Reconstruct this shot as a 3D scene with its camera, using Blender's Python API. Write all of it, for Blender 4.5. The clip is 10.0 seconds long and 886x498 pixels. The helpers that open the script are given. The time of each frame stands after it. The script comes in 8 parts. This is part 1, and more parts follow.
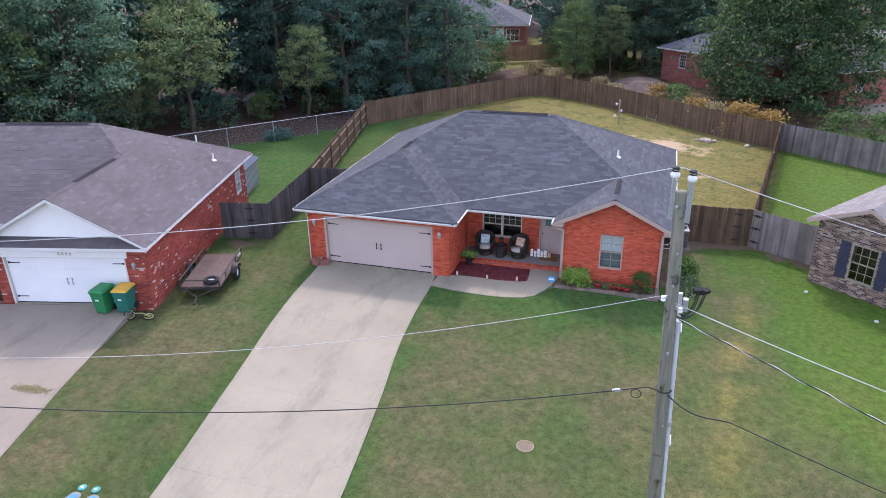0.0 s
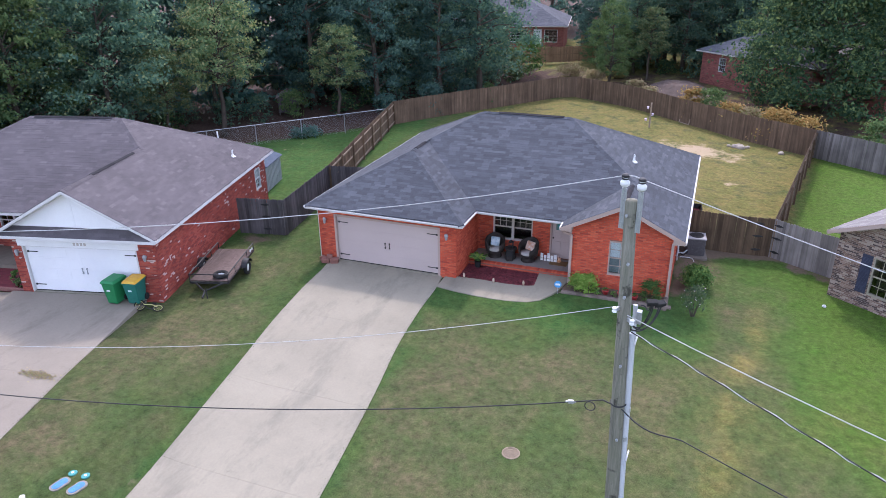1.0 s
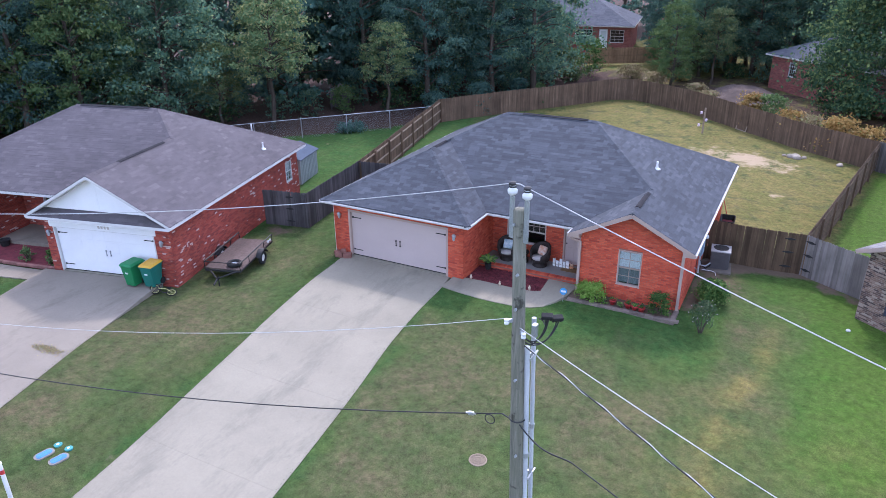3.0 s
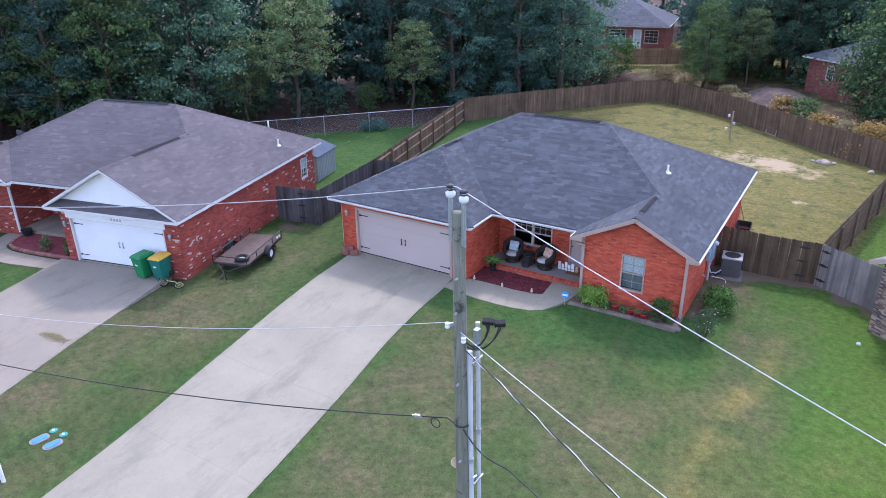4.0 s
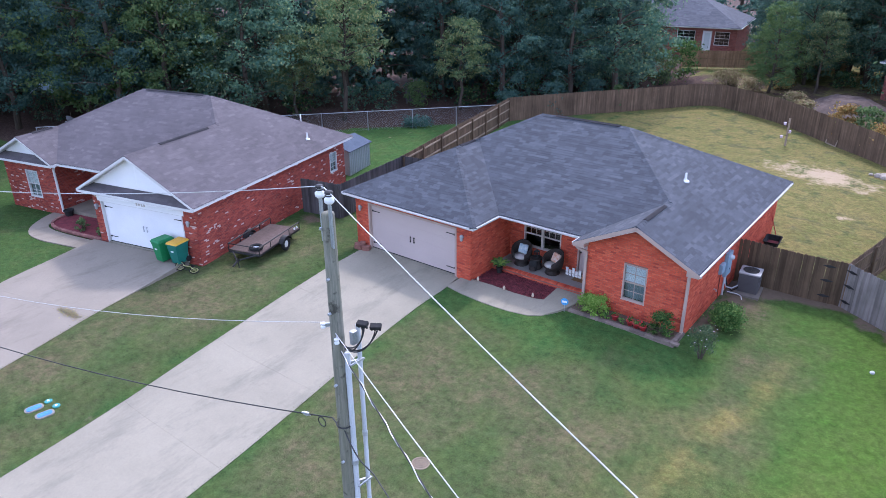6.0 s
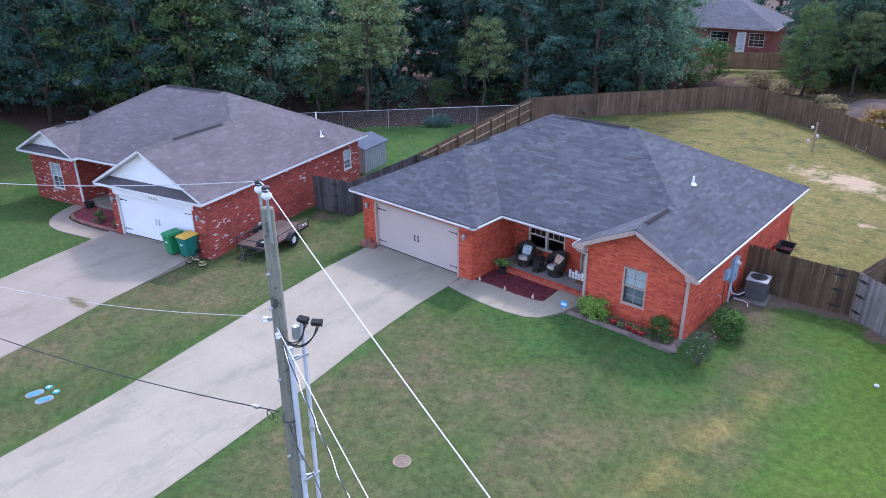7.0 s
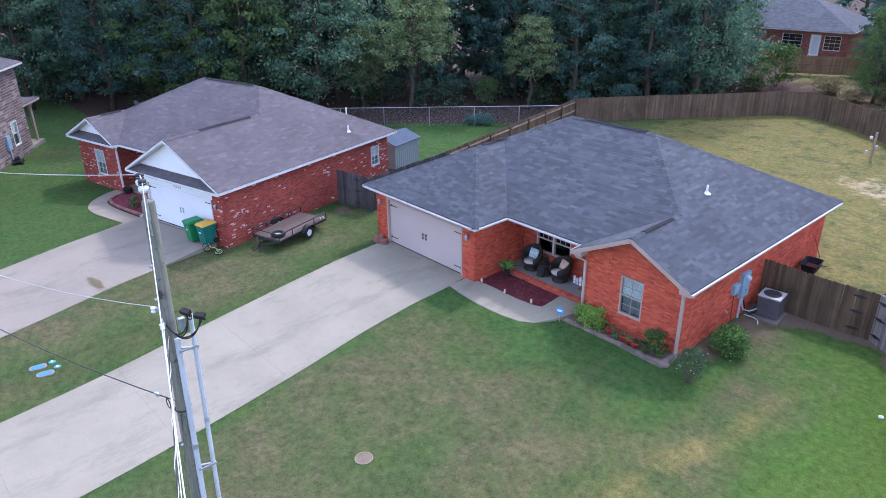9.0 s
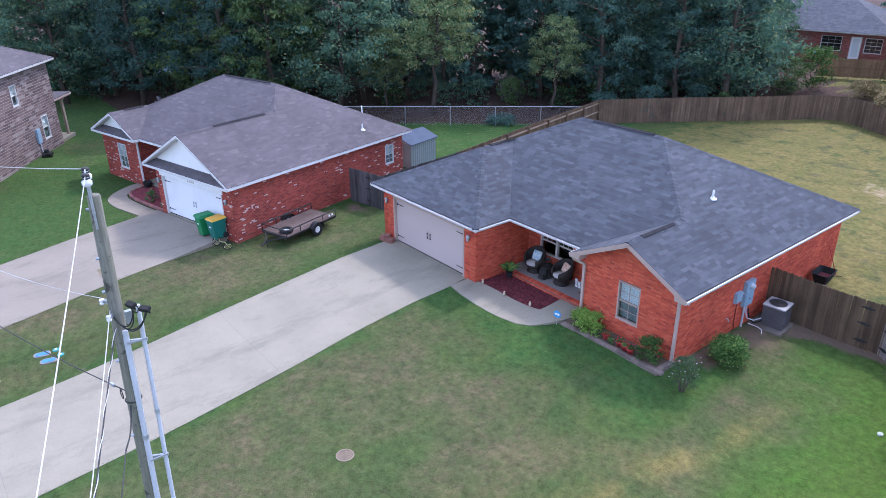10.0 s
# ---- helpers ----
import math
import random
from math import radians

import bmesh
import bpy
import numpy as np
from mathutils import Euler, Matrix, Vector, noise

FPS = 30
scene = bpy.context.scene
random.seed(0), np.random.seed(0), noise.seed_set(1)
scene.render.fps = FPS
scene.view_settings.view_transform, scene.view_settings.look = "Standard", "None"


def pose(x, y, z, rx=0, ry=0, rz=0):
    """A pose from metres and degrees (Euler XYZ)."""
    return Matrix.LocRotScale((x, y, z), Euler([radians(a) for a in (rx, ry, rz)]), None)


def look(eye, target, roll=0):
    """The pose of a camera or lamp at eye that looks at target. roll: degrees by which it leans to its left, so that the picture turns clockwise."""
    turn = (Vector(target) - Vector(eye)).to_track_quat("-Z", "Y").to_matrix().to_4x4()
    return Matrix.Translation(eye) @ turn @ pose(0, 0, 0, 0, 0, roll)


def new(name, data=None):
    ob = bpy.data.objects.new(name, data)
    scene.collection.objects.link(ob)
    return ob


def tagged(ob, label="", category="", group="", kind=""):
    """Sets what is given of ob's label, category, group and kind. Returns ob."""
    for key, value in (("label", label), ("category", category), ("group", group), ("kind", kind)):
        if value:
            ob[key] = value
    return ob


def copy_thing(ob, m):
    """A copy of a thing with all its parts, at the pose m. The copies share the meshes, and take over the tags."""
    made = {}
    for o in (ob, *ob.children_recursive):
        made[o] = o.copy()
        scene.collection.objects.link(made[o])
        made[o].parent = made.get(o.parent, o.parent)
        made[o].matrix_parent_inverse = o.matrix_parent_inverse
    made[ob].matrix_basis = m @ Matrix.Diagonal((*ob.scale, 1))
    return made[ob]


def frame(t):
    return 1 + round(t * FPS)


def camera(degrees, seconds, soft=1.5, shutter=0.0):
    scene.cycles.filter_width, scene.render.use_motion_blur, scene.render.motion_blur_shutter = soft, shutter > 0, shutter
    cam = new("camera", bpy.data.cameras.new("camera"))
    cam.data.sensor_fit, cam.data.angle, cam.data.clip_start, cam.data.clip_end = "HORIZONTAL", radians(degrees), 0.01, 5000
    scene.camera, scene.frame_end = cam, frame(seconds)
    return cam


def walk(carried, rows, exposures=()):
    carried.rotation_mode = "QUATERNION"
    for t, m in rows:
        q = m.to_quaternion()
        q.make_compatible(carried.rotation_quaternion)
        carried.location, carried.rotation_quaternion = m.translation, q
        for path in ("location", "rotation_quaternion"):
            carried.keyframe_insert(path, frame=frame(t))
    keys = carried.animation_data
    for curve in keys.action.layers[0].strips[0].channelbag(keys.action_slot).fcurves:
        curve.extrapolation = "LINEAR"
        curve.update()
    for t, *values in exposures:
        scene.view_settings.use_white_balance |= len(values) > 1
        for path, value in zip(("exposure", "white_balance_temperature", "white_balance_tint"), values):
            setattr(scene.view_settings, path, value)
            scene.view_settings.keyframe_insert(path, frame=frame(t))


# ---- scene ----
cam = camera(64.9, 10.0, soft=0.55)
PATH = [
    (0, (-0.477, -0.107, 12.928), (-1.024, 1.637, 12.117), -0.9),
    (0.5, (0.249, 0.218, 12.909), (-0.359, 1.943, 12.099), -0.9),
    (1, (0.897, 0.519, 12.912), (0.232, 2.223, 12.102), -0.8),
    (1.5, (1.578, 0.834, 12.879), (0.859, 2.515, 12.07), -0.8),
    (2, (2.163, 1.138, 12.885), (1.397, 2.799, 12.076), -0.7),
    (2.5, (2.754, 1.473, 12.886), (1.941, 3.111, 12.075), -0.7),
    (4, (4.539, 2.611, 12.888), (3.584, 4.168, 12.074), -0.7),
    (4.5, (5.143, 2.994, 12.896), (4.143, 4.522, 12.081), -0.7),
    (5, (5.724, 3.422, 12.889), (4.68, 4.92, 12.073), -0.7),
    (5.5, (6.279, 3.895, 12.907), (5.191, 5.36, 12.089), -0.6),
    (7, (7.881, 5.234, 12.852), (6.671, 6.6, 12.033), -0.6),
    (7.5, (8.362, 5.711, 12.855), (7.115, 7.043, 12.035), -0.6),
    (8, (8.849, 6.224, 12.853), (7.565, 7.519, 12.031), -0.6),
    (8.5, (9.314, 6.751, 12.857), (7.993, 8.008, 12.034), -0.6),
    (9, (9.769, 7.315, 12.844), (8.412, 8.533, 12.02), -0.6),
    (9.5, (10.207, 7.914, 12.839), (8.815, 9.09, 12.014), -0.7),
    (10, (10.651, 8.438, 12.823), (9.226, 9.574, 11.999), -0.6),
]
walk(cam, [(t, look(eye, target, roll)) for t, eye, target, roll in PATH],
     [(0.0, 2.45, 6260, 25), (1.0, 2.47, 6080, 24), (2.5, 2.48, 5730, 24), (5.0, 2.48, 5590, 24.5), (10.0, 2.48, 5540, 23.5)])

# ---- world, sun ----
SUN_TO = Vector((-0.96, 3.08, 4.0)).normalized()
world = bpy.data.worlds.new("sky")
scene.world = world
world.use_nodes = True
_wn = world.node_tree.nodes
_sky = _wn.new("ShaderNodeTexSky")
_sky.sky_type = "NISHITA"
_sky.sun_disc = False
_sky.sun_elevation = math.asin(SUN_TO.z)
_sky.sun_rotation = math.atan2(SUN_TO.x, SUN_TO.y) % (2 * math.pi)
_sky.air_density, _sky.dust_density, _sky.ozone_density = 1.0, 1.8, 1.0
_wn["Background"].inputs["Strength"].default_value = 0.15
# thin even cloud over half of the clear sky's light
_veil = _wn.new("ShaderNodeMix")
_veil.data_type = "RGBA"
_veil.inputs[0].default_value = 0.6
_veil.inputs[7].default_value = (1.72, 1.85, 2.0, 1)
world.node_tree.links.new(_sky.outputs[0], _veil.inputs[6])
world.node_tree.links.new(_veil.outputs[2], _wn["Background"].inputs[0])
_lamp = bpy.data.lights.new("sun", "SUN")
_lamp.energy, _lamp.angle, _lamp.color = 0.52, radians(5.0), (1.0, 0.93, 0.82)
sun = new("sun", _lamp)
sun.matrix_world = look(SUN_TO * 200, (0, 0, 0))


# ---- materials ----
def lin(r, g, b):
    """Linear colour from 0..255 display values."""
    return tuple(((c / 255 + 0.055) / 1.055) ** 2.4 if c > 10 else c / 255 / 12.92 for c in (r, g, b)) + (1.0,)


class Graph:
    def __init__(self, name):
        self.m = bpy.data.materials.new(name)
        self.m.use_nodes = True
        self.t = self.m.node_tree
        self.bsdf = self.t.nodes["Principled BSDF"]
        self.pos = None

    def n(self, kind, ins=(), **attrs):
        node = self.t.nodes.new("ShaderNode" + kind)
        if "operation" in attrs:
            node.operation = attrs["operation"]
        if "data_type" in attrs:
            node.data_type = attrs["data_type"]
        if "blend_type" in attrs:
            node.blend_type = attrs["blend_type"]
        if "attribute_name" in attrs:
            node.attribute_name = attrs["attribute_name"]
        for k, v in dict(ins).items():
            self.put(node.inputs[k], v)
        return node

    def put(self, socket, v):
        if isinstance(v, bpy.types.NodeSocket):
            self.t.links.new(v, socket)
        else:
            socket.default_value = v

    def position(self, stretch=(1, 1, 1)):
        if self.pos is None:
            self.pos = self.n("NewGeometry").outputs["Position"]
        if stretch == (1, 1, 1):
            return self.pos
        return self.n("Mapping", {"Vector": self.pos, "Scale": stretch}).outputs[0]

    def noise(self, scale, detail=3.0, rough=0.6, stretch=(1, 1, 1)):
        return self.n("TexNoise", {"Vector": self.position(stretch), "Scale": scale, "Detail": detail, "Roughness": rough}).outputs[0]

    def math(self, op, a, b=0.0):
        return self.n("Math", {0: a, 1: b}, operation=op).outputs[0]

    def span(self, v, lo, hi, a=0.0, b=1.0):
        return self.n("MapRange", {0: v, 1: lo, 2: hi, 3: a, 4: b}).outputs[0]

    def mix(self, f, a, b, blend="MIX"):
        return self.n("Mix", {0: f, 6: a, 7: b}, data_type="RGBA", blend_type=blend).outputs[2]

    def piece(self):
        """One random number for each loose piece or object."""
        a = self.n("NewGeometry").outputs["Random Per Island"]
        b = self.n("ObjectInfo").outputs["Random"]
        return self.math("FRACT", self.math("ADD", a, b))

    def ramp(self, f, stops, hard=False):
        r = self.n("ValToRGB", {0: f})
        e = r.color_ramp.elements
        while len(e) < len(stops):
            e.new(0.5)
        for i, (p, c) in enumerate(stops):
            e[i].position, e[i].color = p, c
        if hard:
            r.color_ramp.interpolation = "CONSTANT"
        return r.outputs[0]

    def gain(self, col, v):
        """Colour times a value."""
        return self.n("HueSaturation", {"Color": col, "Value": v}).outputs[0]

    def bump(self, h, strength, dist=0.01):
        self.put(self.bsdf.inputs["Normal"], self.n("Bump", {"Height": h, "Strength": strength, "Distance": dist}).outputs[0])

    def done(self, col, rough=0.8, metal=0.0, spec=0.3):
        self.put(self.bsdf.inputs["Base Color"], col)
        self.put(self.bsdf.inputs["Roughness"], rough)
        self.put(self.bsdf.inputs["Metallic"], metal)
        self.put(self.bsdf.inputs["Specular IOR Level"], spec)
        return self.m


def surface(name, a, b, scale=1.5, fine=30, rough=0.8, bump=0.15, vary=0.0, metal=0.0, spec=0.3, stretch=(1, 1, 1), stops=None, wear=0.25):
    g = Graph(name)
    big = g.span(g.noise(scale, 4, 0.6, stretch), 0.3, 0.7)
    small = g.noise(fine, 3, 0.6, stretch)
    if stops:
        col = g.ramp(g.piece(), stops, True)
        col = g.gain(col, g.span(big, 0, 1, 1 - wear, 1 + wear))
    else:
        col = g.mix(big, a, b)
        if vary:
            col = g.gain(col, g.span(g.piece(), 0, 1, 1 - vary, 1 + vary))
    col = g.gain(col, g.span(small, 0.3, 0.7, 1 - wear * 0.6, 1 + wear * 0.6))
    if bump:
        g.bump(small, bump)
    return g.done(col, rough, metal, spec)


M = {}
M["brick"] = surface("orange_red_brick", None, None, 0.8, 60, 0.85, 0.3, stops=[(0.0, (0.49, 0.082, 0.041, 1)), (0.25, (0.53, 0.096, 0.048, 1)), (0.5, (0.44, 0.070, 0.037, 1)), (0.7, (0.57, 0.118, 0.060, 1)), (0.92, (0.34, 0.054, 0.033, 1))], wear=0.18)
M["mortar"] = surface("warm_mortar", (0.26, 0.120, 0.090, 1), (0.20, 0.092, 0.072, 1), 1.2, 80, 0.95, 0.3)


def whitened_brick():
    """Dark red brick; in uneven patches single bricks are lime-white."""
    g = Graph("dark_red_brick_with_white")
    f = g.piece()
    col = g.ramp(f, [(0.0, (0.27, 0.050, 0.036, 1)), (0.25, (0.32, 0.062, 0.042, 1)), (0.5, (0.215, 0.043, 0.034, 1)), (0.7, (0.35, 0.078, 0.052, 1))], True)
    col = g.gain(col, g.span(g.noise(0.6, 4, 0.6), 0.3, 0.7, 0.82, 1.2))
    odd = g.math("FRACT", g.math("MULTIPLY", f, 7.31))
    share = g.span(g.noise(0.45, 4, 0.7), 0.42, 0.68, 0.995, 0.85)
    col = g.mix(g.math("GREATER_THAN", odd, share), col, (0.52, 0.39, 0.35, 1))
    small = g.noise(60, 3, 0.6)
    col = g.gain(col, g.span(small, 0.3, 0.7, 0.88, 1.12))
    g.bump(small, 0.3)
    return g.done(col, 0.85, 0, 0.3)


M["brick_nb"] = whitened_brick()
M["mortar_nb"] = surface("red_grey_mortar", (0.26, 0.145, 0.12, 1), (0.20, 0.11, 0.095, 1), 1.2, 80, 0.95, 0.3)
M["brick_rh"] = surface("brown_grey_brick", None, None, 0.8, 60, 0.85, 0.3, stops=[(0.0, (0.20, 0.13, 0.10, 1)), (0.25, (0.13, 0.085, 0.07, 1)), (0.45, (0.27, 0.19, 0.15, 1)), (0.65, (0.085, 0.06, 0.055, 1)), (0.85, (0.34, 0.27, 0.22, 1))], wear=0.15)
M["mortar_rh"] = surface("grey_mortar", (0.42, 0.36, 0.31, 1), (0.34, 0.29, 0.25, 1), 1.2, 80, 0.95, 0.3)


def shingle_mat(name, stops):
    g = Graph(name)
    col = g.ramp(g.piece(), stops)
    col = g.gain(col, g.span(g.noise(0.5, 4, 0.6), 0.3, 0.7, 0.88, 1.12))
    gr = g.noise(160, 2, 0.7)
    col = g.gain(col, g.span(gr, 0.3, 0.7, 0.8, 1.2))
    g.bump(gr, 0.35, 0.004)
    return g.done(col, 0.9, 0, 0.25)


M["shingle"] = shingle_mat("charcoal_shingle", [(0.0, (0.046, 0.051, 0.061, 1)), (0.55, (0.058, 0.064, 0.076, 1)), (0.85, (0.067, 0.074, 0.087, 1)), (1.0, (0.079, 0.087, 0.100, 1))])
M["shingle_nb"] = shingle_mat("brown_grey_shingle", [(0.0, (0.086, 0.076, 0.082, 1)), (0.6, (0.097, 0.086, 0.092, 1)), (0.9, (0.106, 0.094, 0.100, 1)), (1.0, (0.122, 0.108, 0.114, 1))])
M["shingle_rh"] = shingle_mat("light_grey_shingle", [(0.0, (0.155, 0.145, 0.142, 1)), (0.5, (0.18, 0.168, 0.162, 1)), (1.0, (0.22, 0.208, 0.20, 1))])
M["vent_dark"] = surface("ridge_vent_plastic", (0.026, 0.025, 0.028, 1), (0.042, 0.040, 0.043, 1), 3, 60, 0.95, 0.1, spec=0.1)
M["trim"] = surface("white_trim_paint", (0.62, 0.61, 0.60, 1), (0.54, 0.53, 0.52, 1), 1.0, 25, 0.7, 0.03, wear=0.06, spec=0.2)
M["trim_tan"] = surface("tan_trim_paint", (0.42, 0.315, 0.27, 1), (0.38, 0.285, 0.245, 1), 1.0, 25, 0.5, 0.03, wear=0.06)
M["siding"] = surface("white_gable_siding", (0.80, 0.80, 0.80, 1), (0.74, 0.74, 0.75, 1), 0.8, 25, 0.5, 0.03, wear=0.05)
M["door_tan"] = surface("greige_door_paint", (0.475, 0.390, 0.362, 1), (0.445, 0.365, 0.338, 1), 0.7, 30, 0.5, 0.03, wear=0.05)
M["door_white"] = surface("white_door_paint", (0.79, 0.79, 0.80, 1), (0.72, 0.72, 0.74, 1), 0.7, 30, 0.45, 0.03, wear=0.05)
M["black"] = surface("black_iron", (0.012, 0.012, 0.013, 1), (0.03, 0.03, 0.03, 1), 5, 60, 0.55, 0.1)
M["soffit"] = surface("soffit_vinyl", (0.62, 0.60, 0.57, 1), (0.56, 0.54, 0.51, 1), 1, 20, 0.6, 0.02, wear=0.05)
M["blind"] = surface("window_blind", (0.62, 0.66, 0.67, 1), (0.55, 0.59, 0.60, 1), 2, 20, 0.6, 0.0, wear=0.05)
# Near-black tone: the shade inside rooms and hollows is put into this colour.
M["unlit_dark"] = surface("unlit_hollow", (0.03, 0.03, 0.03, 1), (0.05, 0.045, 0.04, 1), 1, 10, 0.9, 0.0)
M["grey_frame"] = surface("almond_window_frame", (0.50, 0.45, 0.41, 1), (0.45, 0.41, 0.37, 1), 1, 20, 0.5, 0.02, wear=0.05)
M["almond_dim"] = surface("weathered_almond_frame", (0.30, 0.27, 0.20, 1), (0.25, 0.225, 0.17, 1), 1, 20, 0.6, 0.02, wear=0.05)
M["galv"] = surface("galvanised_steel", (0.42, 0.44, 0.46, 1), (0.34, 0.36, 0.39, 1), 4, 50, 0.45, 0.05, metal=0.6)
M["pvc"] = surface("grey_conduit", (0.50, 0.52, 0.55, 1), (0.42, 0.44, 0.47, 1), 2, 40, 0.5, 0.03, wear=0.1)
M["porcelain"] = surface("white_porcelain", (0.72, 0.73, 0.74, 1), (0.62, 0.63, 0.64, 1), 8, 40, 0.2, 0.0, spec=0.6, wear=0.06)
M["rubber"] = surface("black_rubber", (0.012, 0.012, 0.012, 1), (0.022, 0.022, 0.022, 1), 8, 60, 0.85, 0.1)
M["wire_al"] = surface("bare_aluminium_wire", (0.52, 0.52, 0.52, 1), (0.42, 0.42, 0.42, 1), 2, 40, 0.4, 0.0, metal=0.3)
M["cable"] = surface("black_cable", (0.02, 0.02, 0.022, 1), (0.035, 0.035, 0.035, 1), 2, 40, 0.6, 0.0)
M["meter_grey"] = surface("blue_grey_enamel", (0.26, 0.36, 0.44, 1), (0.21, 0.30, 0.38, 1), 3, 40, 0.5, 0.03, wear=0.1)
M["brick_pipe"] = surface("rusty_red_pipe", (0.20, 0.05, 0.035, 1), (0.13, 0.035, 0.03, 1), 5, 40, 0.7, 0.05)
M["blue_paint"] = surface("blue_plastic", (0.05, 0.25, 0.55, 1), (0.07, 0.33, 0.62, 1), 3, 40, 0.6, 0.05)
M["teal_paint"] = surface("teal_plastic", (0.035, 0.20, 0.19, 1), (0.06, 0.28, 0.26, 1), 3, 40, 0.6, 0.05)
M["white_plastic"] = surface("white_plastic", (0.75, 0.75, 0.74, 1), (0.66, 0.66, 0.65, 1), 3, 40, 0.5, 0.0, wear=0.06)
M["cushion"] = surface("cream_fabric", (0.46, 0.43, 0.40, 1), (0.38, 0.355, 0.33, 1), 6, 90, 0.95, 0.2, wear=0.08)


def timber(name, a, b, vary=0.3):
    g = Graph(name)
    grain = g.noise(9, 5, 0.65, (1, 1, 0.06))
    col = g.mix(g.span(grain, 0.3, 0.7), a, b)
    col = g.gain(col, g.span(g.piece(), 0, 1, 1 - vary, 1 + vary))
    col = g.gain(col, g.span(g.noise(0.9, 3), 0.3, 0.7, 0.8, 1.2))
    g.bump(grain, 0.4, 0.006)
    return g.done(col, 0.9, 0, 0.2)


M["fence"] = timber("weathered_brown_fence", (0.092, 0.060, 0.038, 1), (0.168, 0.114, 0.075, 1), 0.22)
M["fence_grey"] = timber("weathered_grey_fence", (0.135, 0.118, 0.108, 1), (0.215, 0.190, 0.175, 1))
# The fence timber in a darker grey tone.
M["fence_dark"] = timber("dark_grey_fence", (0.055, 0.05, 0.052, 1), (0.105, 0.095, 0.095, 1))
M["fence_red"] = timber("stained_cedar_fence", (0.24, 0.12, 0.07, 1), (0.32, 0.165, 0.10, 1), 0.15)
M["rail_wood"] = timber("weathered_rail", (0.24, 0.18, 0.13, 1), (0.34, 0.26, 0.19, 1), 0.15)
def pole_mat():
    g = Graph("weathered_pole_wood")
    grain = g.noise(26, 5, 0.7, (1, 1, 0.05))
    col = g.mix(g.span(grain, 0.32, 0.68), (0.090, 0.088, 0.068, 1), (0.250, 0.240, 0.195, 1))
    col = g.mix(g.span(g.noise(2.2, 4, 0.7, (1, 1, 0.4)), 0.42, 0.62, 0, 0.6), col, (0.160, 0.160, 0.115, 1))
    col = g.gain(col, g.span(g.noise(5.0, 3, 0.6), 0.60, 0.70, 1.0, 0.40))
    g.bump(grain, 0.6, 0.01)
    return g.done(col, 0.92, 0, 0.15)


M["pole_wood"] = pole_mat()
M["deck"] = timber("trailer_deck_plank", (0.085, 0.062, 0.054, 1), (0.13, 0.095, 0.084, 1), 0.15)
M["bark"] = timber("bark", (0.045, 0.036, 0.028, 1), (0.10, 0.08, 0.062, 1), 0.2)


def concrete(name, a, b, stain):
    g = Graph(name)
    col = g.mix(g.span(g.noise(0.35, 5, 0.65), 0.35, 0.65), a, b)
    s = g.span(g.noise(0.55, 5, 0.75, (1.5, 0.5, 1)), 0.52, 0.72)
    col = g.mix(g.math("MULTIPLY", s, 0.62), col, stain)
    s = g.span(g.noise(1.7, 6, 0.8), 0.60, 0.72)
    col = g.mix(g.math("MULTIPLY", s, 0.40), col, stain)
    col = g.gain(col, g.span(g.noise(14, 4, 0.7), 0.3, 0.7, 0.95, 1.05))
    gr = g.noise(120, 2, 0.7)
    col = g.gain(col, g.span(gr, 0.3, 0.7, 0.95, 1.05))
    g.bump(gr, 0.2, 0.003)
    return g.done(col, 0.85, 0, 0.3)


M["concrete"] = concrete("pale_concrete", (0.262, 0.236, 0.178, 1), (0.222, 0.200, 0.151, 1), (0.142, 0.132, 0.104, 1))
M["concrete_nb"] = concrete("grey_pink_concrete", (0.240, 0.208, 0.164, 1), (0.206, 0.178, 0.141, 1), (0.130, 0.110, 0.086, 1))
M["concrete_dark"] = concrete("old_grey_concrete", (0.24, 0.225, 0.21, 1), (0.195, 0.18, 0.165, 1), (0.13, 0.115, 0.10, 1))
M["block"] = surface("tumbled_edging_block", (0.20, 0.155, 0.13, 1), (0.13, 0.10, 0.085, 1), 2, 40, 0.9, 0.4, vary=0.25)
M["block_red"] = surface("red_edging_block", (0.27, 0.13, 0.11, 1), (0.20, 0.09, 0.08, 1), 2, 40, 0.9, 0.4, vary=0.25)
M["mulch"] = surface("red_mulch", (0.165, 0.036, 0.042, 1), (0.095, 0.020, 0.026, 1), 3, 50, 0.95, 0.6, vary=0.5)
M["soil"] = surface("bare_soil", (0.14, 0.10, 0.07, 1), (0.09, 0.065, 0.05, 1), 2, 40, 0.95, 0.6)


def glass_mat():
    g = Graph("window_glass")
    b = g.bsdf
    b.inputs["Base Color"].default_value = (0.9, 0.95, 0.95, 1)
    b.inputs["Roughness"].default_value = 0.02
    b.inputs["Transmission Weight"].default_value = 1.0
    b.inputs["IOR"].default_value = 1.45
    return g.m


M["glass"] = glass_mat()


def leaf_mat(name, stops, translucent=0.35):
    g = Graph(name)
    col = g.ramp(g.piece(), stops)
    tree = g.n("ObjectInfo").outputs["Random"]
    col = g.gain(col, g.span(tree, 0, 1, 0.75, 1.25))
    col = g.gain(col, g.span(g.noise(0.35, 3), 0.3, 0.7, 0.8, 1.25))
    g.done(col, 0.8, 0, 0.10)
    tr = g.n("BsdfTranslucent", {"Color": col})
    mx = g.n("MixShader", {0: translucent, 1: g.bsdf.outputs[0], 2: tr.outputs[0]})
    g.t.links.new(mx.outputs[0], g.t.nodes["Material Output"].inputs[0])
    return g.m


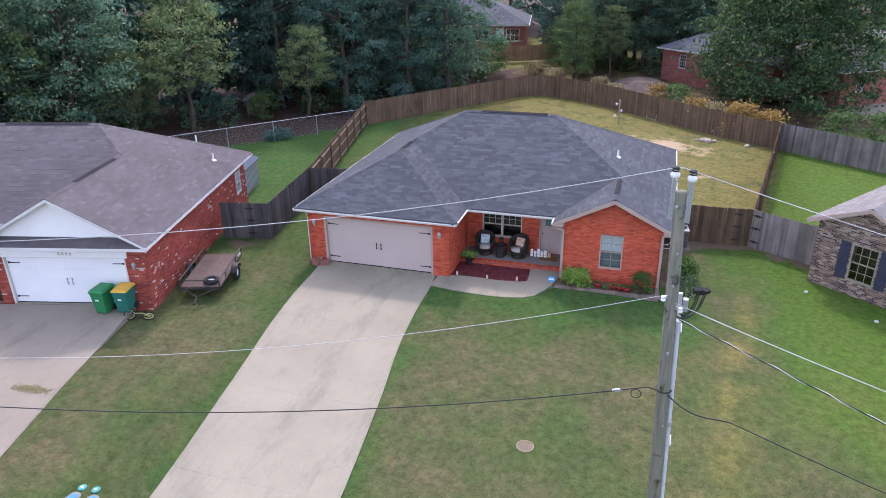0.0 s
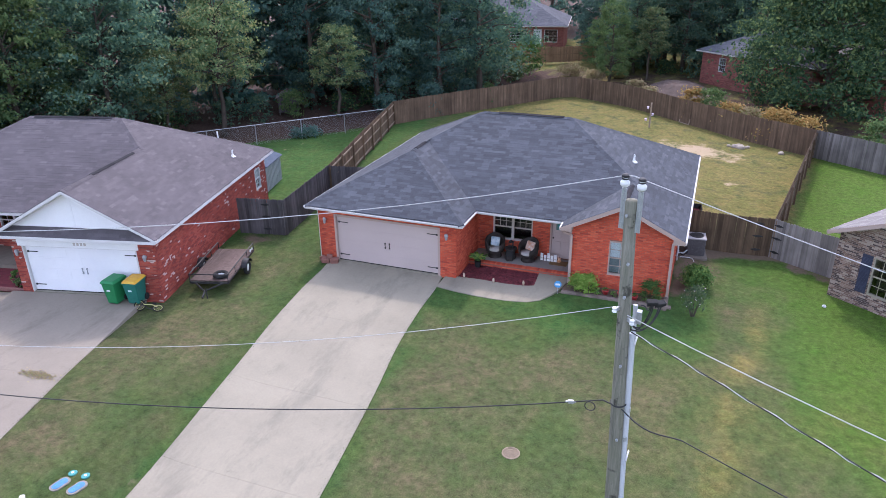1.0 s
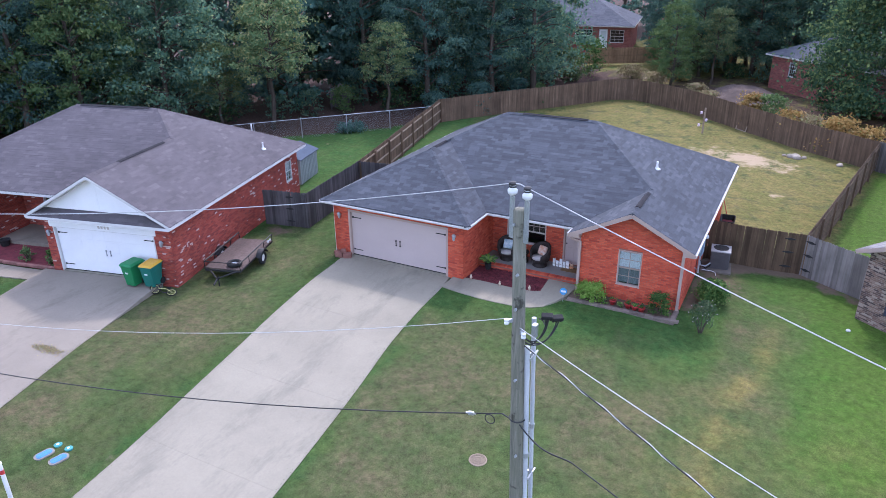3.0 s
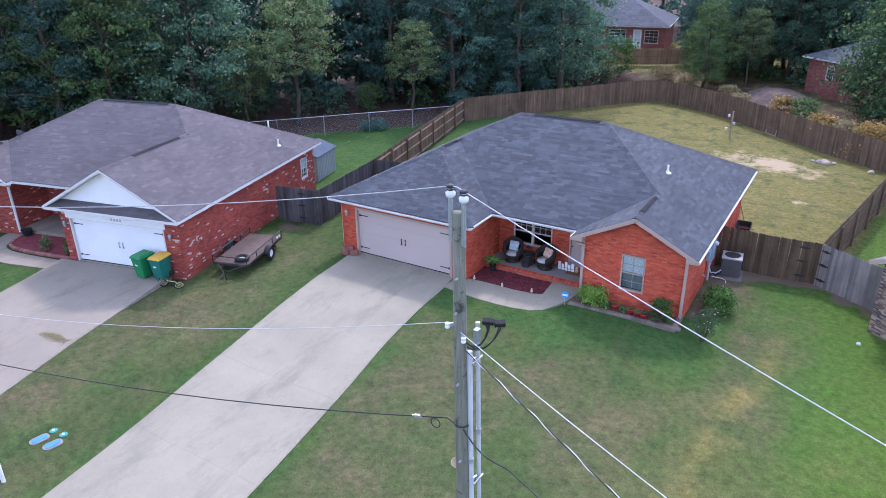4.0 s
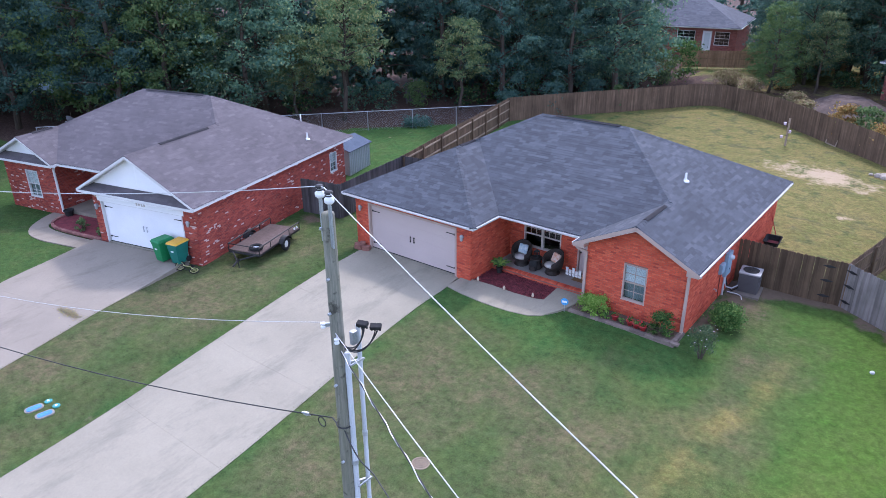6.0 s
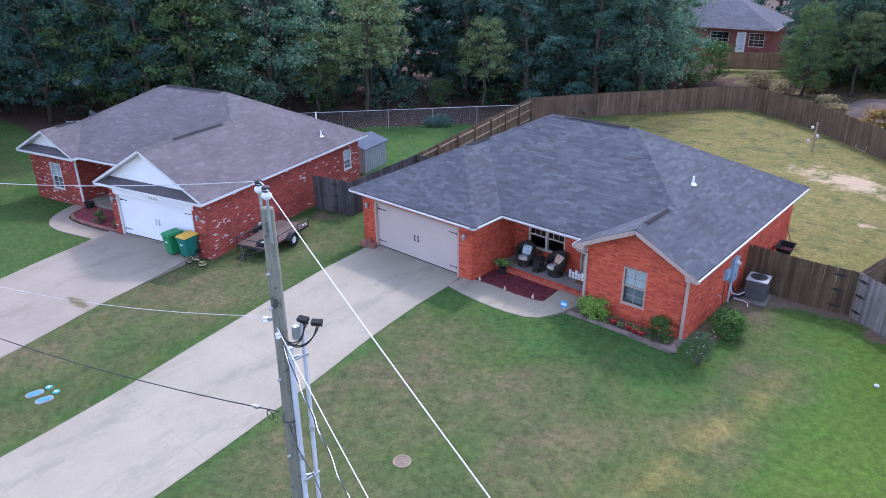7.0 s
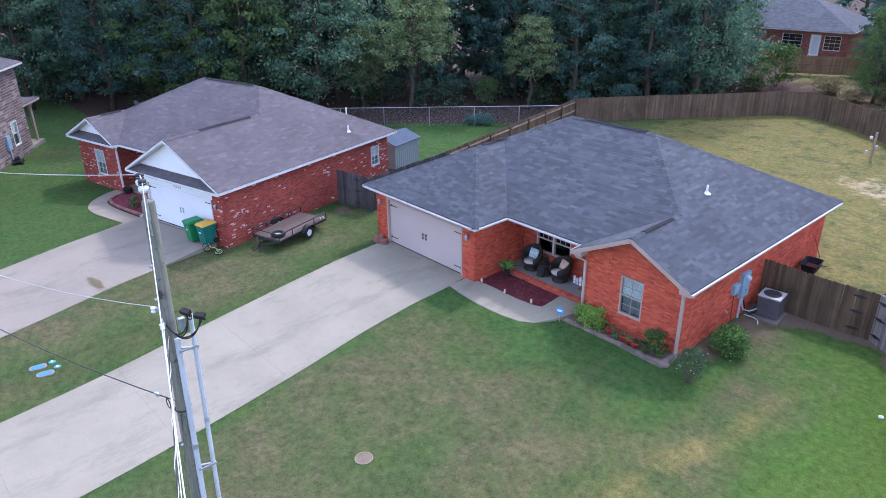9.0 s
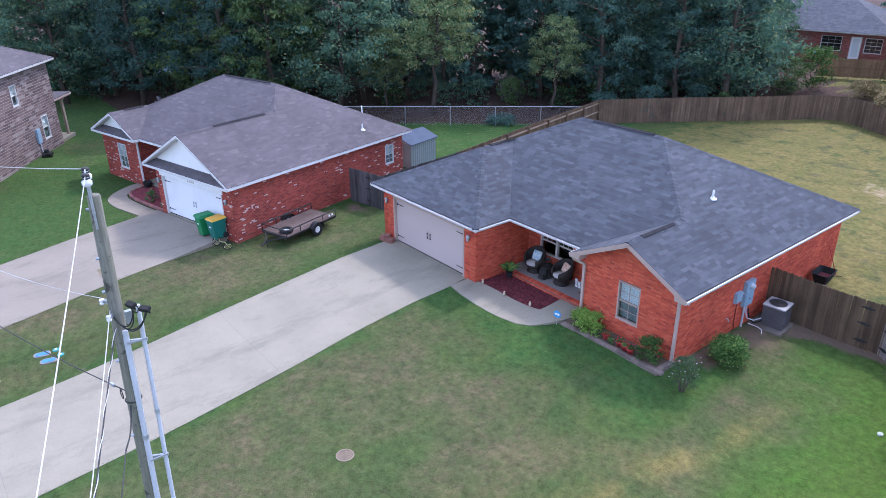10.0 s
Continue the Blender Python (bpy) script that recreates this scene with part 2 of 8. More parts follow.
# Blue in the next two leaf tones stands in for haze over the woods.
M["leaf"] = leaf_mat("woodland_leaf", [(0.0, (0.060, 0.126, 0.094, 1)), (0.5, (0.090, 0.170, 0.116, 1)), (0.9, (0.138, 0.220, 0.128, 1)), (1.0, (0.265, 0.286, 0.138, 1))], 0.5)
M["leaf_cool"] = leaf_mat("hazy_blue_leaf", [(0.0, (0.050, 0.112, 0.100, 1)), (0.6, (0.078, 0.156, 0.130, 1)), (1.0, (0.130, 0.215, 0.152, 1))], 0.5)
M["leaf_light"] = leaf_mat("light_green_leaf", [(0.0, (0.07, 0.13, 0.055, 1)), (0.6, (0.11, 0.18, 0.07, 1)), (1.0, (0.18, 0.23, 0.09, 1))], 0.5)
M["leaf_shade"] = leaf_mat("dark_shade_tree_leaf", [(0.0, (0.032, 0.072, 0.040, 1)), (0.6, (0.056, 0.108, 0.052, 1)), (1.0, (0.17, 0.22, 0.08, 1))], 0.4)
M["leaf_pale"] = leaf_mat("pale_yellow_green_leaf", [(0.0, (0.10, 0.17, 0.085, 1)), (0.6, (0.15, 0.22, 0.10, 1)), (1.0, (0.31, 0.30, 0.14, 1))], 0.5)
M["leaf_rust"] = leaf_mat("rusty_leaf", [(0.0, (0.24, 0.15, 0.05, 1)), (0.5, (0.40, 0.25, 0.08, 1)), (0.85, (0.48, 0.33, 0.14, 1)), (1.0, (0.20, 0.24, 0.07, 1))])
M["leaf_tan"] = leaf_mat("dry_weed", [(0.0, (0.22, 0.17, 0.10, 1)), (0.6, (0.34, 0.27, 0.16, 1)), (1.0, (0.24, 0.26, 0.11, 1))])
M["leaf_bush"] = leaf_mat("glossy_bush_leaf", [(0.0, (0.035, 0.09, 0.025, 1)), (0.6, (0.085, 0.175, 0.045, 1)), (1.0, (0.19, 0.27, 0.075, 1))], 0.2)
M["leaf_thin"] = leaf_mat("dull_shrub_leaf", [(0.0, (0.06, 0.11, 0.055, 1)), (0.6, (0.10, 0.16, 0.08, 1)), (1.0, (0.20, 0.24, 0.13, 1))], 0.3)
M["leaf_hedge"] = leaf_mat("bright_hedge_leaf", [(0.0, (0.13, 0.24, 0.04, 1)), (0.6, (0.19, 0.33, 0.06, 1)), (1.0, (0.29, 0.38, 0.10, 1))], 0.3)
M["petal_red"] = surface("red_petal", (0.55, 0.03, 0.04, 1), (0.45, 0.02, 0.05, 1), 8, 40, 0.7, 0, vary=0.3)
M["petal_white"] = surface("white_petal", (0.62, 0.50, 0.58, 1), (0.52, 0.42, 0.50, 1), 8, 40, 0.7, 0, vary=0.2)
M["grass_blade"] = leaf_mat("grass_blade", [(0.0, (0.055, 0.105, 0.022, 1)), (0.6, (0.085, 0.145, 0.03, 1)), (1.0, (0.17, 0.18, 0.06, 1))], 0.3)


# ---- mesh helpers ----
def mesh_of(name, verts, faces, material):
    me = bpy.data.meshes.new(name)
    me.from_pydata([tuple(v) for v in verts], [], faces)
    me.materials.append(material)
    me.update()
    return me


def part(name, bm, material, parent, label="", kind=""):
    """Link a bmesh, a (verts, faces) pair or a mesh as one object under a thing or a part."""
    if isinstance(bm, bmesh.types.BMesh):
        bmesh.ops.recalc_face_normals(bm, faces=bm.faces[:])
        me = bpy.data.meshes.new(name)
        bm.to_mesh(me)
        bm.free()
        me.materials.append(material)
    elif isinstance(bm, tuple):
        me = mesh_of(name, bm[0], bm[1], material)
    else:
        me = bm
    ob = new(name, me)
    ob.parent = parent
    return tagged(ob, label, kind=kind)


def thing(name, x, y, z, turn, label, category, group="", kind=""):
    ob = new(name)
    ob.matrix_basis = pose(x, y, z, 0, 0, turn)
    ob.empty_display_size = 0.2
    return tagged(ob, label, category, group, kind)


def solid(name, bm, material, label, category, group="", kind="", m=None):
    ob = part(name, bm, material, None)
    if m is not None:
        ob.matrix_basis = m
    return tagged(ob, label, category, group, kind)


def hexa(bm, pts):
    """A block from 8 corners: bottom ring of four, top ring of four."""
    v = [bm.verts.new(p) for p in pts]
    for f in ((3, 2, 1, 0), (4, 5, 6, 7), (0, 1, 5, 4), (1, 2, 6, 5), (2, 3, 7, 6), (3, 0, 4, 7)):
        bm.faces.new([v[i] for i in f])
    return v


def box(bm, x0, y0, z0, x1, y1, z1, bevel=0.0):
    v = hexa(bm, [(x0, y0, z0), (x1, y0, z0), (x1, y1, z0), (x0, y1, z0), (x0, y0, z1), (x1, y0, z1), (x1, y1, z1), (x0, y1, z1)])
    if bevel:
        es = {e for q in v for e in q.link_edges}
        bmesh.ops.bevel(bm, geom=list(es), offset=bevel, segments=2, affect="EDGES", profile=0.5)
    return bm


def boxes(*rows, bevel=0.0):
    bm = bmesh.new()
    for r in rows:
        box(bm, *r, bevel=bevel)
    return bm


def prism(bm, ring, shift):
    """Extrude a planar ring of points by a vector."""
    a = [bm.verts.new(p) for p in ring]
    b = [bm.verts.new(Vector(p) + Vector(shift)) for p in ring]
    bm.faces.new(a)
    bm.faces.new(b[::-1])
    k = len(a)
    for i in range(k):
        bm.faces.new((a[i], b[i], b[(i + 1) % k], a[(i + 1) % k]))
    return bm


def beam(bm, p0, p1, w, h, up=(0, 0, 1)):
    """A bar of width w and height h from p0 to p1."""
    p0, p1 = Vector(p0), Vector(p1)
    d = (p1 - p0).normalized()
    s = d.cross(Vector(up)).normalized() * (w / 2)
    u = s.cross(d).normalized() * (h / 2)
    hexa(bm, [p0 - s - u, p0 + s - u, p1 + s - u, p1 - s - u, p0 - s + u, p0 + s + u, p1 + s + u, p1 - s + u])
    return bm


def tube(bm, pts, r, n=8, cap=True):
    """A round bar through points; r is one radius or one for each point."""
    pts = [Vector(p) for p in pts]
    rs = r if isinstance(r, (list, tuple)) else [r] * len(pts)
    rings, ref = [], None
    for i, p in enumerate(pts):
        d = (pts[min(i + 1, len(pts) - 1)] - pts[max(i - 1, 0)]).normalized()
        if ref is None:
            ref = d.orthogonal().normalized()
        ref = (ref - d * ref.dot(d)).normalized()
        o = d.cross(ref)
        rings.append([bm.verts.new(p + (ref * math.cos(a) + o * math.sin(a)) * rs[i]) for a in (2 * math.pi * k / n for k in range(n))])
    for a, b in zip(rings, rings[1:]):
        for k in range(n):
            bm.faces.new((a[k], a[(k + 1) % n], b[(k + 1) % n], b[k]))
    if cap:
        bm.faces.new(rings[0][::-1])
        bm.faces.new(rings[-1])
    return bm


def lathe(bm, profile, n=20, centre=(0, 0, 0), axis="z"):
    """Turn (radius, height) points about an axis."""
    cx, cy, cz = centre
    rings = []
    for r, h in profile:
        ring = []
        for k in range(n):
            a = 2 * math.pi * k / n
            q = {"z": (r * math.cos(a), r * math.sin(a), h), "x": (h, r * math.cos(a), r * math.sin(a)), "y": (r * math.cos(a), h, r * math.sin(a))}[axis]
            ring.append(bm.verts.new((cx + q[0], cy + q[1], cz + q[2])))
        rings.append(ring)
    for a, b in zip(rings, rings[1:]):
        for k in range(n):
            bm.faces.new((a[k], a[(k + 1) % n], b[(k + 1) % n], b[k]))
    if profile[0][0] > 1e-4:
        bm.faces.new(rings[0][::-1])
    if profile[-1][0] > 1e-4:
        bm.faces.new(rings[-1])
    return bm


def smooth(ob):
    ob.data.polygons.foreach_set("use_smooth", [True] * len(ob.data.polygons))
    return ob


def torus(bm, centre, R, r, axis="z", n=24, k=8):
    prof = [(R + r * math.cos(2 * math.pi * i / k), r * math.sin(2 * math.pi * i / k)) for i in range(k)]
    cx, cy, cz = centre
    rings = []
    for j in range(n):
        a = 2 * math.pi * j / n
        ring = []
        for q, h in prof:
            w = {"z": (q * math.cos(a), q * math.sin(a), h), "x": (h, q * math.cos(a), q * math.sin(a)), "y": (q * math.cos(a), h, q * math.sin(a))}[axis]
            ring.append(bm.verts.new((cx + w[0], cy + w[1], cz + w[2])))
        rings.append(ring)
    for j in range(n):
        a, b = rings[j], rings[(j + 1) % n]
        for i in range(k):
            bm.faces.new((a[i], a[(i + 1) % k], b[(i + 1) % k], b[i]))
    return bm


# ---- ground ----
def sstep(a, b, v):
    t = min(1.0, max(0.0, (v - a) / (b - a)))
    return t * t * (3 - 2 * t)


def gz(x, y):
    """Height of the ground."""
    z = -0.58 + 0.42 * sstep(9, 25, y) - 0.10 * sstep(0.3, 3, x) * sstep(20, 26, y) - 0.06 * sstep(38, 48, y)
    z += 0.10 * sstep(20.0, 23.6, y) * (1 - sstep(26.5, 28, y)) * sstep(0.5, -2.0, x) * sstep(-16.0, -14.2, x)
    z += (0.30 * sstep(-11.5, -14.5, x) + 0.14 * sstep(-14.5, -17, x)) * (1 - sstep(13.5, 20.5, y))
    return z + 0.35 * sstep(66, 85, y) + 0.03 * math.sin(x * 0.31) * math.cos(y * 0.27)


def inside(x, y, ring):
    r = False
    for (ax, ay), (bx, by) in zip(ring, ring[1:] + ring[:1]):
        if (ay > y) != (by > y) and x < (bx - ax) * (y - ay) / (by - ay) + ax:
            r = not r
    return r


def axis_steps(lo, a, b, hi, fine, coarse):
    v = [float(q) for q in np.arange(a, b, fine)] + [float(b)]
    left, step = [], fine
    q = a
    while q > lo:
        step = min(step * 1.5, coarse)
        q -= step
        left.append(q)
    right, step = [], fine
    q = b
    while q < hi:
        step = min(step * 1.5, coarse)
        q += step
        right.append(q)
    return left[::-1] + v + right


CHAIN = [(-44.0, 24.0), (-31.0, 38.2), (-22.4, 48.4)]
LITTER = [(-120, 23), (-46, 23.5), (-44.0, 24.6), (-31.4, 38.9), (-22.8, 49.0), (-19.0, 55.2), (-13.4, 63.4), (-14.5, 72), (-20, 80), (-26, 100), (60, 100), (60, 160), (-160, 160), (-160, 23)]
gxs = axis_steps(-700, -46, 18, 700, 0.5, 90)
gys = axis_steps(-500, 5, 70, 900, 0.5, 90)
gverts = [(x, y, gz(x, y)) for y in gys for x in gxs]
nx = len(gxs)
gfaces = [(j * nx + i, j * nx + i + 1, (j + 1) * nx + i + 1, (j + 1) * nx + i) for j in range(len(gys) - 1) for i in range(nx - 1)]


def lawn_base(g):
    """Turf colour: deep green, worn olive-brown, vivid green and golden patches."""
    dry = g.n("Attribute", attribute_name="dry").outputs["Fac"]
    lush = g.n("Attribute", attribute_name="lush").outputs["Fac"]
    x = g.n("SeparateXYZ", {0: g.position()}).outputs[0]
    patch = g.span(g.noise(0.26, 6, 0.66, (1.0, 0.75, 1)), 0.40, 0.62)
    clump = g.span(g.noise(1.1, 6, 0.72), 0.32, 0.68)
    tuft = g.span(g.noise(3.2, 4, 0.7), 0.36, 0.64)
    # Vivid tone grows to the right: sun on that lawn is partly painted here.
    vivid = g.math("MULTIPLY", g.span(x, 0.5, 6.5), g.span(lush, 0.05, 0.8))
    tone = g.mix(vivid, g.mix(g.span(lush, 0.3, 0.9), (0.044, 0.078, 0.025, 1), (0.030, 0.090, 0.023, 1)), (0.060, 0.122, 0.015, 1))
    green = g.mix(clump, tone, g.mix(0.5, tone, (0.088, 0.110, 0.030, 1)))
    green = g.mix(g.math("MULTIPLY", tuft, 0.25), green, (0.070, 0.104, 0.027, 1))
    worn = g.mix(clump, (0.070, 0.074, 0.034, 1), (0.150, 0.116, 0.068, 1))
    worn = g.mix(g.math("MULTIPLY", tuft, 0.5), worn, (0.056, 0.088, 0.025, 1))
    wear = g.math("SUBTRACT", g.math("ADD", g.math("MULTIPLY", patch, 0.95), 0.10), g.math("MULTIPLY", lush, 0.9))
    base = g.mix(g.n("Clamp", {0: wear}).outputs[0], green, worn)
    gold = g.mix(clump, (0.112, 0.120, 0.034, 1), (0.195, 0.154, 0.058, 1))
    dryf = g.math("MULTIPLY", dry, g.span(g.noise(0.9, 5, 0.65), 0.36, 0.60, 0.12, 1.2))
    return g.mix(g.n("Clamp", {0: dryf}).outputs[0], base, gold)


def lawn_mat():
    g = Graph("lawn")
    litter = g.n("Attribute", attribute_name="litter").outputs["Fac"]
    dirt = g.n("Attribute", attribute_name="dirt").outputs["Fac"]
    blade = g.noise(26, 4, 0.75)
    micro = g.noise(75, 2, 0.7)
    base = lawn_base(g)
    base = g.gain(base, g.span(g.noise(4.2, 5, 0.75), 0.32, 0.68, 0.64, 1.30))
    base = g.gain(base, g.span(blade, 0.27, 0.73, 0.62, 1.34))
    base = g.gain(base, g.span(micro, 0.25, 0.75, 0.84, 1.14))
    ragged = g.math("ADD", dirt, g.span(g.noise(0.9, 5, 0.75), 0.2, 0.8, -0.7, 0.7))
    soil = g.mix(g.noise(3, 4), (0.40, 0.31, 0.20, 1), (0.30, 0.23, 0.15, 1))
    dark = g.mix(g.noise(4, 4), (0.17, 0.125, 0.088, 1), (0.11, 0.082, 0.06, 1))
    soil = g.mix(g.span(g.n("SeparateXYZ", {0: g.position()}).outputs[1], 36, 42), dark, soil)
    base = g.mix(g.span(ragged, 0.35, 0.75), base, soil)
    leafc = g.mix(g.span(g.noise(5, 5, 0.75), 0.35, 0.65), (0.040, 0.026, 0.023, 1), (0.092, 0.060, 0.046, 1))
    leafc = g.gain(leafc, g.span(g.noise(18, 3, 0.7), 0.3, 0.7, 0.6, 1.5))
    rag2 = g.math("ADD", litter, g.span(g.noise(0.8, 4, 0.7), 0.2, 0.8, -0.3, 0.3))
    base = g.mix(g.span(rag2, 0.4, 0.62), base, leafc)
    hgt = g.math("ADD", blade, g.math("MULTIPLY", micro, 0.6))
    g.bump(hgt, 0.6, 0.025)
    return g.done(base, 0.95, 0, 0.1)


M["lawn"] = lawn_mat()


def turf_mat():
    g = Graph("turf_blades")
    col = g.gain(lawn_base(g), g.span(g.piece(), 0, 1, 0.9, 1.34))
    g.done(col, 0.8, 0, 0.15)
    tr = g.n("BsdfTranslucent", {"Color": col})
    mx = g.n("MixShader", {0: 0.5, 1: g.bsdf.outputs[0], 2: tr.outputs[0]})
    g.t.links.new(mx.outputs[0], g.t.nodes["Material Output"].inputs[0])
    return g.m


M["turf"] = turf_mat()


def dryness(x, y):
    """Share of dry golden grass."""
    q = 1.7 * sstep(31.5, 39, y) * (1 - sstep(60, 66, y)) * sstep(-20, -14, x) * (1 - sstep(-0.3, 0.6, x - 4.45 - (y - 32.5) * 0.168))
    mid = 2.25 + 0.15 * (y - 17) + 0.12 * math.sin(y * 1.1)
    strip = math.exp(-((x - mid) / (0.36 + 0.05 * max(0, 24 - y))) ** 2) * (1 - sstep(24.5, 28.5, y)) * (0.85 + 0.3 * math.sin(y * 2.3))
    near = 0.25 * math.exp(-((x - 5.6) / 2.0) ** 2 - ((y - 19.6) / 2.2) ** 2)
    back = 1.1 * sstep(0.4, 1.5, (x * 0.62 + y * 0.78) - 43.0) * sstep(55, 58, y)
    return max(q, back, strip, near, 0.2 * sstep(-1.5, 2, x) * (1 - sstep(3.6, 5.0, x)) * (1 - sstep(20, 26, y)))


def lush_and_light(x, y):
    """Share of thick green grass; front also stands for house shade, right for sun."""
    # Real deep-green band, also standing in for the shadow the house casts.
    front = 1.0 * sstep(21.2, 24.2, y + 0.5 * math.sin(x * 1.3) + 0.25 * math.sin(x * 3.1)) * (1 - sstep(27, 28, y)) * sstep(-9.5, -8.5, x) * (1 - sstep(1.5, 2.5, x))
    # Vivid right-hand grass, its brightness partly sun put into the colour.
    right = 0.86 * sstep(2.6, 5.6, x) * sstep(14.5, 20.5, y) + 0.8 * sstep(1.3, 2.4, x) * (1 - sstep(2.6, 5.6, x)) * sstep(26.0, 28.5, y)
    yard = sstep(-0.2, 0.6, x - 4.45 - (y - 32.5) * 0.168) * sstep(31, 33, y) * (1 - sstep(50, 53, y))
    left = 0.72 * (1 - sstep(-21.0, -19.0, x)) + 0.5 * sstep(23, 26, y) * (1 - sstep(-15, -13.8, x))
    e = min(abs(x - (-14.14 + (25.03 - y) * 0.129)), abs(x - (-8.84 + (25.03 - y) * 0.1117)))
    edge = 0.7 * math.exp(-(e / 0.4) ** 2) * (1 - sstep(25, 26, y))
    right *= max(1 - sstep(31, 32.5, y), sstep(-0.2, 0.6, x - 4.17 - (y - 32.5) * 0.18))
    return min(1.0, max(front, right, yard, left, edge))


BEYOND = [(-12.6, 64.6), (-9, 64.2), (-5, 61.6), (0.3, 56.6), (7.6, 50.8), (16, 56), (14, 66), (2, 74), (-4, 80), (-16, 79), (-19, 70)]
ground_me = mesh_of("ground", gverts, gfaces, M["lawn"])
vl, vd, vy, vg = [], [], [], []
for x, y, z in gverts:
    vl.append(1.0 if inside(x, y, LITTER) else 0.55 if inside(x, y, BEYOND) else 0.0)
    u, w = (x - 0.3) * 0.93 - (y - 49.0) * 0.36, (x - 0.3) * 0.36 + (y - 49.0) * 0.93
    d = max(0.0, 1 - math.hypot(u / 5.8, w / 2.6)) * 0.90
    d = max(d, 0.9 * (1 - sstep(0.1, 0.9, abs(x - 0.8))) * sstep(26.5, 27.2, y) * (1 - sstep(32.0, 32.6, y)))
    d = max(d, 0.85 * (1 - sstep(0.3, 1.0, abs(y - 31.75 - 0.13 * x))) * sstep(0.3, 1, x) * (1 - sstep(4.3, 5.2, x)))
    d = max(d, 0.8 * (1 - sstep(0.2, 0.7, abs((x - 5.3) * 0.63 + (y - 31.5) * 0.77))) * sstep(4.2, 4.6, x) * (1 - sstep(6.4, 6.9, x)))
    d = max(d, 0.75 * max(0, 1 - math.hypot((x - 1.5) / 1.1, (y - 29.9) / 0.9)))
    d = max(d, 0.8 * max(0, 1 - math.hypot((x - 2.6) / 1.0, (y - 42.6) / 0.9)))
    d = max(d, 0.85 * max(0, 1 - math.hypot((x + 18.7) / 1.5, (y - 26.0) / 0.9)))
    vd.append(min(1.0, d))
    vy.append(dryness(x, y))
    vg.append(lush_and_light(x, y))
for key, vals in (("litter", vl), ("dirt", vd), ("dry", vy), ("lush", vg)):
    ground_me.attributes.new(key, "FLOAT", "POINT").data.foreach_set("value", vals)
ground = tagged(new("ground", ground_me), "mown lawn with dry patches, bare dirt and leaf litter under woods", "ground", kind="structure")
smooth(ground)


# ---- buildings: shared builders ----
BRICK = (0.193, 0.057, 0.203, 0.0677)


def brick_shape(s0, s1, z, out, d, n, o, high=0.057):
    """Five faces of one brick, as vertices on the wall line."""
    v = []
    for off in (0.0, out):
        for s, h in ((s0, z), (s1, z), (s1, z + high), (s0, z + high)):
            v.append((o[0] + d[0] * s + n[0] * off, o[1] + d[1] * s + n[1] * off, h))
    return v


BRICK_F = ((4, 5, 6, 7), (0, 1, 5, 4), (1, 2, 6, 5), (2, 3, 7, 6), (3, 0, 4, 7))


def brick_wall(house, p0, p1, z0, top, openings, brick, mortar, singles=0, label="", thick=0.2, peaks=(), coarse=1.0):
    """A wall from p0 to p1 (house on its left) with openings (s0, s1, z0, z1), and its bricks."""
    p0, p1 = Vector(p0), Vector(p1)
    L = (p1 - p0).length
    d = (p1 - p0) / L
    n = Vector((d.y, -d.x))
    topf = top if callable(top) else (lambda s: top)
    cuts = sorted({0.0, L, *peaks, *(q for o in openings for q in o[:2])})
    bm = bmesh.new()
    for a, b in zip(cuts, cuts[1:]):
        holes = sorted((o[2], o[3]) for o in openings if o[0] < (a + b) / 2 < o[1])
        lows = [z0] + [h[1] for h in holes]
        highs = [h[0] for h in holes] + [None]
        for lo, hi in zip(lows, highs):
            ta, tb = (hi, hi) if hi is not None else (topf(a), topf(b))
            ring = []
            for z4 in ((lo, lo), (ta, tb)):
                for s, off in ((a, 0), (b, 0), (b, -thick), (a, -thick)):
                    q = p0 + d * s + n * off
                    ring.append((q.x, q.y, z4[0] if s == a else z4[1]))
            hexa(bm, ring)
    wall = part("wall", bm, M[mortar], house, label)
    rnd = random.Random(int(p0.x * 100) + int(p1.y * 77))
    verts, faces, left = [], [], singles
    single_me = None
    k, z = 0, z0 + 0.01
    turned = house.matrix_basis.to_3x3() @ Vector((n.x, n.y, 0))
    big = coarse * (2.4 if turned.y > 0.6 else 1.0)
    BL, BH, BX, BZ = (q * big for q in BRICK)
    zmax = max(topf(s) for s in cuts)
    while z + BH < zmax:
        s = -BX / 2 * (k % 2)
        while s < L:
            a, b = max(s, -0.006), min(s + BL, L + 0.006)
            for o in openings:
                if o[2] < z + BH and o[3] > z and a < o[1] and b > o[0]:
                    if a < o[0]:
                        b = min(b, o[0])
                    else:
                        a = max(a, o[1])
            if b - a > 0.03 and z + BH <= min(topf(a), topf(b)):
                out = rnd.uniform(0.007, 0.012)
                if left > 0 and b - a > BL - 0.001:
                    if single_me is None:
                        single_me = mesh_of("brick", brick_shape(0, BL, 0, 0.01, (1, 0), (0, -1), (0, 0), BH), BRICK_F, M[brick])
                    q = p0 + d * a
                    ob = part("brick", single_me, None, wall)
                    ob.matrix_basis = Matrix.Translation((q.x + n.x * (out - 0.01), q.y + n.y * (out - 0.01), z)) @ Matrix.Rotation(math.atan2(d.y, d.x), 4, "Z")
                    left -= 1
                else:
                    i = len(verts)
                    verts += brick_shape(a, b, z, out, d, n, p0, BH)
                    faces += [tuple(i + q for q in f) for f in BRICK_F]
            s += BX
        k += 1
        z += BZ
    part("brickwork", (verts, faces), M[brick], wall, kind="stuff")
    return wall


